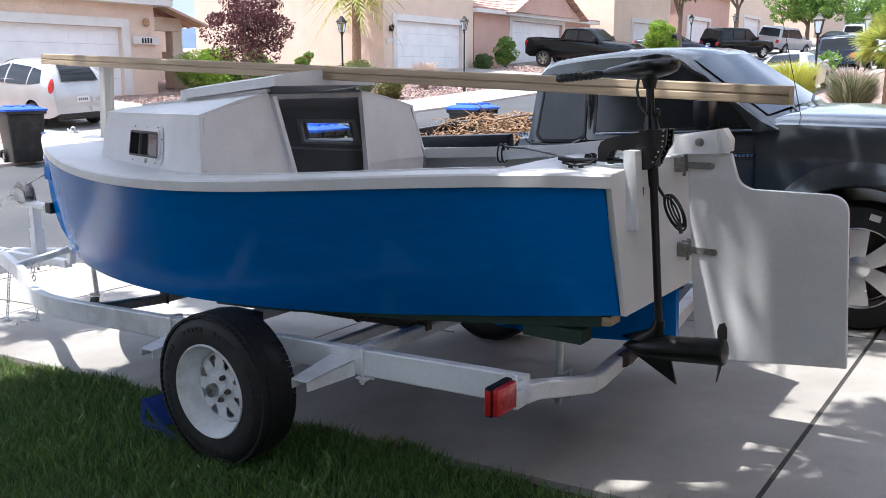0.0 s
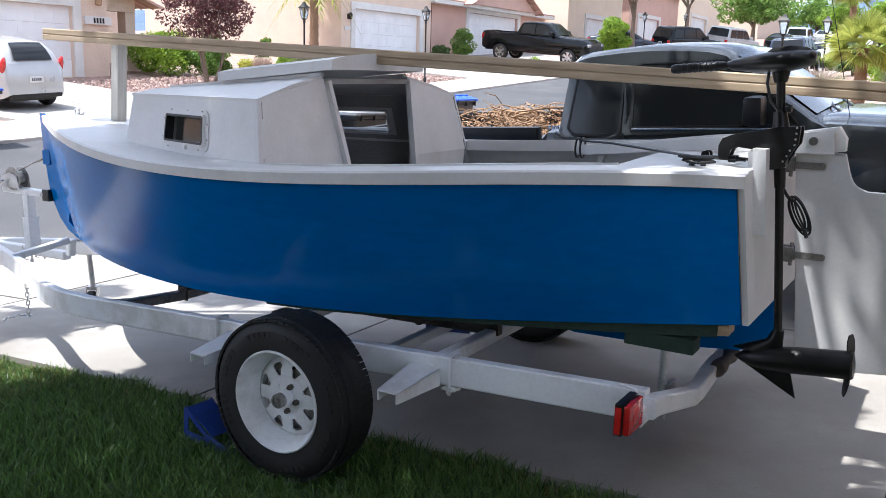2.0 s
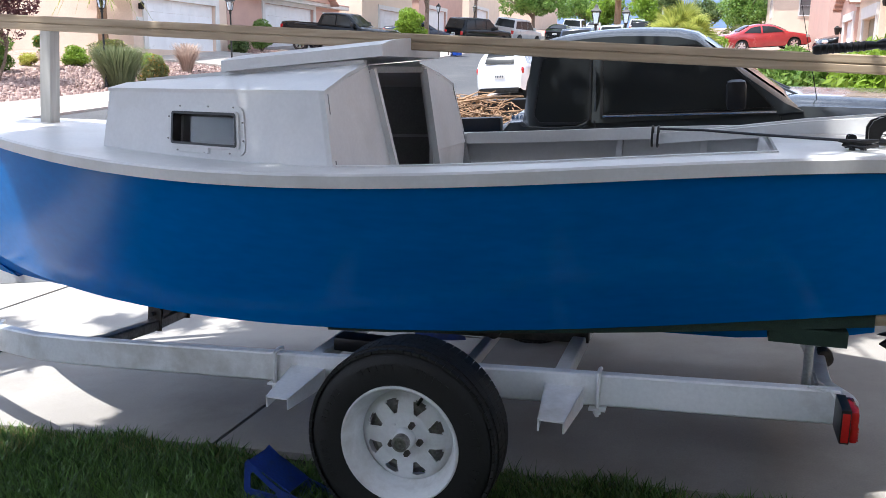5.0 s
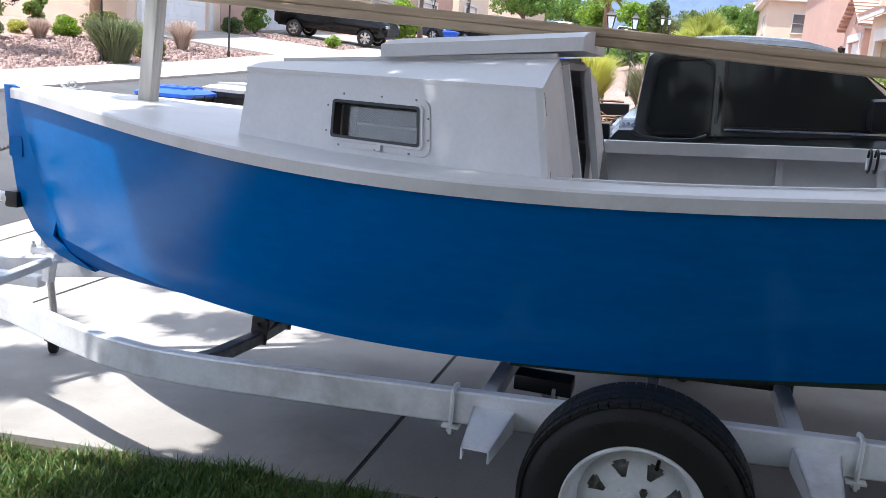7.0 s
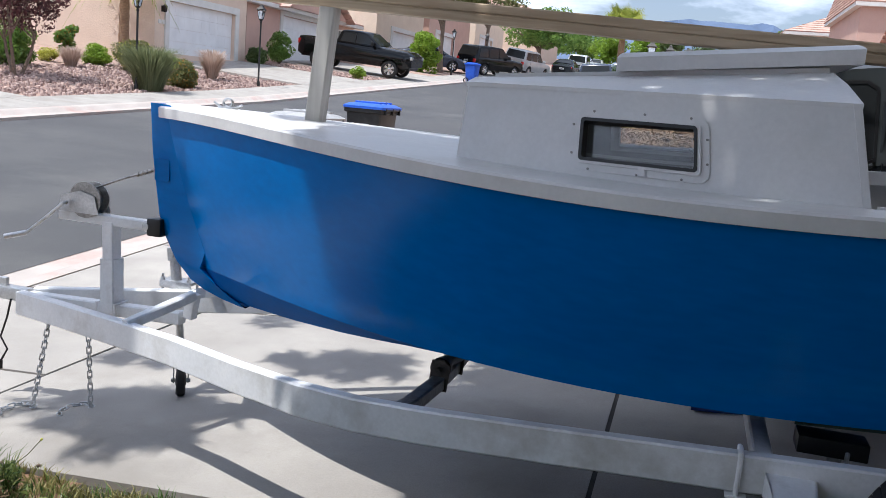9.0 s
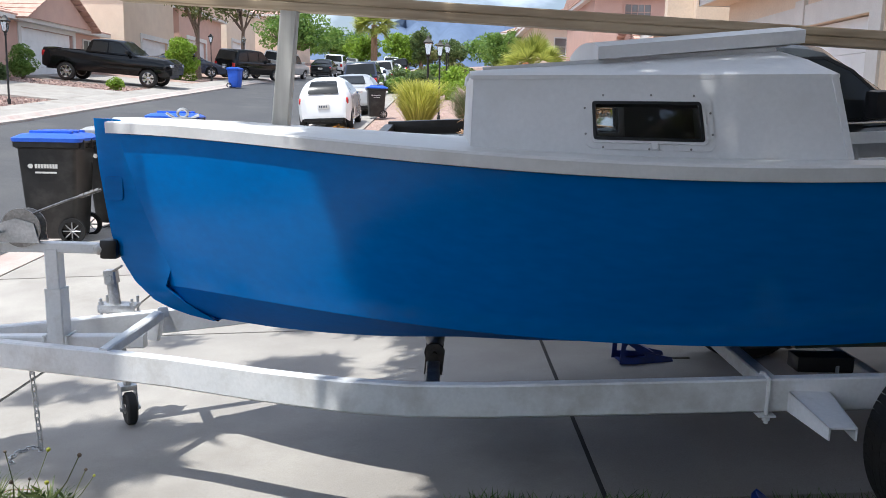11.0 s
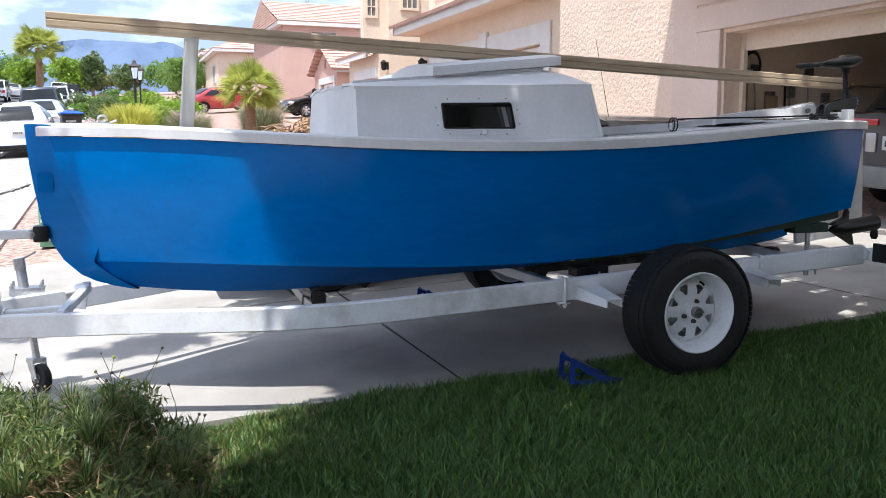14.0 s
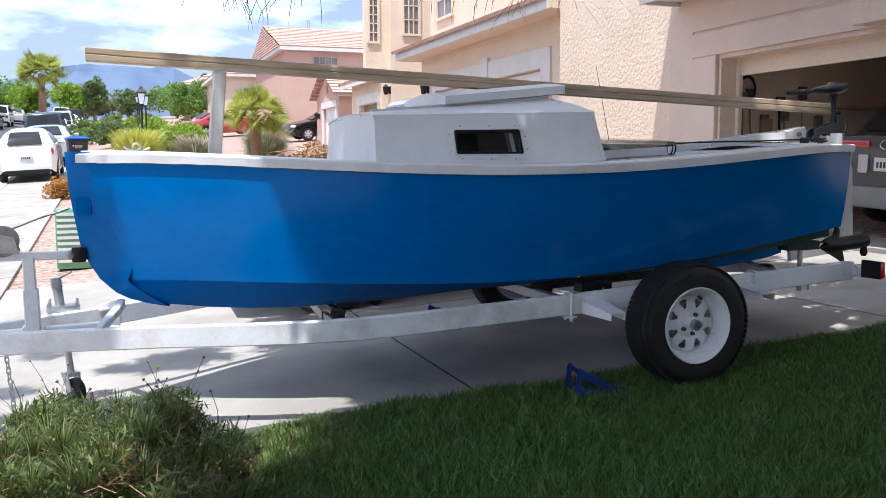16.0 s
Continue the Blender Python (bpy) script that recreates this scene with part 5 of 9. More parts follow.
def spoked_wheel(parent, c, sgn):
    """White spoke-pattern steel wheel with a wide tyre."""
    c = Vector(c)
    ax = Vector((0, sgn, 0))
    bm = bmesh.new()
    prof = [(-0.1, 0.215), (-0.105, 0.25), (-0.104, 0.29), (-0.092, 0.325), (-0.07, 0.342), (-0.03, 0.346), (0.03, 0.346), (0.07, 0.342), (0.092, 0.325), (0.104, 0.29), (0.105, 0.25), (0.1, 0.215)]
    n = 64
    lathe(bm, c, ax, prof, n, caps=False)
    wheel = part("tyre", bm, RUBBER, parent, "worn black trailer tyre")
    bm = bmesh.new()
    for i in range(72):
        a = 2 * math.pi * i / 72
        for off, w in ((-0.081, 0.016), (-0.044, 0.0185), (0.0, 0.0205), (0.044, 0.0185), (0.081, 0.016)):
            a2 = a + 0.02 * (off > 0) + 0.03 * (abs(off) == 0.045)
            r = 0.342 if abs(off) < 0.06 else 0.336
            m = Matrix.Translation(c) @ Matrix.Rotation(a2, 4, "Y")
            vs = [m @ Vector((dx, off + dy, rr_)) for rr_ in (r - 0.006, r + 0.005) for dx, dy in ((-0.0135, -w), (0.0125, -w), (0.0135, w), (-0.0125, w))]
            v = [bm.verts.new(p) for p in vs]
            for f in ((4, 5, 6, 7), (0, 1, 5, 4), (1, 2, 6, 5), (2, 3, 7, 6), (3, 0, 4, 7)):
                bm.faces.new([v[k] for k in f])
    tagged(part("tread", bm, RUBBER, wheel, soft=False), kind="stuff")
    # raised lettering band on the sidewall
    bm = bmesh.new()
    for i in range(60):
        if i % 15 in (0, 1, 7, 8, 9):
            continue
        m = Matrix.Translation(c) @ Matrix.Rotation(2 * math.pi * i / 60, 4, "Y")
        v = [bm.verts.new(m @ Vector((dx, sgn * dy, rr_))) for dy in (0.1, 0.1075) for dx, rr_ in ((-0.009, 0.272), (0.009, 0.272), (0.009, 0.292), (-0.009, 0.292))]
        for f in ((4, 5, 6, 7), (0, 1, 5, 4), (1, 2, 6, 5), (2, 3, 7, 6), (3, 0, 4, 7)):
            bm.faces.new([v[k] for k in f])
    tagged(part("sidewall_band", bm, RUBBER, wheel, soft=False), kind="stuff")
    bm = bmesh.new()
    lathe(bm, c, ax, [(0.096, 0.214), (0.104, 0.2145), (0.109, 0.211), (0.108, 0.206), (0.101, 0.202), (0.09, 0.2), (0.085, 0.195), (0.045, 0.184), (0.02, 0.176), (0.01, 0.168), (-0.1, 0.19), (-0.1, 0.2), (0.0, 0.19), (0.09, 0.206)], 56, caps=False)
    part("rim", bm, TWHITE, wheel, "white painted steel rim")
    # dished disc with eight rounded three-cornered openings
    bm = bmesh.new()

    def at(r, ang, d):
        return c + Vector((r * math.cos(ang), 0, r * math.sin(ang))) + ax * d
    K = 96
    half_in, half_out = radians(3.8), radians(12.6)

    def swing(i, r):
        """Angle of a spoke line: the lines beside an opening close in towards the hub."""
        k = i % 12 - 6
        u = (r - 0.094) / (0.146 - 0.094)
        w = half_in + (half_out - half_in) * min(1.0, max(0.0, u)) ** 0.8
        if abs(k) <= 3:
            off = w * k / 3
        else:
            off = math.copysign(w + (radians(22.5) - w) * (abs(k) - 3) / 3, k)
        return 2 * math.pi * (i - i % 12 + 6) / K + off
    levels = [(0.034, 0.034), (0.05, 0.034), (0.066, 0.031), (0.08, 0.03), (0.09, 0.034), (0.094, 0.0345), (0.101, 0.034), (0.119, 0.032), (0.139, 0.028), (0.146, 0.025), (0.152, 0.022), (0.162, 0.012), (0.17, 0.004)]
    grid_ = [[bm.verts.new(at(r, swing(i, r) if 0.091 < r < 0.15 else 2 * math.pi * i / K, d)) for i in range(K)] for r, d in levels]
    for n_, (ra, rb) in enumerate(zip(grid_, grid_[1:])):
        for i in range(K):
            j = (i + 1) % K
            k = i % 12 - 6
            deep = 5 <= n_ <= 8
            if deep and (-3 <= k <= 2) and not (n_ == 8 and k in (-3, 2)):
                continue
            bm.faces.new((ra[i], ra[j], rb[j], rb[i]))
    r = bmesh.ops.extrude_face_region(bm, geom=list(bm.faces))
    bmesh.ops.translate(bm, vec=-ax * 0.005, verts=[v for v in r["geom"] if isinstance(v, bmesh.types.BMVert)])
    part("wheel_disc", bm, TWHITE, wheel, "white steel disc with eight three-cornered openings")
    bm = bmesh.new()
    lathe(bm, c, ax, [(0.0, 0.04), (0.04, 0.039), (0.062, 0.036), (0.066, 0.033), (0.068, 0.031)], 28)
    part("hub", bm, TWHITE, wheel, "white painted hub barrel")
    bm = bmesh.new()
    lathe(bm, c, ax, [(0.06, 0.031), (0.092, 0.03), (0.097, 0.027), (0.097, 0.02), (0.088, 0.019), (0.088, 0.009), (0.094, 0.008), (0.096, 0.001)], 24)
    part("bearing_cap", bm, STEEL, wheel, "greasy grey bearing cap")
    bm = bmesh.new()
    lathe(bm, c, -ax, [(-0.02, 0.12), (0.0, 0.145), (0.02, 0.145), (0.05, 0.12)], 28)
    part("brake_drum", bm, STEEL, wheel)
    for i in range(5):
        ang = 2 * math.pi * i / 5 + radians(63)
        p = at(0.056, ang, 0.031)
        bn = bmesh.new()
        if i == 1:
            rod(bn, p, p + ax * 0.006, 0.008, 0.006, 10)
        else:
            rod(bn, p, p + ax * 0.02, 0.0125, 0.0105, 6)
            rod(bn, p + ax * 0.02, p + ax * 0.027, 0.006, 0.005, 8)
        part("wheel_nut", bn, TWHITE if i == 1 else RUST, wheel)
    bm = bmesh.new()
    p = at(0.16, radians(69), 0.02)
    rod(bm, p, p + ax * 0.035 + Vector((-0.004, 0, -0.01)), 0.006)
    part("valve", bm, BLACKPL, wheel)
    return wheel


spoked_wheel(trailer, (-0.015, -1.153, 0.338), -1)
spoked_wheel(trailer, (-0.015, 1.153, 0.338), 1)

# tail lights
for sgn in (-1, 1):
    bm = bmesh.new()
    y0, y1 = sorted((sgn * 1.03, sgn * 1.175))
    box(bm, 1.372, 1.402, y0, y1, 0.512, 0.622, 0.006)
    lamp = part("tail_lamp", bm, BLACKPL, trailer, "square red tail lamp")
    bm = bmesh.new()
    box(bm, 1.399, 1.425, y0 + 0.004, y1 - 0.004, 0.516, 0.618, 0.01)
    lathe(bm, (1.423, (y0 + y1) / 2, 0.575), (1, 0, 0), ((0, 0.04), (0.005, 0.037), (0.009, 0.024), (0.01, 0.001)), 24)
    for k in range(5):
        box(bm, 1.424, 1.4275, y0 + 0.014, y1 - 0.014, 0.522 + 0.009 * k, 0.526 + 0.009 * k)
    ys = y0 if sgn < 0 else y1
    box(bm, 1.376, 1.398, min(ys, ys + sgn * 0.006), max(ys, ys + sgn * 0.006), 0.52, 0.612, 0.002)
    part("lens", bm, REDLENS, lamp, "red ribbed lens")
    bm = bmesh.new()
    pipe(bm, [(1.4, sgn * 1.0, 0.56), (1.37, sgn * 0.95, 0.6), (1.3, sgn * 0.93, 0.6)], 0.005, 6)
    box(bm, 1.405, 1.42, min(sgn * 0.9, sgn * 1.03), max(sgn * 0.9, sgn * 1.03), 0.5, 0.56)
    part("lamp_bracket", bm, TWHITE, lamp)

# blue folding ramps lying by the wheels
def blue_ramp(place, rz):
    t = thing("axle_stand", (0, 0, 0), "scuffed blue pressed-steel wheel chock beside the trailer wheel", "wheel chock")
    for y in (-0.085, 0.08):
        # a bent plate: upright flange with two windows, and a long tail
        outer = [(-0.14, 0.0), (-0.13, 0.17), (-0.112, 0.19), (-0.02, 0.12), (0.06, 0.075), (0.22, 0.04), (0.235, 0.0)]
        hole = [(-0.105, 0.05), (-0.1, 0.12), (-0.088, 0.135), (-0.03, 0.095), (0.0, 0.075), (0.03, 0.06), (0.03, 0.045)]
        bm = bmesh.new()
        lay = [[bm.verts.new((u, w, v)) for u, v in loop_] for w in (y, y + 0.005) for loop_ in (outer, hole)]
        n = len(outer)
        for i in range(n):
            j = (i + 1) % n
            bm.faces.new((lay[0][i], lay[0][j], lay[1][j], lay[1][i]))
            bm.faces.new((lay[2][i], lay[2][j], lay[3][j], lay[3][i]))
            bm.faces.new((lay[0][i], lay[0][j], lay[2][j], lay[2][i]))
            bm.faces.new((lay[1][i], lay[1][j], lay[3][j], lay[3][i]))
        part("side_plate", bm, BLUEPL, t)
    bm = bmesh.new()
    beam(bm, (-0.115, 0, 0.178), (-0.002, 0, 0.124), 0.16, 0.006)
    beam(bm, (-0.002, 0, 0.124), (0.1, 0, 0.07), 0.16, 0.006)
    box(bm, -0.12, 0.24, -0.08, 0.08, 0.002, 0.006)
    part("tread_plate", bm, BLUEPL, t)
    bm = bmesh.new()
    rod(bm, (0.2, -0.02, 0.02), (0.36, -0.05, 0.025), 0.007)
    part("tie_rod", bm, STEEL, t)
    t.matrix_basis = Matrix.Translation(place) @ Matrix.Rotation(rz, 4, "Z") @ Matrix.Scale(0.86, 4)
    return t


blue_ramp((-0.575, -1.06, ground_z(-0.6, -1.1) + 0.0), -0.1)
blue_ramp((-0.62, 1.1, ground_z(-0.6, 1.1) + 0.0), 0.15)

# ---- vehicles ----
def car_wheel(parent, x, y, r, w, sgn, spokes=6):
    c, ax = Vector((x, y, r)), Vector((0, sgn, 0))
    bm = bmesh.new()
    k = r * 0.64
    lathe(bm, c, ax, [(-w, k), (-w * 1.02, r * 0.8), (-w * 0.9, r * 0.95), (-w * 0.6, r), (w * 0.6, r), (w * 0.9, r * 0.95), (w * 1.02, r * 0.8), (w, k)], 36, caps=False)
    tyre = part("tyre", bm, RUBBER, parent)
    bm = bmesh.new()
    lathe(bm, c, ax, [(w * 0.97, k * 1.02), (w * 1.0, k * 0.97), (w * 0.6, k * 0.9), (-w, k * 0.9), (-w, k)], 36, caps=False)
    for i in range(spokes):
        a = 2 * math.pi * i / spokes
        m = Matrix.Translation(c) @ Matrix.Rotation(a, 4, "Y")
        s = math.pi * k / spokes * 0.42
        vs = [m @ Vector(p) for p in ((-s * 0.7, sgn * w * 0.75, k * 0.2), (s * 0.7, sgn * w * 0.75, k * 0.2), (s * 1.2, sgn * w * 0.85, k * 0.93), (-s * 1.2, sgn * w * 0.85, k * 0.93))]
        va = [bm.verts.new(v) for v in vs]
        vb = [bm.verts.new(v - ax * 0.03) for v in vs]
        bm.faces.new(va)
        for q in range(4):
            bm.faces.new((va[q], va[(q + 1) % 4], vb[(q + 1) % 4], vb[q]))
    lathe(bm, c + ax * (w * 0.6), ax, [(0, k * 0.3), (w * 0.22, k * 0.27), (w * 0.3, k * 0.12), (w * 0.3, 0.001)], 18)
    part("rim", bm, CHROME, tyre, "bright alloy rim")
    bm = bmesh.new()
    lathe(bm, c - ax * (w * 0.3), ax, [(0, k * 0.88), (0.012, k * 0.88)], 24)
    part("brake_disc", bm, RUST, tyre)
    return tyre


def car(name, label, category, paint, xr, xf, W, wheels, r, floor, top, house, roof_z, windows, bed=None, tumble=0.13, lamps=True, plate=True, arch=1.16, lamp_lift=0.0):
    """A vehicle that faces +x with its wheels on z = 0. top: the belt, bonnet and boot line; house: base and top of the cabin, rear to front."""
    t = thing(name, (0, 0, 0), label, category)
    xs = sorted(set([round(v, 3) for v in steps(xr, xf, 0.07)] + [round(p[0], 3) for p in top] + ([bed[0], bed[0] + 0.03, bed[1], bed[1] - 0.03] if bed else [])))
    rings = []
    for x in xs:
        zt = lerp_list(x, top)
        zb = floor
        for wx in wheels:
            d = abs(x - wx)
            ra = r * arch
            if d < ra:
                zb = max(zb, r + math.sqrt(ra * ra - d * d))
        zb = min(zb, zt - 0.05)
        e = max(0.0, (xr + 0.4 - x) / 0.4, (x - xf + 0.45) / 0.45)
        half = W * (1 - 0.13 * e * e)
        zb += 0.1 * e * e if zb == floor else 0
        left = []
        for j in range(7):
            k = j / 6
            z = zb + (zt - zb) * k
            h = (z - floor) / (1.25 - floor)
            y = half * (1 - 0.045 * (h - 0.45) ** 2 * 4 - (0.03 if j == 6 else 0))
            left.append((y, z))
        inb = bed and bed[0] + 0.02 < x < bed[1] - 0.02
        yi = left[-1][0] - 0.07
        mid = [(yi, zt + (0.0 if inb else 0.012)), (yi - 0.03, bed[2] if inb else zt + 0.03), (yi * 0.5, bed[2] if inb else zt + 0.045)]
        pts = [Vector((x, -y, z)) for y, z in left] + [Vector((x, -y, z)) for y, z in mid] + [Vector((x, y, z)) for y, z in reversed(mid)] + [Vector((x, y, z)) for y, z in reversed(left)]
        rings.append(pts)
    bm = bmesh.new()
    skin(bm, rings, closed=False, caps=True)
    body = part("body", bm, paint, t)
    bm = bmesh.new()
    box(bm, xr + 0.12, xf - 0.15, -W + 0.3, W - 0.3, floor - 0.06, min(0.85, bed[2] - 0.03 if bed else 0.85))
    part("underbody", bm, BLACKPL, t)
    # cabin
    (b0, t0, t1, b1) = house
    zb0, zb1 = lerp_list(b0, top) - 0.02, lerp_list(b1, top) - 0.02

    def hw(z, x):
        zb = lerp_list(x, top) - 0.02
        return W - 0.045 - tumble * max(0, z - zb) / (roof_z - zb)
    bm = bmesh.new()
    rr = []
    N = 5
    lo_ = roof_z - 0.15
    e0 = b0 + (t0 - b0) * (lo_ - zb0) / (roof_z - 0.05 - zb0)
    e1 = b1 + (t1 - b1) * (lo_ - zb1) / (roof_z - 0.05 - zb1)
    st = [(b0 + (e0 - b0) * k / N, zb0 + (lo_ - zb0) * (k / N)) for k in range(N + 1)] + [(e0 + (t0 - e0) * 0.5 + 0.012, roof_z - 0.085), (t0 + 0.055, roof_z - 0.045)]
    st += [(t0 + 0.14 + (t1 - t0 - 0.24) * k / 8, roof_z - 0.024 + 0.024 * math.sin(math.pi * k / 8)) for k in range(9)]
    st += [(t1 + 0.02, roof_z - 0.055), (t1 + (e1 - t1) * 0.55, roof_z - 0.095)] + [(e1 + (b1 - e1) * k / N, lo_ + (zb1 - lo_) * (k / N)) for k in range(N + 1)]
    for x, z in st:
        zb = lerp_list(x, top) - 0.03
        wb, wt = hw(zb, x), hw(z, x)
        rr.append([Vector((x, -wb, zb)), Vector((x, -wt, max(z - 0.035, zb + 0.002))), Vector((x, -wt + 0.05, z)), Vector((x, 0, z + 0.02)), Vector((x, wt - 0.05, z)), Vector((x, wt, max(z - 0.035, zb + 0.002))), Vector((x, wb, zb))])
    skin(bm, rr, closed=False, caps=True)
    part("cabin", bm, paint, t)
    for sgn in (-1, 1):
        for win in windows:
            bm = bmesh.new()
            va = [bm.verts.new((x, sgn * (hw(z, x) + 0.004), z)) for x, z in win]
            vb = [bm.verts.new((x, sgn * (hw(z, x) - 0.01), z)) for x, z in win]
            bm.faces.new(va)
            for q in range(len(va)):
                bm.faces.new((va[q], va[(q + 1) % len(va)], vb[(q + 1) % len(va)], vb[q]))
            pane = part("window", bm, DARKGLASS, t, soft=False)
            cx, cz = sum(p[0] for p in win) / len(win), sum(p[1] for p in win) / len(win)
            rim = []
            for x, z in win:
                d = math.hypot(x - cx, z - cz)
                rim.append((x + (x - cx) / d * 0.022, z + (z - cz) / d * 0.022))
            bm = bmesh.new()
            skin(bm, [[Vector((x, sgn * (hw(z, x) - 0.004), z)) for x, z in rim], [Vector((x, sgn * (hw(z, x) + 0.009), z)) for x, z in rim], [Vector((x, sgn * (hw(z, x) + 0.009), z)) for x, z in win], [Vector((x, sgn * (hw(z, x) - 0.004), z)) for x, z in win]], caps=False)
            part("window_seal", bm, BLACKPL, pane)
    for (xa, za, xb, zb_, nm) in ((t1, roof_z - 0.045, b1, zb1, "windscreen"), (t0, roof_z - 0.045, b0, zb0, "rear_window")):
        bm = bmesh.new()
        d = Vector((xb - xa, 0, zb_ - za))
        n = Vector((-d.z, 0, d.x)).normalized()
        if n.z < 0:
            n = -n
        p0, p1 = Vector((xa, 0, za)) + d * 0.1, Vector((xa, 0, za)) + d * 0.86
        w0, w1 = hw(p0.z, p0.x) - 0.1, hw(p1.z, p1.x) - 0.1
        rows = []
        for k in range(5):
            p = p0.lerp(p1, k / 4) + n * 0.012
            w = w0 + (w1 - w0) * k / 4
            rows.append([p + Vector((0, w * f, 0)) + n * 0.018 * (1 - f * f) for f in (-1, -0.5, 0, 0.5, 1)])
        skin(bm, rows, closed=False, caps=False)
        part(nm, bm, DARKGLASS, t)
    for wx in wheels:
        for sgn in (-1, 1):
            car_wheel(t, wx, sgn * (W - 0.13), r, 0.11, sgn)
    if lamps:
        for sgn in (-1, 1):
            bm = bmesh.new()
            zl = lerp_list(xr + 0.05, top)
            box(bm, xr - 0.012, xr + 0.14, sgn * (W - 0.2) - 0.1, sgn * (W - 0.2) + 0.1, zl - 0.34 + lamp_lift, zl - 0.1 + lamp_lift * 1.6, 0.02)
            part("rear_lamp", bm, REDLENS, t)
            bm = bmesh.new()
            zl = lerp_list(xf - 0.12, top)
            box(bm, xf - 0.2, xf + 0.008, sgn * (W - 0.24) - 0.14, sgn * (W - 0.24) + 0.14, zl - 0.2, zl - 0.06, 0.02)
            part("headlamp", bm, CHROME, t)
    if plate:
        bm = bmesh.new()
        zl = lerp_list(xr + 0.05, top) - 0.3
        box(bm, xr - 0.018, xr - 0.008, -0.16, 0.16, zl - 0.08, zl + 0.08, 0.004)
        pl = part("number_plate", bm, TRIM, t)
        for k in range(5):
            bm = bmesh.new()
            box(bm, xr - 0.021, xr - 0.017, -0.11 + k * 0.05, -0.08 + k * 0.05, zl - 0.04, zl + 0.03)
            part("plate_bar", bm, CARBLUE, pl)
    for sgn in (-1, 1):
        bm = bmesh.new()
        x = b1 - 0.42
        z = lerp_list(x, top) + 0.11
        box(bm, x - 0.05, x + 0.07, min(sgn * (W + 0.02), sgn * (W + 0.2)), max(sgn * (W + 0.02), sgn * (W + 0.2)), z - 0.085, z + 0.1, 0.035)
        box(bm, x - 0.01, x + 0.05, min(sgn * (W - 0.08), sgn * (W + 0.05)), max(sgn * (W - 0.08), sgn * (W + 0.05)), z - 0.1, z - 0.05, 0.01)
        part("mirror", bm, BLACKPL if paint in (CARBLACK, CARGREY) else paint, t)
    return t


def settle(t, x, y, yaw):
    """Stands a vehicle on the sloping ground."""
    a = radians(yaw)
    d = Vector((math.cos(a), math.sin(a), 0))
    s = Vector((-math.sin(a), math.cos(a), 0))
    e = 1.3
    f = d.copy()
    f.z = (ground_z(x + d.x * e, y + d.y * e) - ground_z(x - d.x * e, y - d.y * e)) / (2 * e)
    g = s.copy()
    g.z = (ground_z(x + s.x * 0.7, y + s.y * 0.7) - ground_z(x - s.x * 0.7, y - s.y * 0.7)) / 1.4
    f.normalize()
    u = f.cross(g).normalized()
    g = u.cross(f)
    m = Matrix((f, g, u)).transposed().to_4x4()
    m.translation = (x, y, (ground_z(x + d.x * e, y + d.y * e) + ground_z(x - d.x * e, y - d.y * e)) / 2 + 0.004)
    t.matrix_basis = m
    return t

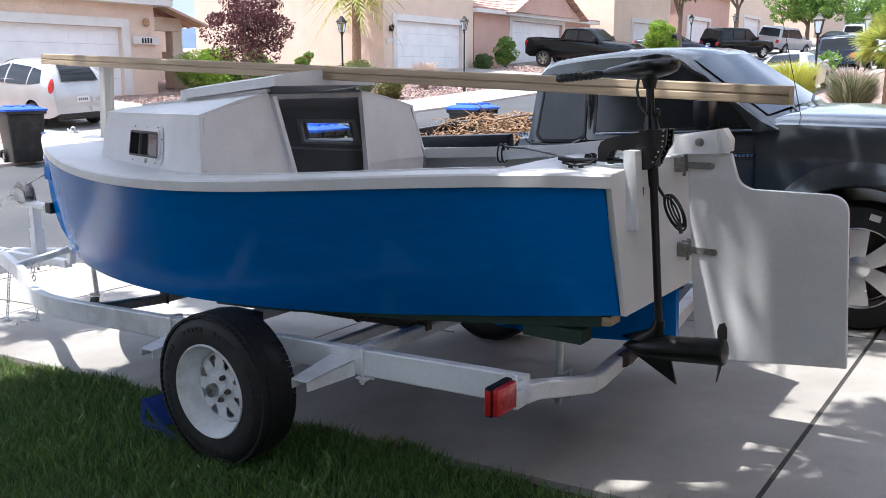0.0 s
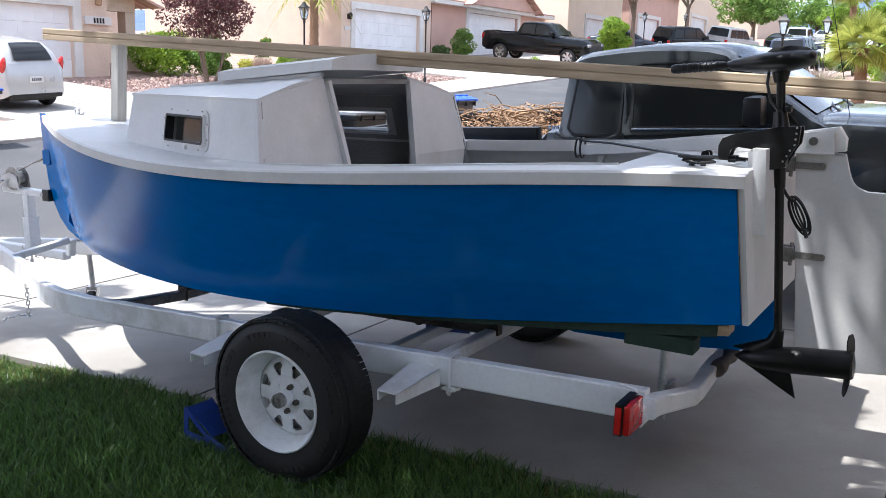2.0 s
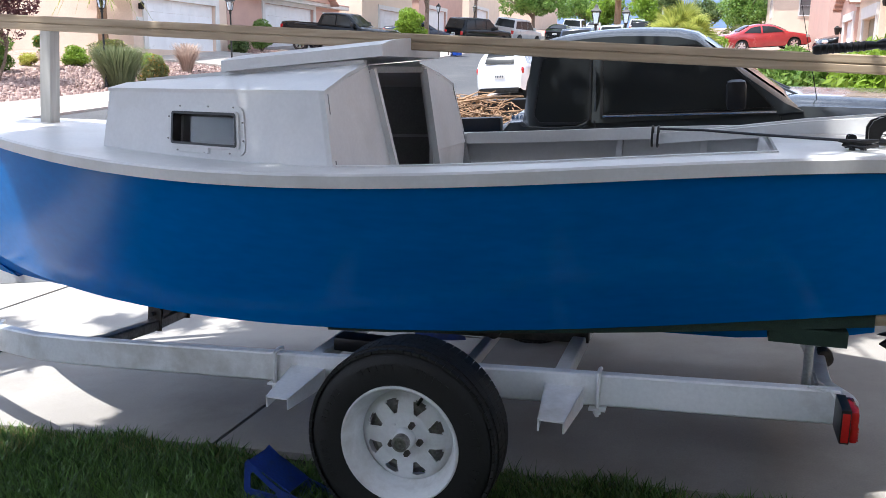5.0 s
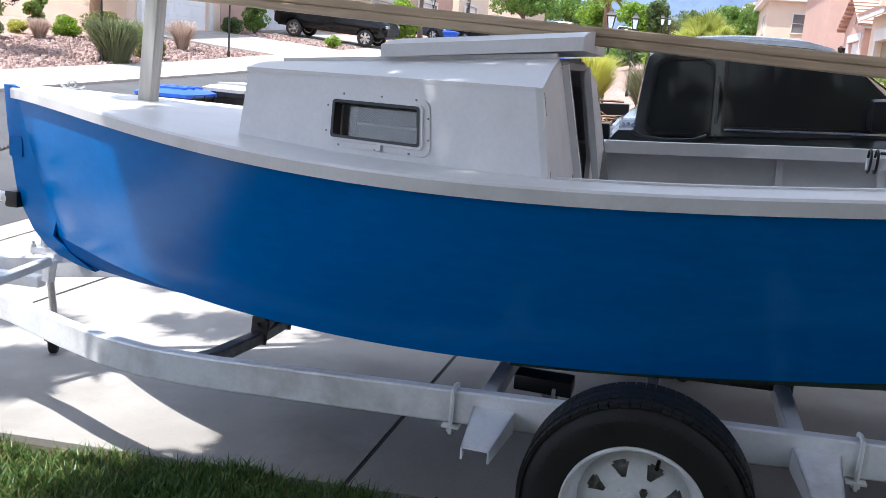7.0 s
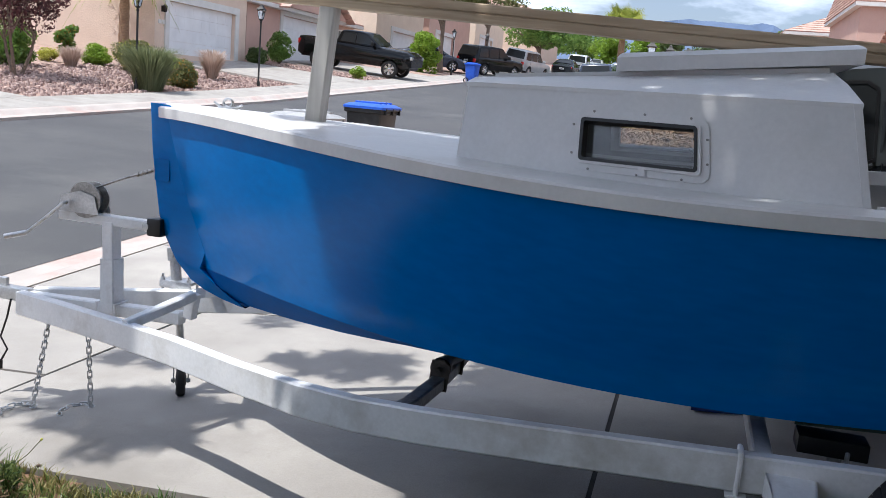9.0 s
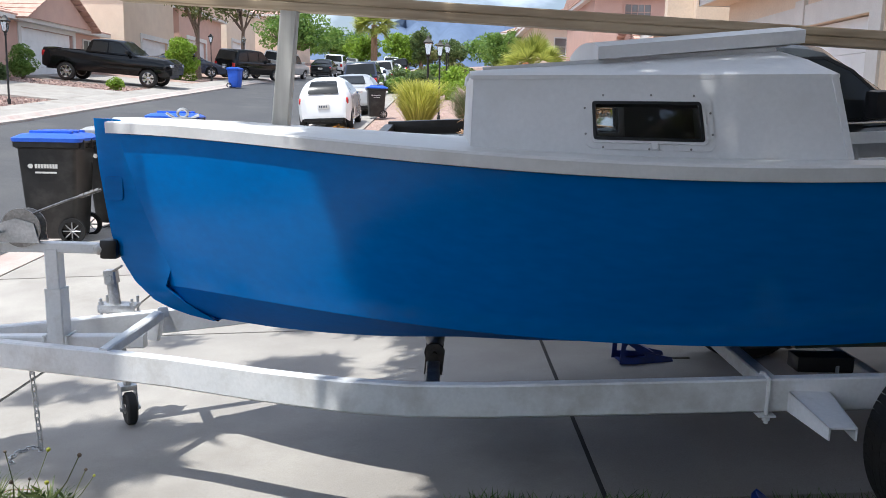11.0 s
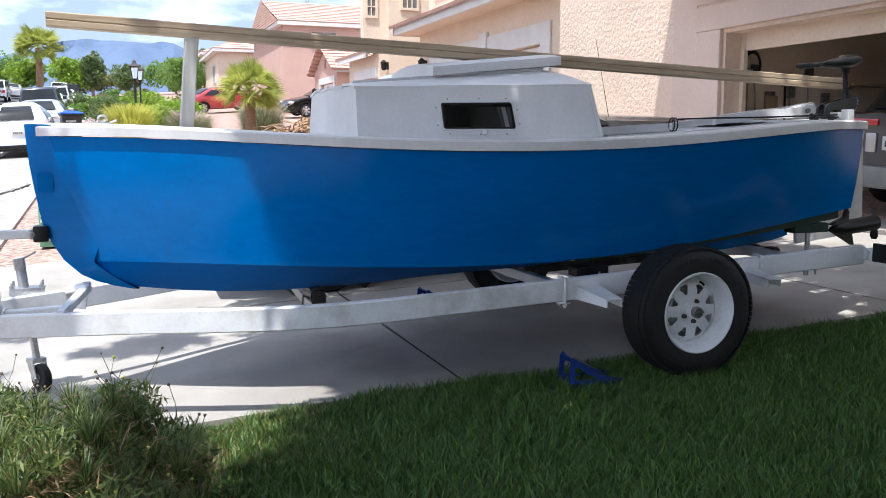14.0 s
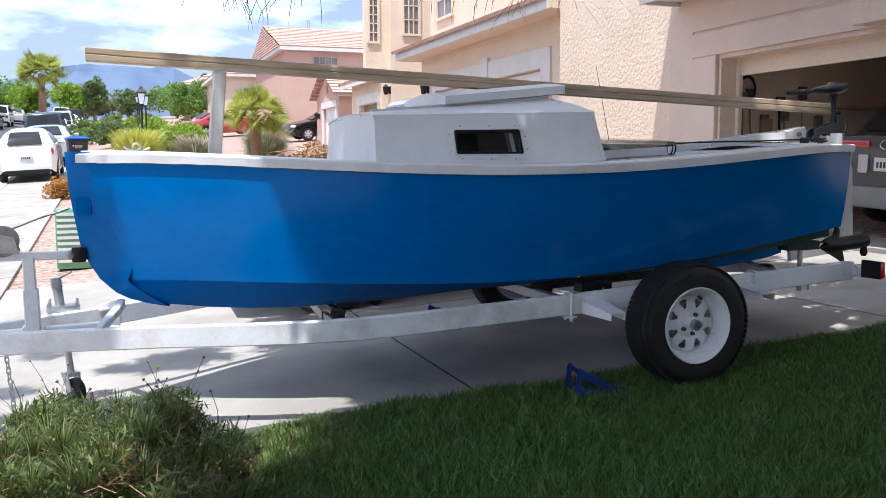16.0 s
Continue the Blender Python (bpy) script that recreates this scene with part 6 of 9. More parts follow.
def round_car(name, label, paint, top, W, wheels, r, floor, belt, windows, screen, back, tum=0.17, lamp_z=0.95, lamp_h=0.15):
    """A rounded car facing +x. top: its outline from tail to nose; screen and back: the stretches of that outline that are glass."""
    t = thing(name, (0, 0, 0), label, "car")
    xr, xf = top[0][0], top[-1][0]
    roof = max(z for x, z in top)

    def crest(x):
        # the outline, eased between its corners
        return (lerp_list(x - 0.09, top) + 2 * lerp_list(x, top) + lerp_list(x + 0.09, top)) / 4 if xr + 0.1 < x < xf - 0.1 else lerp_list(x, top)

    def half(x, z):
        e = max(0.0, (xr + 0.55 - x) / 0.55, (x - xf + 0.75) / 0.75)
        y = W * (1 - 0.2 * e * e) * (1 - 0.06 * ((z - 0.6) / 0.5) ** 2)
        if z > belt:
            y -= tum * ((z - belt) / (roof - belt)) ** 1.25
        return y
    rings = []
    for x in steps(xr, xf, 0.055):
        zt, zb = crest(x), floor
        for wx in wheels:
            d, ra = abs(x - wx), r * 1.14
            if d < ra:
                zb = max(zb, r + math.sqrt(ra * ra - d * d))
        e = max(0.0, (xr + 0.3 - x) / 0.3, (x - xf + 0.35) / 0.35)
        zb = min(zb + (0.1 * e * e if zb == floor else 0), zt - 0.08)
        left = []
        for k, s in ((0, 0.985), (0.12, 1), (0.3, 1), (0.48, 1), (0.64, 1), (0.78, 1), (0.88, 0.99), (0.95, 0.955), (0.985, 0.88), (1.0, 0.74)):
            z = zb + (zt - zb) * k
            left.append((half(x, z) * s, z))
        pts = [Vector((x, -y, z)) for y, z in left] + [Vector((x, -left[-1][0] * 0.5, zt + 0.012)), Vector((x, 0, zt + 0.018)), Vector((x, left[-1][0] * 0.5, zt + 0.012))] + [Vector((x, y, z)) for y, z in reversed(left)]
        rings.append(pts)
    bm = bmesh.new()
    skin(bm, rings, closed=False, caps=True)
    part("body", bm, paint, t)
    bm = bmesh.new()
    box(bm, xr + 0.15, xf - 0.2, -W + 0.28, W - 0.28, floor - 0.05, 0.6)
    part("underbody", bm, BLACKPL, t)
    for sgn in (-1, 1):
        for win in windows:
            bm = bmesh.new()
            rows = []
            n = 6
            for i in range(n + 1):
                k = i / n
                a, b = Vector(win[0]).lerp(Vector(win[1]), k), Vector(win[3]).lerp(Vector(win[2]), k)
                rows.append([Vector((p.x, sgn * (half(p.x, p.y) + 0.005), p.y)) for p in (a, a.lerp(b, 0.5), b)])
            skin(bm, rows, closed=False, caps=False)
            part("window", bm, DARKGLASS, t)
    for nm, (xa, xb) in (("windscreen", screen), ("rear_window", back)):
        bm = bmesh.new()
        rows = []
        for i in range(7):
            x = xa + (xb - xa) * i / 6
            z = crest(x)
            w = half(x, z) * 0.74 - 0.03
            shift = 0.03 if nm == "windscreen" else -0.03
            rows.append([Vector((x + shift, w * f, z + 0.032 - 0.006 * abs(f) ** 3)) for f in (-1, -0.66, -0.33, 0, 0.33, 0.66, 1)])
        skin(bm, rows, closed=False, caps=False)
        part(nm, bm, DARKGLASS, t)
    for wx in wheels:
        for sgn in (-1, 1):
            car_wheel(t, wx, sgn * (W - 0.12), r, 0.1, sgn)
    for sgn in (-1, 1):
        bm = bmesh.new()
        bmesh.ops.create_icosphere(bm, subdivisions=2, radius=1.0, matrix=Matrix.Translation((xr + 0.15, sgn * (half(xr + 0.15, lamp_z) - 0.03), lamp_z)) @ Matrix.Rotation(-0.4, 4, "Y") @ Matrix.Diagonal((0.1, 0.05, lamp_h, 1)))
        part("rear_lamp", bm, REDLENS, t)
        bm = bmesh.new()
        bmesh.ops.create_icosphere(bm, subdivisions=2, radius=1.0, matrix=Matrix.Translation((xf - 0.25, sgn * (half(xf - 0.25, 0.68) - 0.05), 0.68)) @ Matrix.Diagonal((0.17, 0.09, 0.09, 1)))
        part("headlamp", bm, CHROME, t)
        bm = bmesh.new()
        bmesh.ops.create_icosphere(bm, subdivisions=2, radius=1.0, matrix=Matrix.Translation((screen[1] - 0.3, sgn * (W + 0.06), belt + 0.08)) @ Matrix.Diagonal((0.07, 0.1, 0.07, 1)))
        part("mirror", bm, paint, t)
    bm = bmesh.new()
    box(bm, xr - 0.012, xr + 0.03, -0.17, 0.17, 0.62, 0.76, 0.004)
    pl = part("number_plate", bm, TRIM, t)
    for k in range(5):
        bm = bmesh.new()
        box(bm, xr - 0.015, xr - 0.011, -0.11 + k * 0.05, -0.08 + k * 0.05, 0.66, 0.72)
        part("plate_bar", bm, CARBLUE, pl)
    bm = bmesh.new()
    box(bm, xr - 0.01, xr + 0.12, -W + 0.22, W - 0.22, floor + 0.02, floor + 0.12, 0.02)
    part("bumper", bm, BLACKPL, t)
    return t


HATCHBACK = dict(top=((-2.06, 0.5), (-2.05, 0.85), (-2.0, 1.02), (-1.78, 1.36), (-1.55, 1.48), (-0.7, 1.54), (0.0, 1.51), (0.45, 1.37), (1.05, 1.03), (1.35, 0.95), (1.8, 0.84), (2.0, 0.68), (2.06, 0.45)), W=0.85, wheels=(-1.3, 1.3), r=0.31, floor=0.26, belt=0.96,
                 windows=(((-1.62, 1.06), (-1.12, 1.0), (-1.12, 1.38), (-1.5, 1.34)), ((-1.06, 1.0), (-0.2, 0.98), (-0.2, 1.42), (-1.06, 1.39)), ((-0.13, 0.98), (0.85, 0.98), (0.32, 1.32), (-0.13, 1.42))), screen=(0.12, 1.02), back=(-1.95, -1.62), lamp_z=0.95, lamp_h=0.26)
CITYCAR = dict(top=((-1.78, 0.42), (-1.77, 0.8), (-1.72, 0.98), (-1.5, 1.28), (-1.2, 1.43), (-0.5, 1.5), (0.1, 1.44), (0.45, 1.3), (0.9, 1.0), (1.15, 0.93), (1.55, 0.8), (1.72, 0.62), (1.78, 0.42)), W=0.81, wheels=(-1.15, 1.15), r=0.3, floor=0.24, belt=0.93,
               windows=(((-1.25, 1.04), (-0.85, 0.98), (-0.85, 1.33), (-1.05, 1.28)), ((-0.78, 0.98), (0.7, 0.96), (0.2, 1.28), (-0.78, 1.37))), screen=(0.15, 0.9), back=(-1.68, -1.3), tum=0.2, lamp_z=0.84, lamp_h=0.12)
SALOON = dict(top=((-2.32, 0.45), (-2.31, 0.8), (-2.2, 0.95), (-1.75, 1.0), (-1.5, 1.08), (-0.9, 1.36), (-0.4, 1.43), (0.15, 1.41), (0.5, 1.28), (1.1, 0.97), (1.4, 0.92), (2.0, 0.8), (2.25, 0.66), (2.32, 0.42)), W=0.9, wheels=(-1.38, 1.38), r=0.32, floor=0.25, belt=0.93,
              windows=(((-1.3, 1.0), (-0.36, 0.96), (-0.36, 1.33), (-0.85, 1.27)), ((-0.28, 0.96), (0.9, 0.96), (0.35, 1.26), (-0.28, 1.33))), screen=(0.2, 1.08), back=(-1.48, -0.85), lamp_z=0.8, lamp_h=0.09)


# the truck beside the boat: extended cab, bed full of dry branches
TX, TY = 0.43, 3.06
RAILZ = 1.29
truck = car("pickup_truck", "glossy charcoal extended-cab pickup truck parked on the drive", "truck", CARGREY, -2.62, 2.5, 0.925, (-1.6, 1.6), 0.405, 0.5,
            ((-2.62, 1.17), (-0.84, 1.19), (-0.79, 1.245), (0.2, 1.27), (1.0, 1.29), (1.12, 1.3), (1.3, 1.29), (1.9, 1.25), (2.3, 1.17), (2.5, 1.0)),
            (-0.70, -0.63, 0.44, 1.12), 1.83,
            (((-0.61, 1.29), (-0.57, 1.245), (-0.29, 1.24), (-0.235, 1.27), (-0.235, 1.66), (-0.29, 1.7), (-0.5, 1.69), (-0.56, 1.66)), ((-0.14, 1.29), (0.93, 1.305), (0.8, 1.45), (0.62, 1.62), (0.46, 1.7), (-0.1, 1.71), (-0.14, 1.69))),
            bed=(-2.5, -0.86, 0.75), tumble=0.15, arch=1.3)
for sgn in (-1, 1):
    for x in (-0.19, 0.985):
        bm = bmesh.new()
        box(bm, x - 0.004, x + 0.004, sgn * 0.922 - 0.01, sgn * 0.922 + 0.006, 0.58, 1.25)
        part("door_seam", bm, BLACKPL, truck)
    bm = bmesh.new()
    box(bm, -0.2, -0.185, sgn * 0.83 - 0.03, sgn * 0.83 + 0.03, 1.25, 1.6)
    part("pillar_trim", bm, CARGREY, truck)
    for wx in (-1.6, 1.6):
        bm = bmesh.new()
        rr = []
        for i in range(25):
            a_ = math.pi * (-0.02 + 1.04 * i / 24)
            c, o = Vector((wx, 0, 0.405)), Vector((math.cos(a_), 0, math.sin(a_)))
            prof = ((0.5, 0.86), (0.512, 0.955), (0.535, 0.985), (0.57, 0.975), (0.62, 0.945), (0.665, 0.915))
            rr.append([c + o * r_ + Vector((0, sgn * y_, 0)) for r_, y_ in prof])
        skin(bm, rr, closed=False, caps=False)
        part("wheel_arch", bm, CARGREY, truck)
        bm = bmesh.new()
        lathe(bm, (wx, sgn * 0.62, 0.405), (0, sgn, 0), ((0, 0.5), (0.26, 0.51)), 28, caps=False)
        part("wheel_well", bm, BLACKPL, truck)
    bm = bmesh.new()
    box(bm, -0.14, 0.96, sgn * 0.885 - 0.004, sgn * 0.885 + 0.008, 1.268, 1.282, 0.002)
    part("belt_moulding", bm, CHROME, truck)
    bm = bmesh.new()
    pipe(bm, [(-0.7, sgn * 0.905, 1.25), (-0.64, sgn * 0.91, 1.215), (-0.5, sgn * 0.912, 1.2), (-0.32, sgn * 0.91, 1.205), (-0.24, sgn * 0.905, 1.235)], 0.012, 8)
    part("window_sill", bm, CARGREY, truck)
    bm = bmesh.new()
    box(bm, 0.0, 0.17, min(sgn * 0.925, sgn * 0.955), max(sgn * 0.925, sgn * 0.955), 1.12, 1.155, 0.012)
    part("door_handle", bm, CARGREY, truck)
    for k in range(3):
        bm = bmesh.new()
        box(bm, -0.765 + k * 0.03, -0.745 + k * 0.03, sgn * 0.89 - 0.004, sgn * 0.89 + 0.008, 1.275, 1.3)
        part("badge_bar", bm, CHROME, truck)
    bm = bmesh.new()
    box(bm, 0.82, 1.0, sgn * 0.922 - 0.002, sgn * 0.922 + 0.006, 1.1, 1.135)
    part("badge_plate", bm, BLACKPL, truck)
    for k in range(6):
        bm = bmesh.new()
        box(bm, 0.835 + k * 0.026, 0.852 + k * 0.026, sgn * 0.93 - 0.004, sgn * 0.93 + 0.004, 1.108, 1.126)
        part("badge_bar", bm, CHROME, truck)
bm = bmesh.new()
rod(bm, (1.22, -0.68, 1.3), (1.08, -0.68, 2.05), 0.003, 0.002, 6)
part("aerial", bm, BLACKPL, truck)
for y in (-0.35, 0.25):
    bm = bmesh.new()
    pipe(bm, [(1.12, y, 1.34), (1.05, y + 0.15, 1.37), (0.98, y + 0.5, 1.4)], 0.009, 6)
    part("wiper", bm, BLACKPL, truck)
WHITELET = surface("white_rubber_lettering", (0.5, 0.49, 0.46), (0.62, 0.6, 0.57), 8, 0.8)
for wx in (-1.6, 1.6):
    for k in range(18):
        if k % 9 > 5:
            continue
        bm = bmesh.new()
        m = Matrix.Translation((wx, -0.795, 0.405)) @ Matrix.Rotation(2 * math.pi * k / 18 + 0.3, 4, "Y")
        box(bm, -0.032, 0.032, -0.118, -0.108, 0.315, 0.355, 0.004, m)
        part("tyre_mark", bm, WHITELET, truck)
# black rail caps round the load bed
for sgn in (-1, 1):
    bm = bmesh.new()
    box(bm, -2.6, -0.84, sgn * 0.88 - 0.045, sgn * 0.88 + 0.045, 1.15, RAILZ, 0.012)
    part("bed_rail", bm, BLACKPL, truck, "black plastic bed rail cap")
bm = bmesh.new()
box(bm, -2.63, -2.55, -0.83, 0.83, 1.12, RAILZ - 0.02, 0.012)
part("tailgate_cap", bm, BLACKPL, truck, "black plastic tailgate cap")
settle(truck, TX, TY, 0)
# the branches in the bed
rng = np.random.default_rng(5)
bm = bmesh.new()
for i in range(300):
    x, y = rng.uniform(-1.6, -0.55), rng.uniform(2.35, 3.75)
    h = 1.05 + 0.22 * math.sin(math.pi * (x + 1.75) / 1.3) * (0.6 + 0.4 * math.sin(math.pi * (y - 2.3) / 1.5))
    z = rng.uniform(0.98, h + 0.14)
    a, l = rng.uniform(0, 6.28), rng.uniform(0.12, 0.42)
    up = rng.uniform(-0.25, 0.4)
    p = Vector((x, y, z))
    d = Vector((math.cos(a), math.sin(a), up)) * l
    if p.x + d.x > -0.45 or p.x + d.x < -1.7 or not 2.25 < p.y + d.y < 3.85:
        continue
    b = Vector((rng.uniform(-1, 1), rng.uniform(-1, 1), rng.uniform(-0.5, 1))) * l * 0.2
    pipe(bm, [p, p + d * 0.5 + b, p + d], [0.006, 0.005, 0.002], 4)
for q in (((-1.4, 3.1, 1.15), (-1.0, 2.7, 1.34), (-0.6, 2.6, 1.4), (-0.45, 2.7, 1.4)), ((-1.1, 2.9, 1.15), (-1.2, 2.7, 1.4))):
    pipe(bm, q, 0.008, 5)
branches = solid("cut_branches", bm, TWIG, "heap of dry cut branches in the truck bed", "branches", kind="stuff")
leaf_v, leaf_f = [], []
for i in range(3600):
    x, y = rng.uniform(-1.65, -0.5), rng.uniform(2.3, 3.8)
    z = rng.uniform(0.98, 1.14 + 0.24 * math.sin(math.pi * (x + 1.75) / 1.3))
    a, e, s = rng.uniform(0, 6.28), rng.uniform(-1, 1), rng.uniform(0.007, 0.019)
    u = np.array((math.cos(a), math.sin(a), e)) * s
    v = np.array((-math.sin(a), math.cos(a), rng.uniform(-1, 1))) * s * 0.5
    p = np.array((x, y, z))
    k = len(leaf_v)
    leaf_v += [tuple(p - u), tuple(p + v), tuple(p + u), tuple(p - v)]
    leaf_f.append((k, k + 1, k + 2, k + 3))
tagged(quads("dry_leaves", leaf_v, leaf_f, TWIG), "brown dry leaves among the cut branches", "leaves", kind="stuff")

# parked cars
SUV = dict(xr=-2.3, xf=2.3, W=0.92, wheels=(-1.4, 1.4), r=0.36, floor=0.38, top=((-2.3, 1.08), (-2.2, 1.1), (0.9, 1.1), (1.1, 1.08), (2.1, 0.98), (2.3, 0.8)), house=(-2.26, -2.0, 0.2, 1.0), roof_z=1.8,
           windows=(((-2.0, 1.15), (-1.2, 1.14), (-1.2, 1.65), (-1.85, 1.63)), ((-1.1, 1.14), (-0.25, 1.13), (-0.25, 1.67), (-1.1, 1.66)), ((-0.15, 1.13), (0.75, 1.13), (0.25, 1.62), (-0.15, 1.67))))
CREW = dict(xr=-2.95, xf=2.9, W=1.0, wheels=(-1.85, 1.85), r=0.41, floor=0.52, top=((-2.95, 1.35), (-1.0, 1.38), (-0.95, 1.38), (1.1, 1.36), (1.3, 1.33), (2.6, 1.26), (2.9, 1.1)), house=(-0.98, -0.75, 0.55, 1.35), roof_z=1.95,
            windows=(((-0.72, 1.42), (-0.02, 1.41), (-0.02, 1.84), (-0.62, 1.82)), ((0.07, 1.41), (1.05, 1.4), (0.55, 1.82), (0.07, 1.84))), bed=(-2.8, -1.02, 0.9))
settle(round_car("hatchback_car", "silver-white small hatchback parked on the opposite drive", CARSILVER, **HATCHBACK), -18.0, 8.6, 180)
settle(round_car("small_car", "small white rounded hatchback parked at the kerb", CARWHITE, **CITYCAR), -5.25, 23.9, 90)
settle(round_car("sedan_car", "silver-blue sedan parked at the kerb behind the white car", CARSILVER, **SALOON), -5.15, 30.2, 90)
settle(car("crew_pickup", "black crew-cab pickup truck parked nose to the street", "truck", CARBLACK, **CREW), -17.0, 37.3, 0)
settle(car("jeep", "black boxy off-road wagon parked across the street", "car", CARBLACK, **SUV), -14.2, 53.0, 60)
settle(car("station_wagon", "grey station wagon parked across the street", "car", CARSILVER, **SUV), -13.4, 61.0, 75)
settle(round_car("dark_sedan", "dark green sedan on the opposite drive", CARBLUE, **SALOON), -17.5, 50.5, 20)
settle(round_car("red_car", "red car parked on a neighbouring drive", CARRED, **SALOON), 3.2, 48.0, 15)
settle(round_car("black_sedan", "black sedan on the neighbouring drive", CARBLACK, **SALOON), 7.2, 38.0, 185)
WAGON = dict(SUV, house=(-1.98, -1.35, 0.2, 1.0), windows=(((-1.72, 1.15), (-1.2, 1.14), (-1.2, 1.65), (-1.38, 1.63)),) + SUV["windows"][1:])
gw = car("garage_wagon", "dark grey station wagon parked inside the open garage", "car", CARGREY, lamps=False, **WAGON)
for sgn in (-1, 1):
    bm = bmesh.new()
    box(bm, -2.325, -2.2, min(sgn * 0.24, sgn * 0.84), max(sgn * 0.24, sgn * 0.84), 0.985, 1.065, 0.02)
    part("rear_lamp", bm, REDLENS, gw, "red tail lamp")
    bm = bmesh.new()
    box(bm, -2.32, -2.29, min(sgn * 0.25, sgn * 0.4), max(sgn * 0.25, sgn * 0.4), 0.68, 0.9, 0.01)
    part("tailgate_recess", bm, CARSILVER, gw)
bm = bmesh.new()
box(bm, -2.4, -2.1, -0.9, 0.9, 0.27, 0.53, 0.05)
part("bumper", bm, SMOOTHGREY, gw, "pale grey rear bumper")
bm = bmesh.new()
pipe(bm, [(-2.325, 0.075 * math.cos(a), 1.02 + 0.05 * math.sin(a)) for a in [2 * math.pi * i / 20 for i in range(21)]], 0.009, 6)
part("emblem", bm, CHROME, gw)
settle(gw, 7.75, 2.6, 0)
for i, (x, y, a, p, k) in enumerate(((-6.0, 44, 90, CARBLUE, SUV), (-6.1, 52, 88, CARWHITE, None), (-6.2, 61, 90, CARSILVER, SUV), (-11.8, 70, 90, CARBLACK, None), (-11.9, 79, 90, CARWHITE, SUV), (-6.1, 72, 90, CARWHITE, None), (-11.6, 90, 90, CARSILVER, None), (-6.2, 84, 90, CARBLACK, SUV), (-8, 100, 90, CARWHITE, SUV))):
    lab = ("dark blue", "white", "silver", "black", "white", "white", "silver", "black", "white")[i] + " car parked far along the street"
    settle(car("parked_car", lab, "car", p, **SUV) if k else round_car("parked_car", lab, p, **SALOON), x, y, a)

# wheeled bins
def bin_(x, y, rz, lid, label, h=1.0, shell=BINBLACK):
    t = thing("wheeled_bin", (0, 0, 0), label, "bin", group="wheeled bins along the street")
    bm = bmesh.new()
    rr = []
    for k, (z, a, b) in enumerate(((0.05, 0.23, 0.25), (0.1, 0.25, 0.27), (0.55 * h, 0.28, 0.31), (0.93 * h, 0.305, 0.34), (0.95 * h, 0.34, 0.375), (1.0 * h, 0.34, 0.375))):
        rr.append([Vector((u, v, z)) for u, v in rounded(-a, a, -b, b, 0.05, 3)])
    skin(bm, rr)
    part("body", bm, shell, t)
    bm = bmesh.new()
    rr = []
    for z, a in ((1.0 * h, 0.36), (1.035 * h, 0.36), (1.07 * h, 0.29), (1.085 * h, 0.2)):
        rr.append([Vector((u + 0.01, v, z)) for u, v in rounded(-a, a, -a * 1.1, a * 1.1, 0.06, 3)])
    skin(bm, rr)
    lid_ = part("lid", bm, lid, t)
    for v in (-0.2, 0.0, 0.2):
        bm = bmesh.new()
        box(bm, -0.2, 0.24, v - 0.035, v + 0.035, 1.07 * h, 1.105 * h, 0.012)
        part("lid_rib", bm, lid, lid_)
    bm = bmesh.new()
    rod(bm, (0.36, -0.27, 1.0 * h), (0.36, 0.27, 1.0 * h), 0.016)
    for v in (-0.27, 0, 0.27):
        box(bm, 0.3, 0.38, v - 0.012, v + 0.012, 0.93 * h, 1.02 * h)
    part("handle", bm, BINBLACK, t)
    for sgn in (-1, 1):
        bm = bmesh.new()
        lathe(bm, (0.22, sgn * 0.27, 0.14), (0, sgn, 0), [(0, 0.1), (0, 0.14), (0.05, 0.14), (0.05, 0.1)], 24, caps=False)
        wh = part("wheel", bm, RUBBER, t)
        bm = bmesh.new()
        for i in range(8):
            a = math.pi * i / 4
            rod(bm, (0.22, sgn * 0.295, 0.14), (0.22 + 0.11 * math.cos(a), sgn * 0.295, 0.14 + 0.11 * math.sin(a)), 0.008, n=5)
        part("spokes", bm, GALV, wh)
    for k in range(8):
        bm = bmesh.new()
        box(bm, -0.12 + k * 0.03, -0.098 + k * 0.03, -0.342, -0.334, 0.745 * h, 0.785 * h)
        part("mark_bar", bm, TRIM, t)
    bm = bmesh.new()
    box(bm, -0.12, 0.1, -0.337, -0.330, 0.695 * h, 0.712 * h)
    part("mark_line", bm, TRIM, t)
    bm = bmesh.new()
    lathe(bm, (-0.165, -0.333, 0.765 * h), (0, -1, 0), [(0, 0.028), (0.008, 0.028)], 6)
    part("mark_badge", bm, TRIM, t)
    t.matrix_basis = Matrix.Translation((x, y, ground_z(x, y))) @ Matrix.Rotation(radians(rz), 4, "Z")
    return t


bin_(-6.0, 5.86, 5, BINBLUE, "dark wheeled bin with a blue lid at the near kerb", 1.1)
bin_(-5.6, 6.75, -8, ALUSCREEN, "dark wheeled bin with a grey lid beside the blue one", 1.1)
bin_(-5.95, 10.0, -4, BINBLUE, "dark bin with blue lid standing apart in the gutter", 1.1)
bin_(-13.15, 5.45, 170, BINBLUE, "dark wheeled bin with a blue lid at the far kerb")
bin_(-4.1, 26.6, 10, BINBLUE, "dark bin with blue lid beside the white car")
bin_(-12.9, 43.5, 170, BINBLUE, "blue recycling bin across the street", 1.0, BINBLUE)

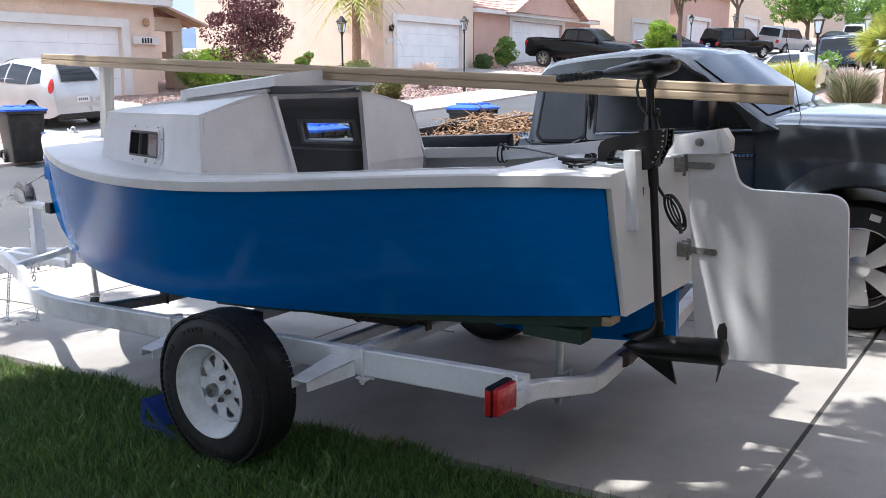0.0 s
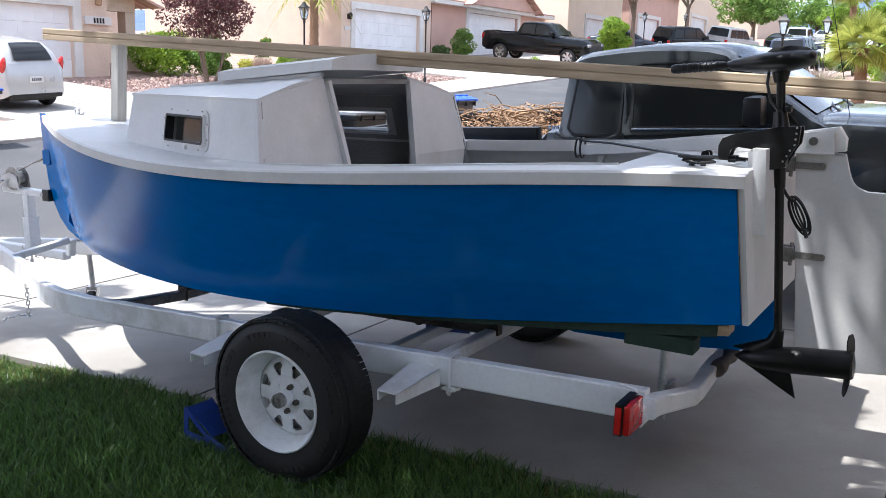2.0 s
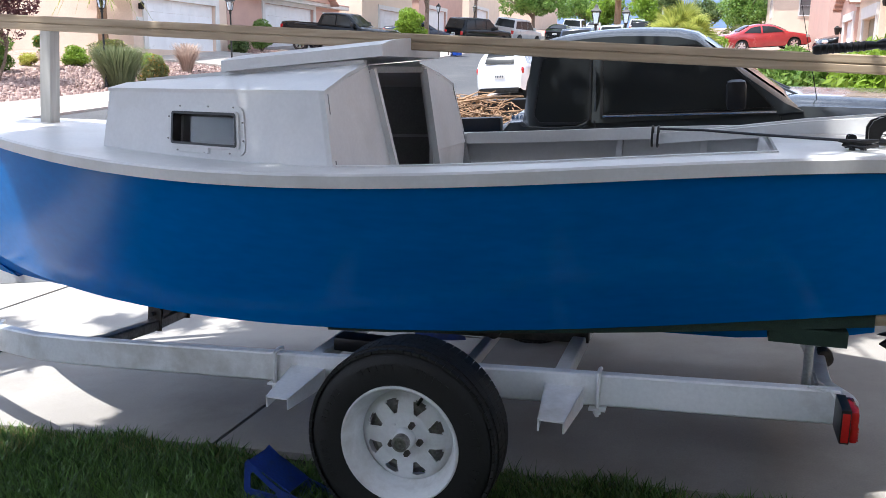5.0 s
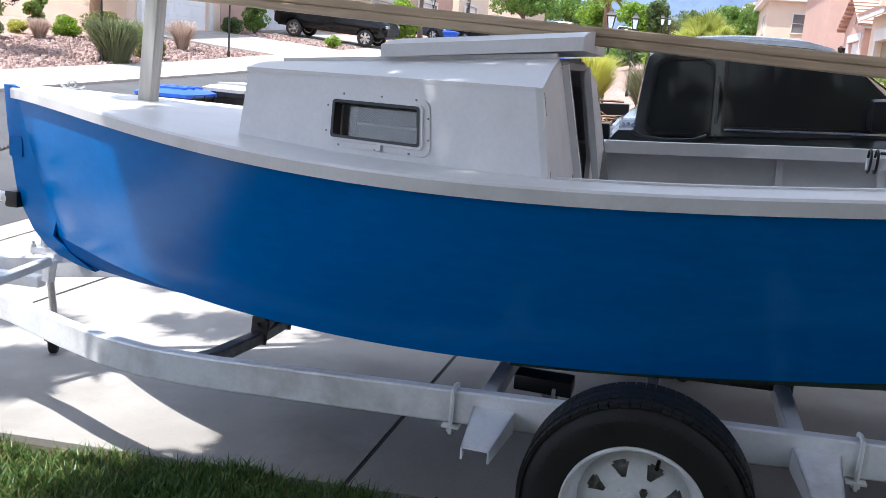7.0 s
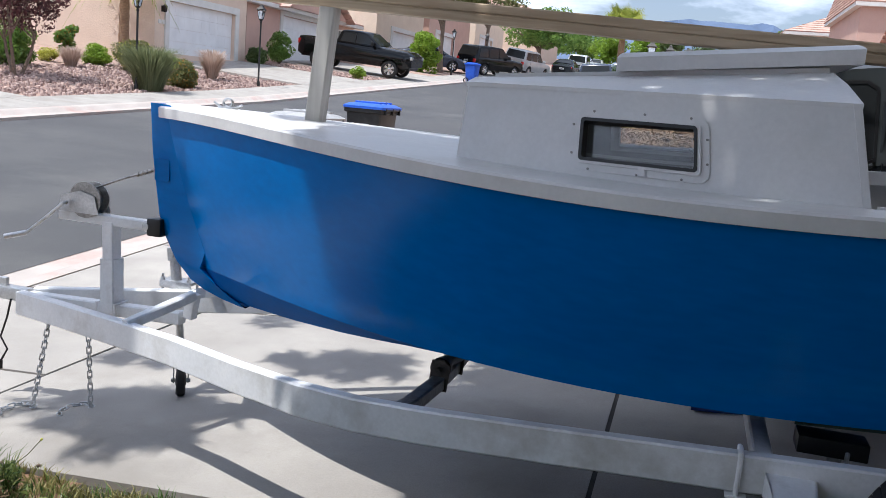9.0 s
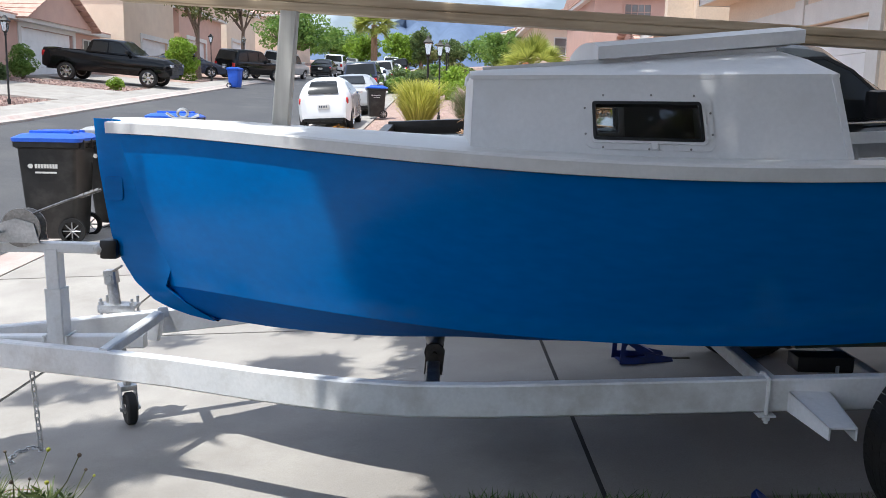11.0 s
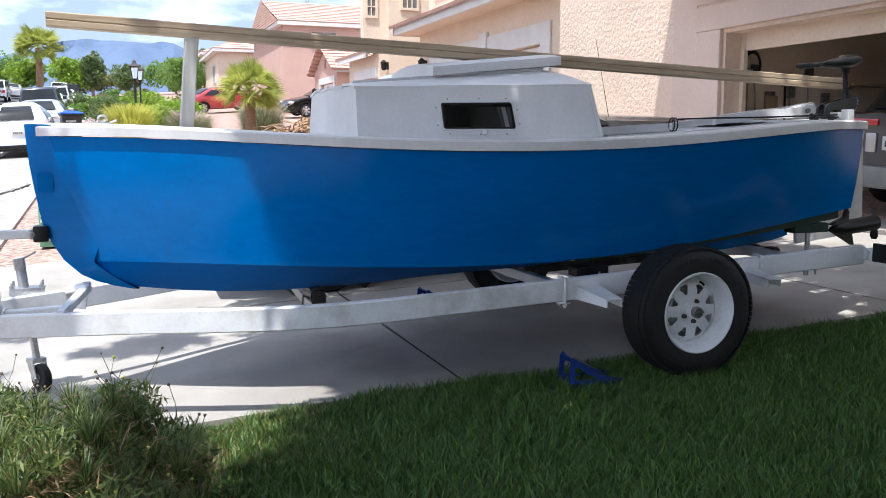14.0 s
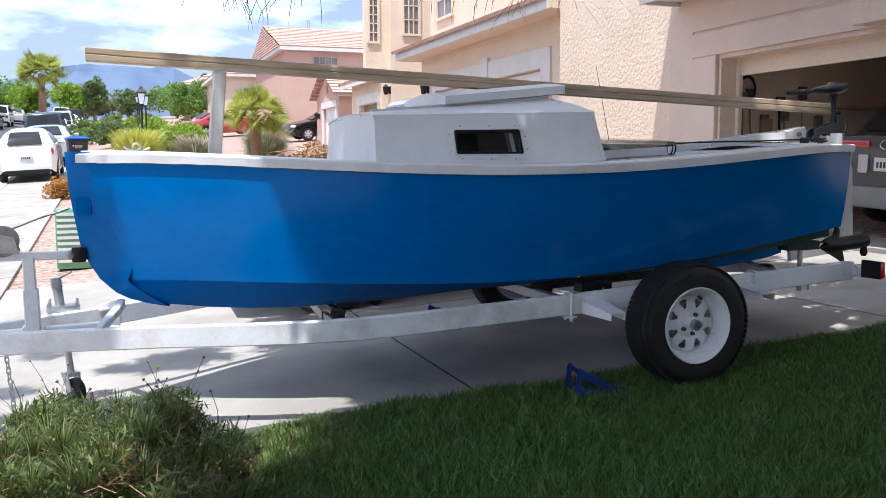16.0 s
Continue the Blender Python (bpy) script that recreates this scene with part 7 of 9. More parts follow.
# ---- houses ----
def courses(bm, a, b, c, d, n):
    """A tiled slope in stepped courses: a, b along the eave, d, c along the ridge."""
    a, b, c, d = (Vector(v) for v in (a, b, c, d))
    nrm = (b - a).cross(d - a).normalized()
    if nrm.z < 0:
        nrm = -nrm
    for i in range(n):
        k0, k1 = i / n, (i + 1) / n
        p, q = a.lerp(d, k0) + nrm * 0.05, b.lerp(c, k0) + nrm * 0.05
        r, s = b.lerp(c, k1) + nrm * 0.02, a.lerp(d, k1) + nrm * 0.02
        lo = [a.lerp(d, k0) - nrm * 0.03, b.lerp(c, k0) - nrm * 0.03]
        v = [bm.verts.new(x) for x in (p, q, r, s)]
        w = [bm.verts.new(x) for x in lo]
        bm.faces.new(v)
        bm.faces.new((w[0], w[1], v[1], v[0]))


def hip_roof(parent, x0, x1, y0, y1, z, h, over=0.45, axis="x", hip=True, n=12):
    x0, x1, y0, y1 = x0 - over, x1 + over, y0 - over, y1 + over
    bm = bmesh.new()
    if axis == "x":
        i = min((y1 - y0) / 2, (x1 - x0) / 2) if hip else 0.0
        ym = (y0 + y1) / 2
        r0, r1 = (x0 + i, ym, z + h), (x1 - i, ym, z + h)
        courses(bm, (x0, y0, z), (x1, y0, z), r1, r0, n)
        courses(bm, (x1, y1, z), (x0, y1, z), r0, r1, n)
        courses(bm, (x1, y0, z), (x1, y1, z), r1, r1, n)
        courses(bm, (x0, y1, z), (x0, y0, z), r0, r0, n)
    else:
        i = min((x1 - x0) / 2, (y1 - y0) / 2) if hip else 0.0
        xm = (x0 + x1) / 2
        r0, r1 = (xm, y0 + i, z + h), (xm, y1 - i, z + h)
        courses(bm, (x1, y0, z), (x1, y1, z), r1, r0, n)
        courses(bm, (x0, y1, z), (x0, y0, z), r0, r1, n)
        courses(bm, (x0, y0, z), (x1, y0, z), r0, r0, n)
        courses(bm, (x1, y1, z), (x0, y1, z), r1, r1, n)
    roof = tagged(part("roof", bm, TILE, parent, soft=False), "pinkish clay tile roof", kind="stuff")
    bm = bmesh.new()
    box(bm, x0, x1, y0, y1, z - 0.2, z - 0.02)
    part("fascia", bm, TRIM, parent, soft=False)
    return roof


def wall_with_hole(bm, x0, x1, y0, y1, z0, z1, hole):
    """A wall thick along x, with one opening through it."""
    a, b, c, d = hole
    c = max(c, z0 + 0.002)
    rings = []
    for x, inner in ((x0, 0), (x0, 1), (x1, 1), (x1, 0)):
        rings.append([Vector((x, u, w)) for u, w in (((a, c), (b, c), (b, d), (a, d)) if inner else ((y0, z0), (y1, z0), (y1, z1), (y0, z1)))])
    rows = [[bm.verts.new(p) for p in r] for r in rings]
    for p, q in zip(rows, rows[1:] + rows[:1]):
        for k in range(4):
            bm.faces.new((p[k], p[(k + 1) % 4], q[(k + 1) % 4], q[k]))


def sectional_door(parent, x, y0, y1, z0, z1, face):
    n, m = 4, 8
    door = None
    for i in range(n):
        bm = bmesh.new()
        za, zb = z0 + (z1 - z0) * i / n, z0 + (z1 - z0) * (i + 1) / n - 0.006
        box(bm, x, x + 0.04, y0, y1, za, zb)
        for j in range(m):
            ya = y0 + (y1 - y0) * (j + 0.12) / m
            yb = y0 + (y1 - y0) * (j + 0.88) / m
            xx = x + 0.04 if face > 0 else x
            box(bm, min(xx, xx + face * 0.004), max(xx, xx + face * 0.004), ya, yb, za + 0.09, zb - 0.09)
        part("door_section", bm, GDOOR, parent, soft=False)


def glazed(parent, axis, pos, face, a0, a1, z0, z1, cols=2, rows=3, edge=None):
    """A window in a wall: frame, bars and panes."""
    def put(bm, d0, d1, u0, u1, w0, w1):
        lo, hi = sorted((pos + face * d0, pos + face * d1))
        if axis == "x":
            box(bm, lo, hi, u0, u1, w0, w1)
        else:
            box(bm, u0, u1, lo, hi, w0, w1)
    bm = bmesh.new()
    f = 0.07
    put(bm, 0.0, 0.06, a0 - f, a1 + f, z0 - f, z0)
    put(bm, 0.0, 0.06, a0 - f, a1 + f, z1, z1 + f)
    put(bm, 0.0, 0.06, a0 - f, a0, z0, z1)
    put(bm, 0.0, 0.06, a1, a1 + f, z0, z1)
    for i in range(1, cols):
        u = a0 + (a1 - a0) * i / cols
        put(bm, 0.01, 0.04, u - 0.015, u + 0.015, z0, z1)
    for j in range(1, rows):
        w = z0 + (z1 - z0) * j / rows
        put(bm, 0.01, 0.04, a0, a1, w - 0.015, w + 0.015)
    win = part("window", bm, edge or TRIM, parent, soft=False)
    bm = bmesh.new()
    put(bm, 0.004, 0.012, a0, a1, z0, z1)
    part("pane", bm, GREYGLASS, win, soft=False)


def lantern_on_wall(parent, x, y, z, face):
    bm = bmesh.new()
    box(bm, min(x, x + face * 0.05), max(x, x + face * 0.05), y - 0.05, y + 0.05, z - 0.1, z + 0.12, 0.008)
    lathe(bm, (x + face * 0.14, y, z - 0.12), (0, 0, 1), ((0, 0.05), (0.02, 0.07), (0.2, 0.1), (0.22, 0.11), (0.3, 0.02)), 6)
    part("wall_lantern", bm, LAMPBLACK, parent)


def far_house(name, label, stucco, xf, y0, y1, zg, eave, ridge, depth, door, hip_axis="x", n=12, trim=True, upper=None):
    t = thing(name, (xf - depth / 2, (y0 + y1) / 2, zg), label, "house", group="houses across the street")
    bm = bmesh.new()
    if door:
        wall_with_hole(bm, xf - 0.25, xf, y0, y1, zg - 0.4, eave, (door[0], door[1], zg, door[2]))
    else:
        box(bm, xf - 0.25, xf, y0, y1, zg - 0.4, eave)
    part("wall", bm, stucco, t, soft=False)
    for b in ((xf - depth, xf - 0.25, y0, y0 + 0.25), (xf - depth, xf - 0.25, y1 - 0.25, y1), (xf - depth, xf - depth + 0.25, y0 + 0.25, y1 - 0.25)):
        bm = bmesh.new()
        box(bm, *b, zg - 0.4, eave)
        part("wall", bm, stucco, t, soft=False)
    hip_roof(t, xf - depth, xf, y0, y1, eave + 0.02, ridge - eave, axis=hip_axis, n=n)
    if door:
        sectional_door(t, xf - 0.2, door[0], door[1], zg, door[2], 1)
        if trim:
            w = 0.28
            for b in ((door[0] - w, door[0], zg, door[2]), (door[1], door[1] + w, zg, door[2]), (door[0] - w, door[1] + w, door[2], door[2] + w)):
                bm = bmesh.new()
                box(bm, xf, xf + 0.06, *b)
                part("trim", bm, TRIM, t, soft=False)
    return t


# opposite, by the silver car: single storey with a porch
h1 = far_house("house", "single-storey peach stucco house with white garage trim", STUCCO, -22.0, 7.6, 15.35, 1.15, 4.2, 6.2, 11.0, (9.2, 14.06, 3.28))
bm = bmesh.new()
box(bm, -22.0, -21.9, 14.45, 15.42, 2.78, 3.02)
np_ = part("number_board", bm, TRIM, h1, soft=False)
for k in range(4):
    bm = bmesh.new()
    box(bm, -21.9, -21.885, 14.75 + k * 0.11, 14.81 + k * 0.11, 2.82, 2.98)
    part("number_bar", bm, LAMPBLACK, np_, soft=False)
bm = bmesh.new()
lathe(bm, (-21.88, 14.95, 3.35), (0, 0, 1), ((0, 0.04), (0.03, 0.1), (0.2, 0.11), (0.26, 0.03)), 10)
part("wall_lantern", bm, TWIG, h1, "brass globe wall lantern")
bm = bmesh.new()
box(bm, -23.4, -22.9, 16.75, 17.3, 1.0, 2.3)
box(bm, -23.45, -22.85, 16.7, 17.35, 2.3, 2.6)
box(bm, -23.35, -22.95, 16.82, 17.22, 2.6, 3.6)
part("porch_column", bm, STUCCO, h1, soft=False)
bm = bmesh.new()
courses(bm, (-22.3, 15.4, 4.3), (-22.3, 18.0, 3.45), (-27, 18.0, 3.5), (-27, 15.4, 4.4), 8)
tagged(part("porch_roof", bm, TILE, h1, soft=False), kind="stuff")
bm = bmesh.new()
box(bm, -23.3, -22.9, 15.4, 17.2, 3.3, 3.75)
part("porch_beam", bm, STUCCO, h1, soft=False)
bm = bmesh.new()
box(bm, -27, -26.8, 15.4, 20, 1.0, 4.2)
part("porch_wall", bm, STUCCO, h1, soft=False)
bm = bmesh.new()
box(bm, -26.8, -26.72, 15.8, 16.8, 1.2, 3.3)
part("front_door", bm, STUCCO3, h1, soft=False)
# two-storey peach house, blank flank towards us
h2 = far_house("house", "two-storey peach stucco house with a white garage door", STUCCO, -21.0, 26.2, 33.2, 2.12, 7.6, 9.2, 12.0, (27.1, 32.2, 4.12), trim=True)
bm = bmesh.new()
box(bm, -21.0, -20.97, 26.4, 26.85, 3.2, 3.35)
part("number_board", bm, TRIM, h2, soft=False)
lantern_on_wall(h2, -21.0, 26.65, 3.75, 1)
# low wing with a tiled roof, then the rose gable house
h3 = far_house("house", "single-storey rose stucco house with clay tile roof", STUCCO4, -21.2, 33.6, 46.6, 2.3, 5.0, 7.2, 11.0, (37.2, 42.9, 4.62), hip_axis="x")
glazed(h3, "x", -21.2, 1, 44.2, 45.6, 3.0, 4.5, 2, 3)
bm = bmesh.new()
va = [(-20.6, 36.2, 5.0), (-20.6, 44.0, 5.0), (-20.6, 40.1, 6.9)]
f_ = [bm.verts.new(v) for v in va]
g_ = [bm.verts.new((v[0] - 0.3, v[1], v[2])) for v in va]
bm.faces.new(f_)
bm.faces.new(g_)
for i in range(3):
    bm.faces.new((f_[i], f_[(i + 1) % 3], g_[(i + 1) % 3], g_[i]))
part("gable_wall", bm, STUCCO4, h3, soft=False)
bm = bmesh.new()
courses(bm, (-20.2, 35.9, 4.9), (-26, 35.9, 4.9), (-26, 40.1, 7.0), (-20.2, 40.1, 7.0), 9)
courses(bm, (-26, 44.3, 4.9), (-20.2, 44.3, 4.9), (-20.2, 40.1, 7.0), (-26, 40.1, 7.0), 9)
tagged(part("gable_roof", bm, TILE, h3, soft=False), kind="stuff")
h4 = far_house("house", "large two-storey cream stucco house with tile roof", STUCCO3, -20.5, 48.5, 58.0, 3.0, 8.8, 10.8, 13.0, (51.5, 56.5, 5.2))
h5 = far_house("house", "two-storey brown stucco house down the street", STUCCO4, -21.0, 61.0, 73.0, 3.8, 8.2, 10.6, 12.0, (63, 68, 6.0))
h6 = far_house("house", "two-storey cream stucco house far down the street", STUCCO3, -21.5, 77.0, 89.0, 4.8, 10.2, 12.6, 12.0, (79, 84, 7.0))
h7 = far_house("house", "distant peach stucco house at the end of the street", STUCCO, -19.0, 95.0, 110.0, 5.6, 11.0, 13.4, 12.0, None)
# nothing but a plain house closes the street behind the viewer
h0 = far_house("house", "single-storey peach stucco house down the slope", STUCCO3, -21.5, -8.0, 4.5, 0.7, 3.9, 5.9, 11.0, (-6.5, -1.6, 2.9))

# the house with the open garage
home = thing("house_with_garage", (7.5, 5.0, 0.26), "peach stucco house with an open two-car garage", "house")
GX = 4.5
zg = 0.25
bm = bmesh.new()
wall_with_hole(bm, GX, GX + 0.32, -3.2, 8.85, zg - 0.4, 7.2, (-0.48, 4.39, zg - 0.4, 2.56))
part("wall", bm, STUCCO, home, soft=False)
w = 0.5
SMOOTHST = surface("smooth_stucco", (0.6, 0.48, 0.4), (0.67, 0.54, 0.45), 1.1, 0.85, bump=0.35, fine=30, spread=0.04, dist=0.006)
for ya, yb, za, zb in ((4.99, 5.5, zg - 0.05, 3.4), (-2.0, -1.1, zg - 0.05, 3.4), (-1.1, 4.99, 2.97, 3.4)):
    bm = bmesh.new()
    box(bm, GX - 0.012, GX - 0.001, ya, yb, za, zb)
    part("smooth_render", bm, SMOOTHST, home, "smooth stucco field", soft=False)
for ya, yb, za, zb in ((4.44, 4.44 + w, zg - 0.05, 2.61), (-0.53 - w, -0.53, zg - 0.05, 2.61), (-0.53 - w, 4.44 + w, 2.61, 2.93)):
    bm = bmesh.new()
    box(bm, GX - 0.06, GX, ya, yb, za, zb, 0.018)
    part("garage_trim", bm, SMOOTHST, home, "smooth raised stucco surround", soft=False)
# eave and a coarse pop-out above the garage
bm = bmesh.new()
box(bm, GX - 0.62, GX, -3.4, 5.3, 3.42, 3.5)
box(bm, GX - 0.66, GX - 0.62, -3.4, 5.34, 3.36, 3.56)
box(bm, GX - 0.62, GX, 5.3, 5.34, 3.36, 3.56)
part("eave", bm, TRIM, home, "white boxed eave", soft=False)
bm = bmesh.new()
courses(bm, (GX - 0.74, 5.4, 3.56), (GX - 0.74, -3.4, 3.56), (GX, -3.4, 3.9), (GX, 5.4, 3.9), 3)
part("eave_tiles", bm, TILE, home, soft=False)
bm = bmesh.new()
box(bm, GX - 0.3, GX - 0.002, 0.4, 1.96, 2.62, 3.42, 0.02)
part("stucco_band", bm, STUCCO, home, soft=False)
bm = bmesh.new()
box(bm, GX + 0.27, GX + 0.33, -0.47, 4.38, 2.34, 2.6, 0.01)
part("raised_door", bm, STUCCO3, home, "rolled-up garage door edge")
bm = bmesh.new()
box(bm, GX + 0.24, GX + 0.3, 4.33, 4.39, zg, 2.56)
part("door_stop", bm, STUCCO3, home, soft=False)
bm = bmesh.new()
box(bm, GX + 0.24, GX + 0.3, -0.48, -0.42, zg, 2.56)
part("door_stop", bm, STUCCO3, home, soft=False)
bm = bmesh.new()
box(bm, GX + 0.32, 11.2, 4.75, 4.95, zg - 0.2, 2.9)
part("garage_wall", bm, STUCCO3, home, "bare beige garage wall", soft=False)
bm = bmesh.new()
box(bm, GX + 0.32, 11.2, -1.2, -1.0, zg - 0.2, 2.9)
part("garage_wall", bm, STUCCO3, home, "bare beige garage wall", soft=False)
bm = bmesh.new()
box(bm, 11.0, 11.2, -1.0, 4.75, zg - 0.2, 2.9)
part("garage_wall", bm, STUCCO3, home, "bare beige garage wall", soft=False)
bm = bmesh.new()
box(bm, GX + 0.05, 11.0, -1.0, 4.75, zg - 0.1, zg + 0.05)
part("garage_floor", bm, CONC, home, soft=False)
bm = bmesh.new()
box(bm, GX + 0.32, 11.0, -1.0, 4.75, 2.75, 2.9)
part("garage_ceiling", bm, STUCCO3, home, soft=False)
bm = bmesh.new()
box(bm, GX + 0.32, 12.5, 4.95, 8.85, zg - 0.4, 7.2)
part("upper_wall", bm, STUCCO, home, soft=False)
bm = bmesh.new()
box(bm, GX + 0.32, 12.5, -3.2, 8.85, 6.4, 7.2)
part("upper_wall", bm, STUCCO, home, soft=False)
bm = bmesh.new()
box(bm, GX + 0.32, 12.5, -3.2, -2.9, zg - 0.4, 6.4)
part("upper_wall", bm, STUCCO, home, soft=False)
hip_roof(home, GX, 12.5, -3.2, 8.85, 7.25, 2.0, over=0.25)
# tools along the garage wall
for k, (x, z0, z1, m, r_) in enumerate(((4.98, 0.3, 1.9, RUST, 0.012), (5.08, 0.3, 2.0, TWIG, 0.014), (5.3, 0.4, 2.05, STEEL, 0.012), (5.5, 0.3, 1.7, REDLENS, 0.05), (5.72, 0.3, 1.95, BLACKPL, 0.016), (5.9, 0.3, 1.8, TWIG, 0.014), (6.15, 0.3, 2.1, STEEL, 0.01), (6.4, 0.3, 1.7, BLACKPL, 0.02))):
    tool = thing("garden_tool", (x, 4.7, z0), ("rusty long-handled rake", "wooden-handled shovel", "steel bar tool", "red plastic-handled tool", "black long-handled broom", "wooden-handled hoe", "thin steel pole", "black handled scraper")[k] + " leaning on the garage wall", "garden tool", group="tools in the garage")
    bm = bmesh.new()
    rod(bm, (x, 4.62, z0), (x + 0.06 * math.sin(k * 2.1), 4.73, z1), r_, r_, 10)
    part("handle", bm, m, tool)
    bm = bmesh.new()
    box(bm, x - 0.07 + 0.06 * math.sin(k * 2.1), x + 0.07 + 0.06 * math.sin(k * 2.1), 4.69, 4.73, z1 - 0.02, z1 + 0.16, 0.01)
    part("blade", bm, STEEL if k % 2 else RUST, tool)
hose = thing("garden_hose", (5.2, 4.66, 2.15), "coiled black hose hung on the garage wall", "hose", group="tools in the garage")
bm = bmesh.new()
for k in range(3):
    pipe(bm, [(5.15 + (0.13 + 0.012 * k) * math.cos(a), 4.66 + 0.01 * k, 2.2 + (0.16 + 0.014 * k) * math.sin(a)) for a in [2 * math.pi * i / 22 for i in range(23)]], 0.014, 6)
part("coil", bm, BLACKPL, hose)
for k, (x, w, h) in enumerate(((4.95, 0.16, 1.25), (5.4, 0.2, 1.5), (6.0, 0.15, 1.35))):
    bd = thing("timber_board", (x, 4.66, 0.3), "loose pale timber board leaning in the garage", "board", group="boards in the garage")
    bm = bmesh.new()
    box(bm, x, x + w, 4.66, 4.69, 0.3, 0.3 + h, 0.003)
    part("board", bm, wood_surface("board_wood", (0.3, 0.21, 0.13), (0.5, 0.38, 0.24), "Z"), bd)
shelf = thing("wall_shelf", (6.6, 4.6, 1.9), "plain shelf with clutter on the garage wall", "shelf")
bm = bmesh.new()
box(bm, 6.6, 8.6, 4.35, 4.74, 1.95, 1.98)
part("board", bm, TIMBER, shelf)

# the neighbour's garage under its eave, upper storey above
nb = thing("neighbour_house", (8.0, 13.0, 0.6), "cream stucco neighbouring house with a white garage door", "house")
NX = 4.92
bm = bmesh.new()
wall_with_hole(bm, NX, NX + 0.25, 8.86, 17.5, 0.2, 4.0, (10.35, 16.3, 0.2, 3.02))
part("wall", bm, STUCCO3, nb, soft=False)
for b in ((NX + 0.25, 12.5, 17.2, 17.5, 0.2, 7.4), (NX + 0.3, NX + 0.55, 8.86, 17.2, 4.0, 7.4)):
    bm = bmesh.new()
    box(bm, *b)
    part("wall", bm, STUCCO3, nb, soft=False)
sectional_door(nb, NX + 0.12, 10.35, 16.3, 0.7, 3.0, -1)
for d, ya, yb, za, zb in ((0.05, 9.95, 10.35, 0.5, 3.02), (0.05, 16.3, 16.6, 0.5, 3.02), (0.05, 9.95, 16.6, 3.02, 3.4), (0.08, 12.9, 13.3, 3.0, 3.5)):
    bm = bmesh.new()
    box(bm, NX - d, NX, ya, yb, za, zb)
    part("trim", bm, TRIM, nb, soft=False)
bm = bmesh.new()
box(bm, NX - 0.62, NX + 0.3, 8.9, 17.7, 3.92, 4.06)
part("soffit", bm, STUCCO3, nb, soft=False)
bm = bmesh.new()
box(bm, NX - 0.66, NX - 0.61, 8.9, 17.75, 3.9, 4.12)
box(bm, NX - 0.66, NX + 0.25, 17.7, 17.75, 3.9, 4.12)
part("fascia", bm, TRIM, nb, soft=False)
bm = bmesh.new()
courses(bm, (NX - 0.75, 17.85, 4.1), (NX - 0.75, 8.87, 4.1), (NX + 0.3, 8.87, 4.5), (NX + 0.3, 17.85, 4.5), 3)
part("eave_tiles", bm, TILE, nb, soft=False)
glazed(nb, "x", NX + 0.3, -1, 15.9, 17.0, 4.95, 6.3, 2, 3, STUCCO3)
hip_roof(nb, NX + 0.3, 12.5, 8.86, 17.5, 7.45, 2.0, over=0.3)
lantern_on_wall(nb, NX, 16.95, 3.1, -1)

# next house with its bay window
nb2 = thing("bay_house", (7.5, 23.5, 1.0), "two-storey cream stucco house with tall gridded windows", "house")
bm = bmesh.new()
box(bm, 4.83, 12, 20.0, 21.75, 0.5, 7.4)
box(bm, 7.1, 12, 21.75, 26.9, 0.5, 7.4)
part("wall", bm, STUCCO3, nb2, soft=False)
bm = bmesh.new()
box(bm, 4.14, 4.827, 20.3, 20.6, 3.72, 7.4)
part("bay", bm, STUCCO3, nb2, soft=False)
glazed(nb2, "y", 20.0, -1, 5.24, 5.68, 4.98, 6.6, 3, 4, STUCCO3)
glazed(nb2, "y", 20.3, -1, 4.26, 4.5, 4.75, 6.3, 2, 6, STUCCO3)
hip_roof(nb2, 7.1, 12, 20.0, 26.9, 7.45, 1.8, over=0.35)
lantern_on_wall(nb2, 4.83, 20.08, 3.3, -1)
# its low garage with a brown door under a tiled eave
bm = bmesh.new()
wall_with_hole(bm, 4.62, 4.82, 20.3, 23.8, 0.5, 3.7, (20.66, 22.7, 0.5, 3.0))
box(bm, 4.82, 7.0, 23.5, 23.8, 0.5, 3.7)
part("garage_wall", bm, STUCCO3, nb2, soft=False)
bm = bmesh.new()
box(bm, 4.75, 4.8, 20.66, 22.7, 0.5, 3.0)
part("garage_door", bm, surface("brown_door_paint", (0.2, 0.17, 0.11), (0.26, 0.22, 0.15), 3, 0.6), nb2, "dull brown garage door", soft=False)
bm = bmesh.new()
box(bm, 4.57, 4.62, 20.5, 20.66, 0.9, 3.0)
box(bm, 4.57, 4.62, 22.7, 22.9, 0.9, 3.0)
box(bm, 4.55, 4.62, 20.45, 22.95, 3.0, 3.3)
box(bm, 4.3, 4.36, 20.62, 24.3, 3.6, 3.78)
part("trim", bm, TRIM, nb2, soft=False)
bm = bmesh.new()
courses(bm, (4.28, 24.35, 3.76), (4.28, 20.62, 3.76), (7.05, 20.62, 4.5), (7.05, 24.35, 4.5), 8)
part("eave_tiles", bm, TILE, nb2, soft=False)
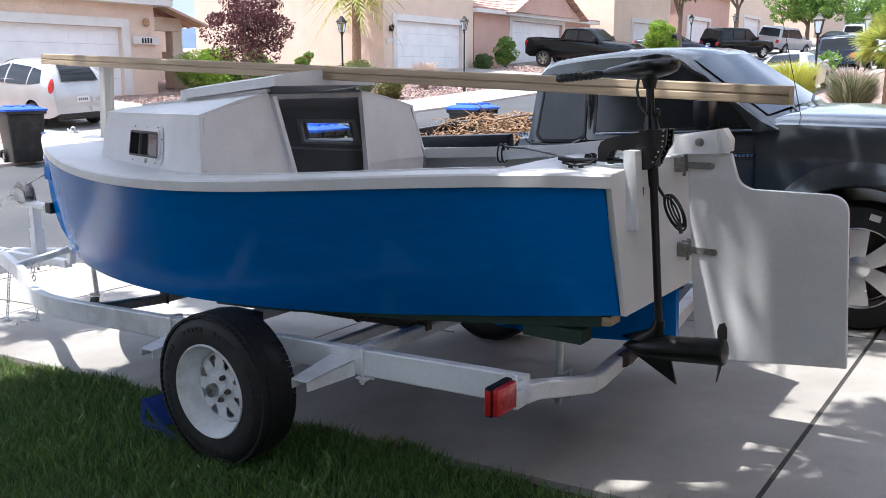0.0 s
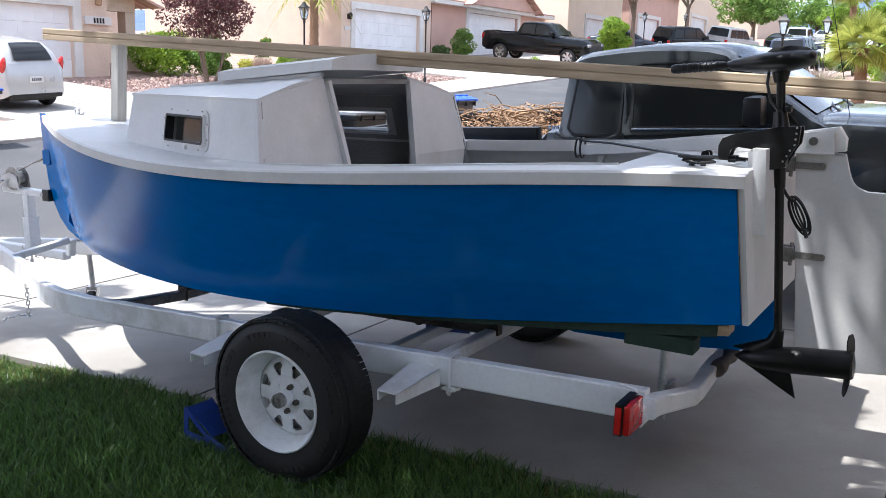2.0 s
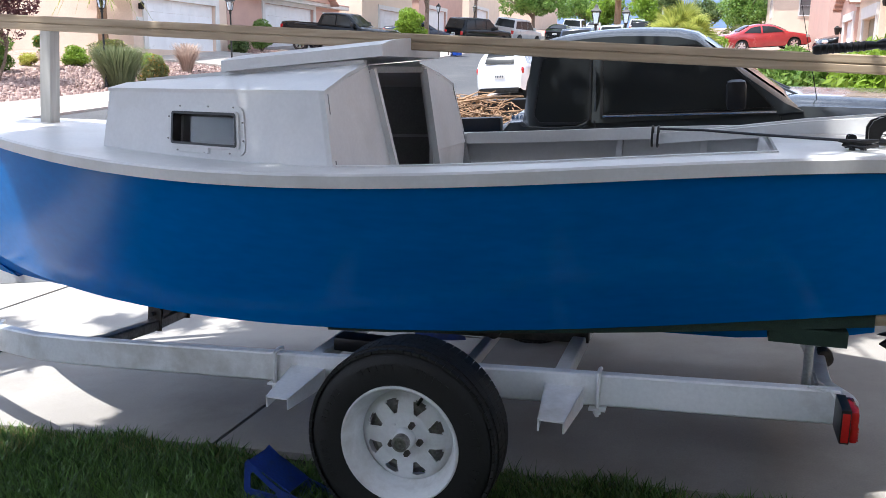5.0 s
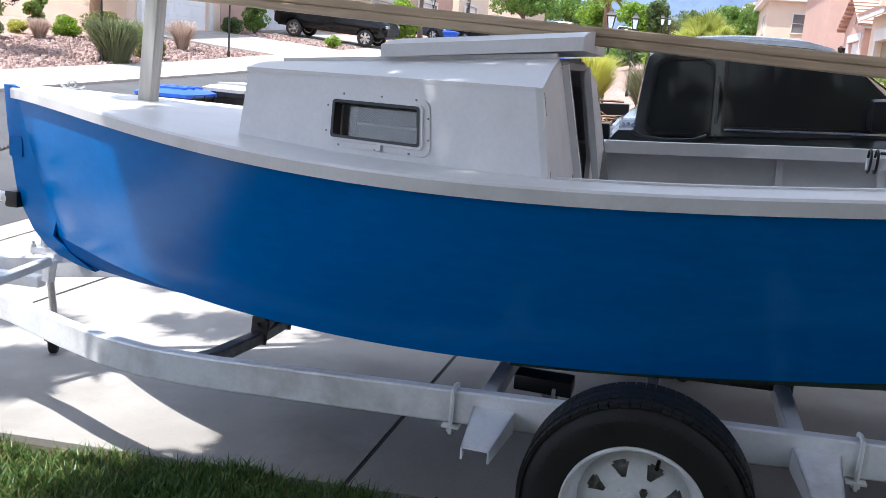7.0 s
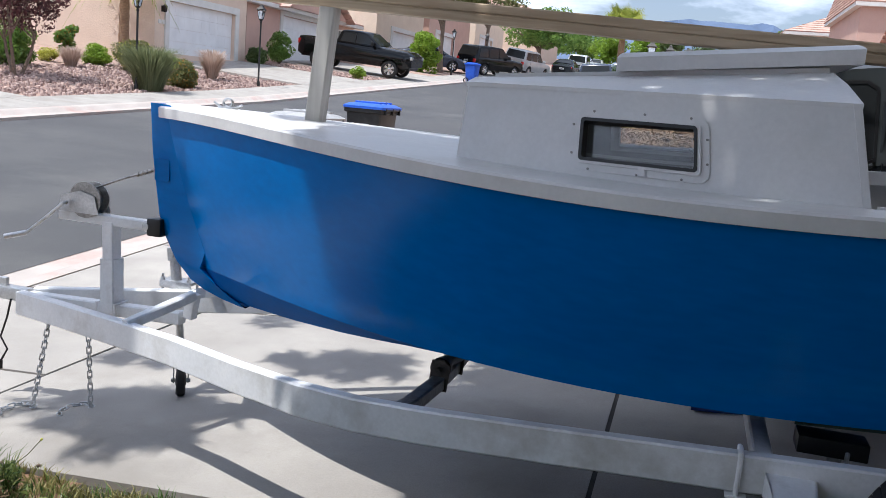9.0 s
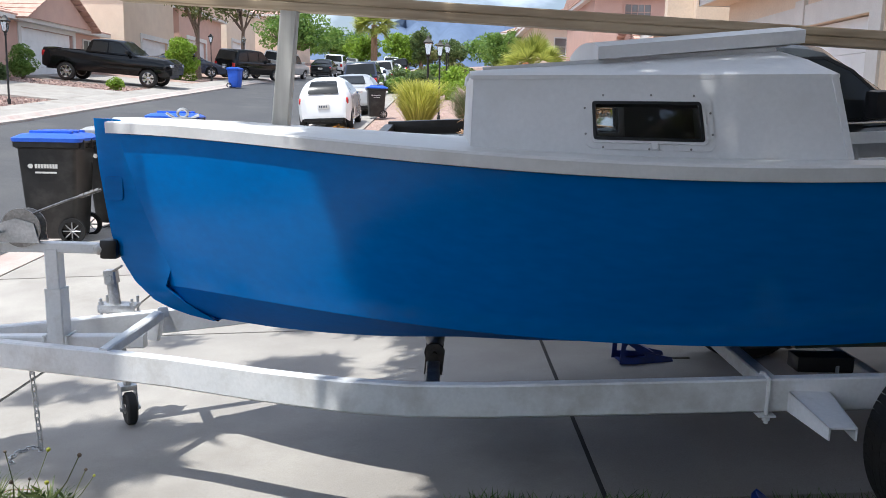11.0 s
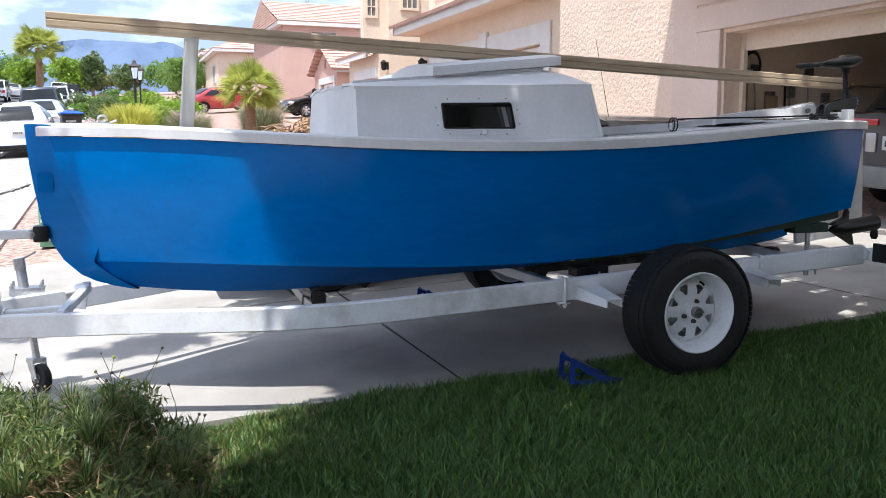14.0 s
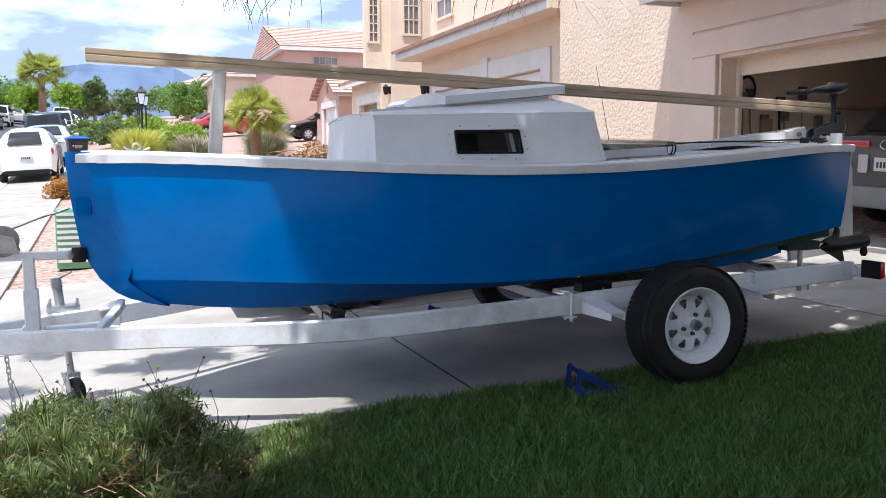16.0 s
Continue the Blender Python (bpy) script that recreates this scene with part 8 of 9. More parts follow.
# gabled garage of the house behind
gh_ = thing("gable_garage", (6.5, 28.9, 1.2), "rose stucco garage with white trim and tiled gable roof", "garage")
bm = bmesh.new()
wall_with_hole(bm, 4.96, 5.2, 27.0, 30.75, 0.8, 3.72, (27.4, 29.5, 0.8, 3.26))
box(bm, 5.2, 9.0, 27.0, 27.2, 0.8, 3.72)
box(bm, 5.2, 9.0, 30.55, 30.75, 0.8, 3.72)
ga = [bm.verts.new(p) for p in ((4.96, 27.0, 3.72), (4.96, 30.75, 3.72), (4.96, 28.88, 4.62))]
gb = [bm.verts.new(p) for p in ((5.2, 27.0, 3.72), (5.2, 30.75, 3.72), (5.2, 28.88, 4.62))]
bm.faces.new(ga)
bm.faces.new(gb)
for k in range(3):
    bm.faces.new((ga[k], ga[(k + 1) % 3], gb[(k + 1) % 3], gb[k]))
part("wall", bm, STUCCO4, gh_, soft=False)
sectional_door(gh_, 5.05, 27.4, 29.5, 1.2, 3.26, -1)
bm = bmesh.new()
box(bm, 4.91, 4.96, 27.2, 27.4, 1.2, 3.3)
box(bm, 4.91, 4.96, 29.5, 29.7, 1.2, 3.3)
box(bm, 4.9, 4.96, 27.15, 29.75, 3.26, 3.5)
box(bm, 4.9, 9.0, 26.8, 26.85, 3.6, 3.74)
part("trim", bm, TRIM, gh_, soft=False)
bm = bmesh.new()
for k in range(5):
    box(bm, 4.92, 4.955, 28.68, 29.08, 3.85 + 0.08 * k, 3.9 + 0.08 * k)
part("gable_vent", bm, STUCCO4, gh_, soft=False)
bm = bmesh.new()
courses(bm, (4.7, 26.75, 3.7), (9.0, 26.75, 3.7), (9.0, 28.88, 4.72), (4.7, 28.88, 4.72), 8)
courses(bm, (9.0, 31.0, 3.7), (4.7, 31.0, 3.7), (4.7, 28.88, 4.72), (9.0, 28.88, 4.72), 8)
tagged(part("roof", bm, TILE, gh_, soft=False), kind="stuff")
lantern_on_wall(gh_, 4.96, 30.2, 3.0, -1)
nb3 = thing("pink_house", (7.3, 46, 2.0), "two-storey pink stucco house with clay tile roof", "house")
bm = bmesh.new()
box(bm, 5.75, 12.5, 42, 52, 1.5, 7.2)
part("wall", bm, STUCCO4, nb3, soft=False)
hip_roof(nb3, 5.75, 12.5, 42, 52, 7.25, 1.7, over=0.3, axis="x", hip=False)
glazed(nb3, "y", 42, -1, 7.3, 8.6, 6.0, 6.75, 4, 2, STUCCO4)
bm = bmesh.new()
rod(bm, (8.2, 47.3, 8.6), (8.2, 47.3, 9.5), 0.1)
part("vent_pipe", bm, GALV, nb3)
for i, (x, y, w, d, h, st) in enumerate(((4.0, 56, 8, 9, 7.0, STUCCO3), (4.5, 70, 9, 10, 8.0, STUCCO4), (4.2, 88, 9, 11, 9.0, STUCCO))):
    t = thing("distant_house", (x + w / 2, y + d / 2, rise(y)), ("cream", "rose", "peach")[i] + " stucco house far along the street", "house", group="houses on the near side")
    bm = bmesh.new()
    box(bm, x, x + w, y, y + d, rise(y) - 1, h)
    part("wall", bm, st, t, soft=False)
    hip_roof(t, x, x + w, y, y + d, h + 0.05, 2.0, over=0.4)
    glazed(t, "y", y, -1, x + 1.5, x + 3.0, h - 2.0, h - 0.9, 2, 2)
    glazed(t, "x", x, -1, y + 2, y + 3.6, h - 2.0, h - 0.9, 2, 2)

# ---- plants, lamps, distance ----
def leaf_cloud(centres, radii, n, size, rg, thin=0.42, droop=0.0, shell=0.55):
    """Small pointed leaves round many clump centres; returns vertex and face arrays."""
    m = len(centres)
    idx = rg.integers(0, m, n)
    d = rg.normal(size=(n, 3))
    d /= np.linalg.norm(d, axis=1)[:, None]
    r = (shell + (1 - shell) * rg.random(n)) ** 0.7
    p = centres[idx] + d * radii[idx] * r[:, None]
    u = rg.normal(size=(n, 3))
    u[:, 2] -= droop
    u /= np.linalg.norm(u, axis=1)[:, None]
    v = np.cross(u, rg.normal(size=(n, 3)))
    v /= np.linalg.norm(v, axis=1)[:, None]
    s = size * (0.6 + 0.8 * rg.random(n))[:, None]
    q = np.stack([p - u * s, p + v * s * thin, p + u * s, p - v * s * thin], 1).reshape(-1, 3)
    f = np.arange(4 * n).reshape(-1, 4)
    return q, f


def clumps(rg, c, rad, k, size):
    d = rg.normal(size=(k, 3))
    d /= np.linalg.norm(d, axis=1)[:, None]
    r = rg.random(k) ** 0.45
    p = np.array(c) + d * np.array(rad) * r[:, None]
    s = size * (0.6 + 0.8 * rg.random(k))
    return p, np.stack([s, s, s * 0.75], 1)


def adopt(ob, parent):
    o = ORIGIN.get(parent, Vector((0, 0, 0)))
    ob.data.transform(Matrix.Translation(-o))
    ob.parent = parent
    return ob


def tree(name, x, y, trunk_h, c_z, rad, k, n, size, leaf, label, seed, clump=0.5, trunk_r=0.12, limbs=6, stems=1, bark=None, droop=0.0):
    rg = np.random.default_rng(seed)
    z = ground_z(x, y) - 0.05
    t = thing(name, (x, y, z), label, "tree")
    c = np.array((x, y, z + c_z))
    cs, rs = clumps(rg, c, rad, k, clump)
    for s in range(stems):
        bm = bmesh.new()
        a = 2 * math.pi * s / max(stems, 1) + seed
        o = 0.12 * (stems > 1)
        top = Vector((x + (o * 4) * math.cos(a), y + (o * 4) * math.sin(a), z + trunk_h))
        b0 = Vector((x + o * math.cos(a), y + o * math.sin(a), z))
        mid = b0.lerp(top, 0.5) + Vector((rg.uniform(-0.08, 0.08), rg.uniform(-0.08, 0.08), 0))
        pipe(bm, [b0, b0.lerp(mid, 0.5), mid, top], [trunk_r * 1.15, trunk_r, trunk_r * 0.85, trunk_r * 0.65], 9)
        part("trunk", bm, bark or BARK, t)
        for i in range(limbs):
            bm = bmesh.new()
            e = Vector(cs[rg.integers(0, k)].tolist())
            p = mid.lerp(top, rg.uniform(0.5, 1.0))
            pipe(bm, [p, p.lerp(e, 0.5) + Vector((0, 0, 0.15)), e], [trunk_r * 0.5, trunk_r * 0.3, trunk_r * 0.08], 6)
            part("limb", bm, bark or BARK, t)
    v, f = leaf_cloud(cs, rs, n, size, rg, droop=droop)
    tagged(adopt(quads("crown", v, f, leaf), t), kind="stuff")
    return t


def shrub(name, x, y, rad, n, size, leaf, label, seed, second=None, k=22, thin=0.4):
    rg = np.random.default_rng(seed)
    z = ground_z(x, y) - 0.05
    t = thing(name, (x, y, z), label, "shrub")
    cs, rs = clumps(rg, (x, y, z + rad[2] * 0.95), (rad[0] * 0.72, rad[1] * 0.72, rad[2] * 0.8), k, rad[0] * 0.42)
    cs[:, 2] = np.maximum(cs[:, 2] - rad[2] * 0.12, z + 0.1)
    bm = bmesh.new()
    for i in range(7):
        e = Vector(cs[i].tolist())
        pipe(bm, [(x, y, z), Vector((x, y, z)).lerp(e, 0.5) + Vector((0.03, 0.02, 0)), e], [0.025, 0.016, 0.005], 5)
    part("stems", bm, BARK, t)
    v, f = leaf_cloud(cs, rs, n * 2, size, rg, thin)
    tagged(adopt(quads("foliage", v, f, leaf), t), kind="stuff")
    if second:
        v, f = leaf_cloud(cs, rs * 1.05, n // 6, size * 0.7, rg, 0.7, shell=0.85)
        tagged(adopt(quads("flowers", v, f, second), t), kind="stuff")
    return t


def blades(x, y, r, h, n, w, rg, lean=0.8, base=0.0, z=None):
    """Long arching grass blades from one tuft."""
    z = ground_z(x, y) - 0.03 if z is None else z
    a = rg.random(n) * 2 * np.pi
    b = rg.random(n) ** 0.6 * base
    hh = h * (0.6 + 0.5 * rg.random(n))
    out = r * (0.2 + 0.9 * rg.random(n)) * lean
    dx, dy = np.cos(a), np.sin(a)
    px, py = x + dx * b, y + dy * b
    V = []
    for k, (fz, fo, ww) in enumerate(((0.0, 0.0, 1.0), (0.5, 0.28, 0.9), (0.85, 0.65, 0.6), (0.98, 1.0, 0.06))):
        cx, cy, cz = px + dx * out * fo, py + dy * out * fo, z + hh * fz
        V.append(np.stack([cx - dy * w * ww, cy + dx * w * ww, cz], 1))
        V.append(np.stack([cx + dy * w * ww, cy - dx * w * ww, cz], 1))
    v = np.stack(V, 1).reshape(-1, 3)
    i = np.arange(n)[:, None] * 8
    f = np.concatenate([i + np.array([[0, 1, 3, 2]]), i + np.array([[2, 3, 5, 4]]), i + np.array([[4, 5, 7, 6]])])
    return v, f


def tuft(name, x, y, r, h, n, w, leaf, label, seed, seeds=None, base=0.15):
    rg = np.random.default_rng(seed)
    v, f = blades(x, y, r, h, n, w, rg, base=base)
    t = thing(name, (x, y, ground_z(x, y) - 0.05), label, "ornamental grass")
    tagged(adopt(quads("foliage", v, f, leaf), t), kind="stuff")
    if seeds:
        v, f = blades(x, y, r * 0.9, h * 1.12, n // 4, w * 1.5, rg, base=base)
        tagged(adopt(quads("seed_heads", v, f, seeds), t), kind="stuff")
    return t


def palm(name, x, y, trunk_h, trunk_r, frond, n, label, seed, leaf=None, fan=True, z=None):
    rg = np.random.default_rng(seed)
    z = ground_z(x, y) - 0.05 if z is None else z
    t = thing(name, (x, y, z), label, "palm")
    bm = bmesh.new()
    pts, rr = [], []
    for i in range(22):
        k = i / 21
        pts.append((x + 0.03 * math.sin(k * 3), y, z + trunk_h * k))
        rr.append(trunk_r * (1.2 - 0.3 * k) * (1.0 + 0.09 * (i % 2)))
    pipe(bm, pts, rr, 12)
    part("trunk", bm, PALMBARK, t)
    top = np.array((x, y, z + trunk_h))
    V, F = [], []
    for i in range(n):
        a = rg.uniform(0, 2 * np.pi)
        el = math.asin(rg.uniform(-0.5, 0.99))
        d = np.array((math.cos(a) * math.cos(el), math.sin(a) * math.cos(el), math.sin(el)))
        side = np.array((-math.sin(a), math.cos(a), 0))
        up = np.cross(side, d)
        L = frond * rg.uniform(0.8, 1.1)
        if fan:
            hub = top + d * L * 0.45
            tw = rg.uniform(-0.9, 0.9)
            wide = side * math.cos(tw) + up * math.sin(tw)
            for j in range(17):
                b = (j / 16 - 0.5) * 2.5
                dd = d * math.cos(b) + wide * math.sin(b)
                r_ = L * 0.55 * (1 - 0.12 * abs(b)) * rg.uniform(0.9, 1.05)
                e = hub + dd * r_ - np.array((0, 0, 0.1 * r_))
                m = hub + dd * r_ * 0.5
                w = (wide * math.cos(b) - d * math.sin(b)) * 0.015 * L / 0.8
                k = len(V)
                V += [hub, m - w, e, m + w]
                F.append((k, k + 1, k + 2, k + 3))
            k = len(V)
            w = side * 0.012
            V += [top - w, hub - w, hub + w, top + w]
            F.append((k, k + 1, k + 2, k + 3))
        else:
            prev = top
            for j in range(1, 12):
                s = j / 11
                p = top + d * L * s - np.array((0, 0, L * 0.55 * s * s))
                for sg in (-1, 1):
                    e = p + side * sg * 0.35 * L * 0.45 * math.sin(math.pi * min(1, s + 0.12)) + (p - prev) * 1.2 - np.array((0, 0, 0.06))
                    w = (p - prev) * 0.35
                    k = len(V)
                    V += [p - w, p + w, e]
                    F.append((k, k + 1, k + 2))
                prev = p
    tagged(adopt(quads("fronds", np.array(V), F, leaf or LEAFY), t), kind="stuff")
    return t


def lamp_post(x, y, h=2.5, z=None):
    z = ground_z(x, y) - 0.05 if z is None else z
    t = thing("street_lamp", (x, y, z), "black iron garden lamp post with a glazed lantern", "lamp post", group="lamp posts along the street")
    bm = bmesh.new()
    lathe(bm, (x, y, z), (0, 0, 1), ((0, 0.06), (0.15, 0.055), (0.2, 0.032), (h - 0.35, 0.028), (h - 0.32, 0.05), (h - 0.28, 0.03), (h - 0.24, 0.07), (h - 0.22, 0.075)), 12)
    part("post", bm, LAMPBLACK, t)
    bm = bmesh.new()
    for sx, sy in ((-1, -1), (1, -1), (1, 1), (-1, 1)):
        rod(bm, (x + sx * 0.055, y + sy * 0.055, z + h - 0.22), (x + sx * 0.1, y + sy * 0.1, z + h + 0.08), 0.009, n=5)
    skin(bm, [[Vector((x + sx * w, y + sy * w, z + h + q)) for sx, sy in ((-1, -1), (1, -1), (1, 1), (-1, 1))] for w, q in ((0.13, 0.08), (0.13, 0.1), (0.05, 0.19), (0.045, 0.23), (0.01, 0.27))])
    part("lantern_frame", bm, LAMPBLACK, t)
    bm = bmesh.new()
    skin(bm, [[Vector((x + sx * w, y + sy * w, z + h + q)) for sx, sy in ((-1, -1), (1, -1), (1, 1), (-1, 1))] for w, q in ((0.05, -0.215), (0.095, 0.075))])
    part("lantern_glass", bm, LAMPGLASS, t)
    return t


lamp_post(-15.5, 17.3, 2.45)
lamp_post(-15.35, 23.9, 2.45)
lamp_post(-2.22, 20.0, 2.35)
lamp_post(-1.94, 25.0, 2.3)
lamp_post(-1.7, 40.0, 2.4)
lamp_post(-1.6, 47.0, 2.4)
lamp_post(-15.2, 47.5, 2.4)
lamp_post(-15.0, 55.0, 2.4)

# across the street: loose stones on the gravel yards
rgy = np.random.default_rng(61)
SV, SF = [], []
for x0_, x1_, y0_, y1_, n_ in ((-20.6, -15.1, 12.9, 26.2, 4200), (-20.2, -15.1, 33.0, 36.0, 500), (-1.9, 4.2, 12.5, 19.0, 1800)):
    for i in range(n_):
        x, y, q = rgy.uniform(x0_, x1_), rgy.uniform(y0_, y1_), rgy.uniform(0.025, 0.075)
        z = ground_z(x, y) - 0.03
        k = len(SV)
        a = rgy.uniform(0, 6.28)
        for j in range(5):
            r_ = q * rgy.uniform(0.75, 1.15)
            SV.append((x + r_ * math.cos(a + j * 1.2566), y + r_ * math.sin(a + j * 1.2566), z - 0.02))
            SV.append((x + 0.72 * r_ * math.cos(a + j * 1.2566), y + 0.72 * r_ * math.sin(a + j * 1.2566), z + q * rgy.uniform(0.5, 0.8)))
        for j in range(5):
            m_ = (j + 1) % 5
            SF.append((k + 2 * j, k + 2 * m_, k + 2 * m_ + 1, k + 2 * j + 1))
        SF.append(tuple(k + 2 * j + 1 for j in range(5)))
tagged(quads("yard_stones", SV, SF, leaf_surface("yard_stone", (0.2, 0.13, 0.115), (0.58, 0.44, 0.38), 0.9, 0.0)), "loose pinkish crushed stones in the front yards", "stones", kind="stuff")
tree("plum_tree", -18.5, 16.3, 1.15, 2.45, (1.25, 1.25, 1.4), 60, 11000, 0.05, LEAFP, "purple-leaved plum tree with three slender stems", 3, 0.42, 0.05, 5, stems=3)
shrub("round_shrub", -21.6, 17.3, (1.15, 1.2, 0.95), 7600, 0.05, LEAFY, "bright green loose shrub by the porch", 11)
shrub("round_shrub", -20.6, 18.3, (0.85, 0.9, 0.75), 5000, 0.05, LEAFG, "dense green shrub below the plum tree", 12)
shrub("porch_shrub", -23.6, 15.9, (0.5, 0.4, 0.6), 1200, 0.06, LEAFD, "dark green shrub beside the porch door", 13)
shrub("rose_bush", -21.1, 21.5, (0.42, 0.42, 0.75), 2200, 0.05, LEAFG, "tall green bush with orange flowers", 14, LEAFR)
tuft("dry_grass", -20.0, 20.3, 0.5, 0.62, 700, 0.012, GRASSP, "pinkish dry ornamental grass tuft", 15)
shrub("low_shrub", -20.5, 22.1, (0.6, 0.6, 0.36), 3200, 0.04, LEAFY, "low bright green cushion shrub", 16)
shrub("round_shrub", -18.9, 22.0, (0.78, 0.78, 0.62), 4200, 0.04, LEAFO, "olive round shrub with yellow flower tips", 17, GRASSY)
tuft("sage_clump", -15.4, 17.75, 0.9, 1.15, 2600, 0.011, LEAFS, "big grey-green spiky clump beside the lamp", 18, base=0.35)
shrub("orange_shrub", -15.7, 19.9, (0.55, 0.55, 0.42), 3000, 0.04, LEAFO, "low olive shrub with orange blossom", 19, LEAFR)
shrub("low_shrub", -18.0, 22.9, (0.55, 0.55, 0.34), 2600, 0.04, LEAFY, "spreading yellow-green shrub behind the spiky clump", 21, GRASSY)
tuft("dry_grass", -16.9, 23.5, 0.7, 0.95, 1000, 0.012, GRASSP, "tall pinkish dry grass tuft", 20)
shrub("yellow_shrub", -21.5, 21.1, (0.34, 0.34, 0.22), 1100, 0.04, GRASSY, "small yellow-leaved cushion plant", 22)
shrub("cone_shrub", -19.9, 34.4, (0.62, 0.62, 0.95), 3200, 0.05, LEAFG, "clipped egg-shaped green shrub", 23)
shrub("round_shrub", -20.2, 33.0, (0.5, 0.5, 0.45), 1600, 0.06, LEAFD, "dark green round shrub by the garage", 24)
shrub("low_shrub", -15.6, 33.6, (0.4, 0.4, 0.3), 900, 0.05, LEAFY, "small yellow-green shrub in the gravel", 25)
shrub("tall_shrub", -16.6, 46.0, (1.1, 1.1, 1.35), 4200, 0.09, LEAFY, "tall loose bright green shrub", 26)
palm("tall_palm", -21.5, 25.0, 3.7, 0.16, 2.1, 60, "feather palm against the peach wall", 27, PALMLEAF, fan=False)
tree("street_tree", -16.2, 48.5, 3.0, 5.6, (2.4, 2.6, 2.2), 60, 5200, 0.13, LEAFO, "sparse olive-leaved street tree", 31, 0.7, 0.16, 7)
tree("street_tree", -15.6, 57.5, 3.2, 6.0, (2.6, 2.8, 2.2), 60, 5200, 0.14, LEAFO, "sparse feathery street tree", 32, 0.7, 0.16, 7)
tree("leafy_tree", -14.8, 74.0, 2.0, 3.5, (3.2, 3.2, 1.9), 80, 9000, 0.15, LEAFG, "broad bright green tree down the street", 33, 0.7, 0.2, 6)
tree("leafy_tree", -10.6, 92.0, 1.6, 2.3, (1.9, 1.9, 1.4), 60, 5000, 0.15, LEAFY, "yellow-green tree at the end of the street", 34, 0.6, 0.2, 6)
tree("leafy_tree", -7.0, 100.0, 1.8, 2.8, (2.3, 2.3, 1.7), 60, 5000, 0.17, LEAFY, "green tree at the end of the street", 35, 0.7, 0.2, 6)
palm("tall_palm", -9.2, 89.0, 5.0, 0.3, 2.7, 80, "tall fan palm at the end of the street", 36, PALMLEAF)
tree("pine_tree", -4.6, 98.0, 3.0, 3.3, (1.2, 1.2, 2.2), 60, 5000, 0.16, LEAFD, "dark pine at the end of the street", 37, 0.5, 0.15, 6)
tree("pine_tree", -1.0, 110.0, 1.6, 2.2, (1.7, 1.7, 1.5), 60, 4500, 0.17, LEAFD, "dark round pine far along the street", 38, 0.6, 0.2, 6)
tree("leafy_tree", 2.6, 66.0, 1.4, 2.2, (1.7, 1.7, 1.4), 80, 8000, 0.11, LEAFG, "dense green tree on the near side of the street", 39, 0.55, 0.16, 6)
tree("pine_tree", 4.5, 74.0, 2.2, 3.0, (0.9, 0.9, 1.4), 50, 3600, 0.12, LEAFD, "dark pine behind the green tree", 40, 0.4, 0.15, 6)
tree("leafy_tree", -16.5, 116.0, 1.6, 2.8, (5.0, 4, 1.7), 80, 6000, 0.22, LEAFG, "green trees closing the street", 41, 0.9, 0.2, 6)
tree("leafy_tree", -5.0, 122.0, 1.2, 1.9, (5.0, 4, 1.2), 80, 6000, 0.2, LEAFO, "olive trees closing the street", 42, 0.8, 0.2, 6)
tree("leafy_tree", 5.0, 112.0, 1.4, 2.3, (5.0, 4, 1.5), 80, 6000, 0.2, LEAFG, "green trees beyond the houses", 43, 0.9, 0.2, 6)

# the near verge up the street
palm("fan_palm", 0.12, 15.6, 1.72, 0.115, 0.86, 74, "young fan palm in the gravel yard", 51, PALMLEAF)
tuft("straw_grass", -2.4, 18.4, 0.9, 1.42, 2600, 0.012, GRASSY, "big yellow-green ornamental grass clump", 52)
tuft("straw_grass", -1.0, 18.2, 0.9, 1.1, 2400, 0.010, LEAFS, "green ornamental grass with pink seed heads", 53, GRASSP)
tuft("straw_grass", 0.9, 18.8, 1.0, 1.25, 1900, 0.010, LEAFS, "grassy clump with pink plumes", 54, GRASSP)
shrub("round_shrub", -0.4, 33.0, (1.2, 1.2, 0.7), 3200, 0.07, LEAFY, "bright yellow-green mound shrub", 55)
shrub("dry_shrub", 1.3, 14.2, (0.6, 0.6, 0.6), 1500, 0.05, TWIG, "brown half-dead shrub in the gravel", 56)
shrub("dry_shrub", 2.2, 15.0, (0.7, 0.6, 0.75), 1500, 0.05, LEAFS, "tall wispy shrub with pale flowers", 57)
shrub("dry_shrub", -4.1, 16.6, (0.5, 0.5, 0.3), 900, 0.04, LEAFR, "low rusty plant beside the pavement", 58)
shrub("green_bush", 3.0, 8.6, (1.0, 1.3, 0.95), 5200, 0.06, LEAFY, "vigorous bright green bush behind the truck", 59)
shrub("green_bush", 2.2, 11.2, (0.9, 0.9, 0.85), 4200, 0.06, LEAFG, "tall green bush behind the truck", 60)

# green service box by the pavement
cab = thing("service_box", (-3.5, 6.3, ground_z(-3.5, 6.3) - 0.03), "green ribbed utility box beside the pavement", "utility box")
bm = bmesh.new()
zz = ground_z(-3.5, 6.3) - 0.03
box(bm, -3.68, -3.3, 6.1, 6.5, zz, zz + 0.72, 0.02)
GREENP = surface("green_utility_paint", (0.12, 0.3, 0.17), (0.17, 0.38, 0.22), 4, 0.5)
part("case", bm, GREENP, cab)
for k in range(9):
    bm = bmesh.new()
    box(bm, -3.66, -3.32, 6.085, 6.102, zz + 0.08 + k * 0.07, zz + 0.115 + k * 0.07)
    part("rib", bm, TRIM, cab)

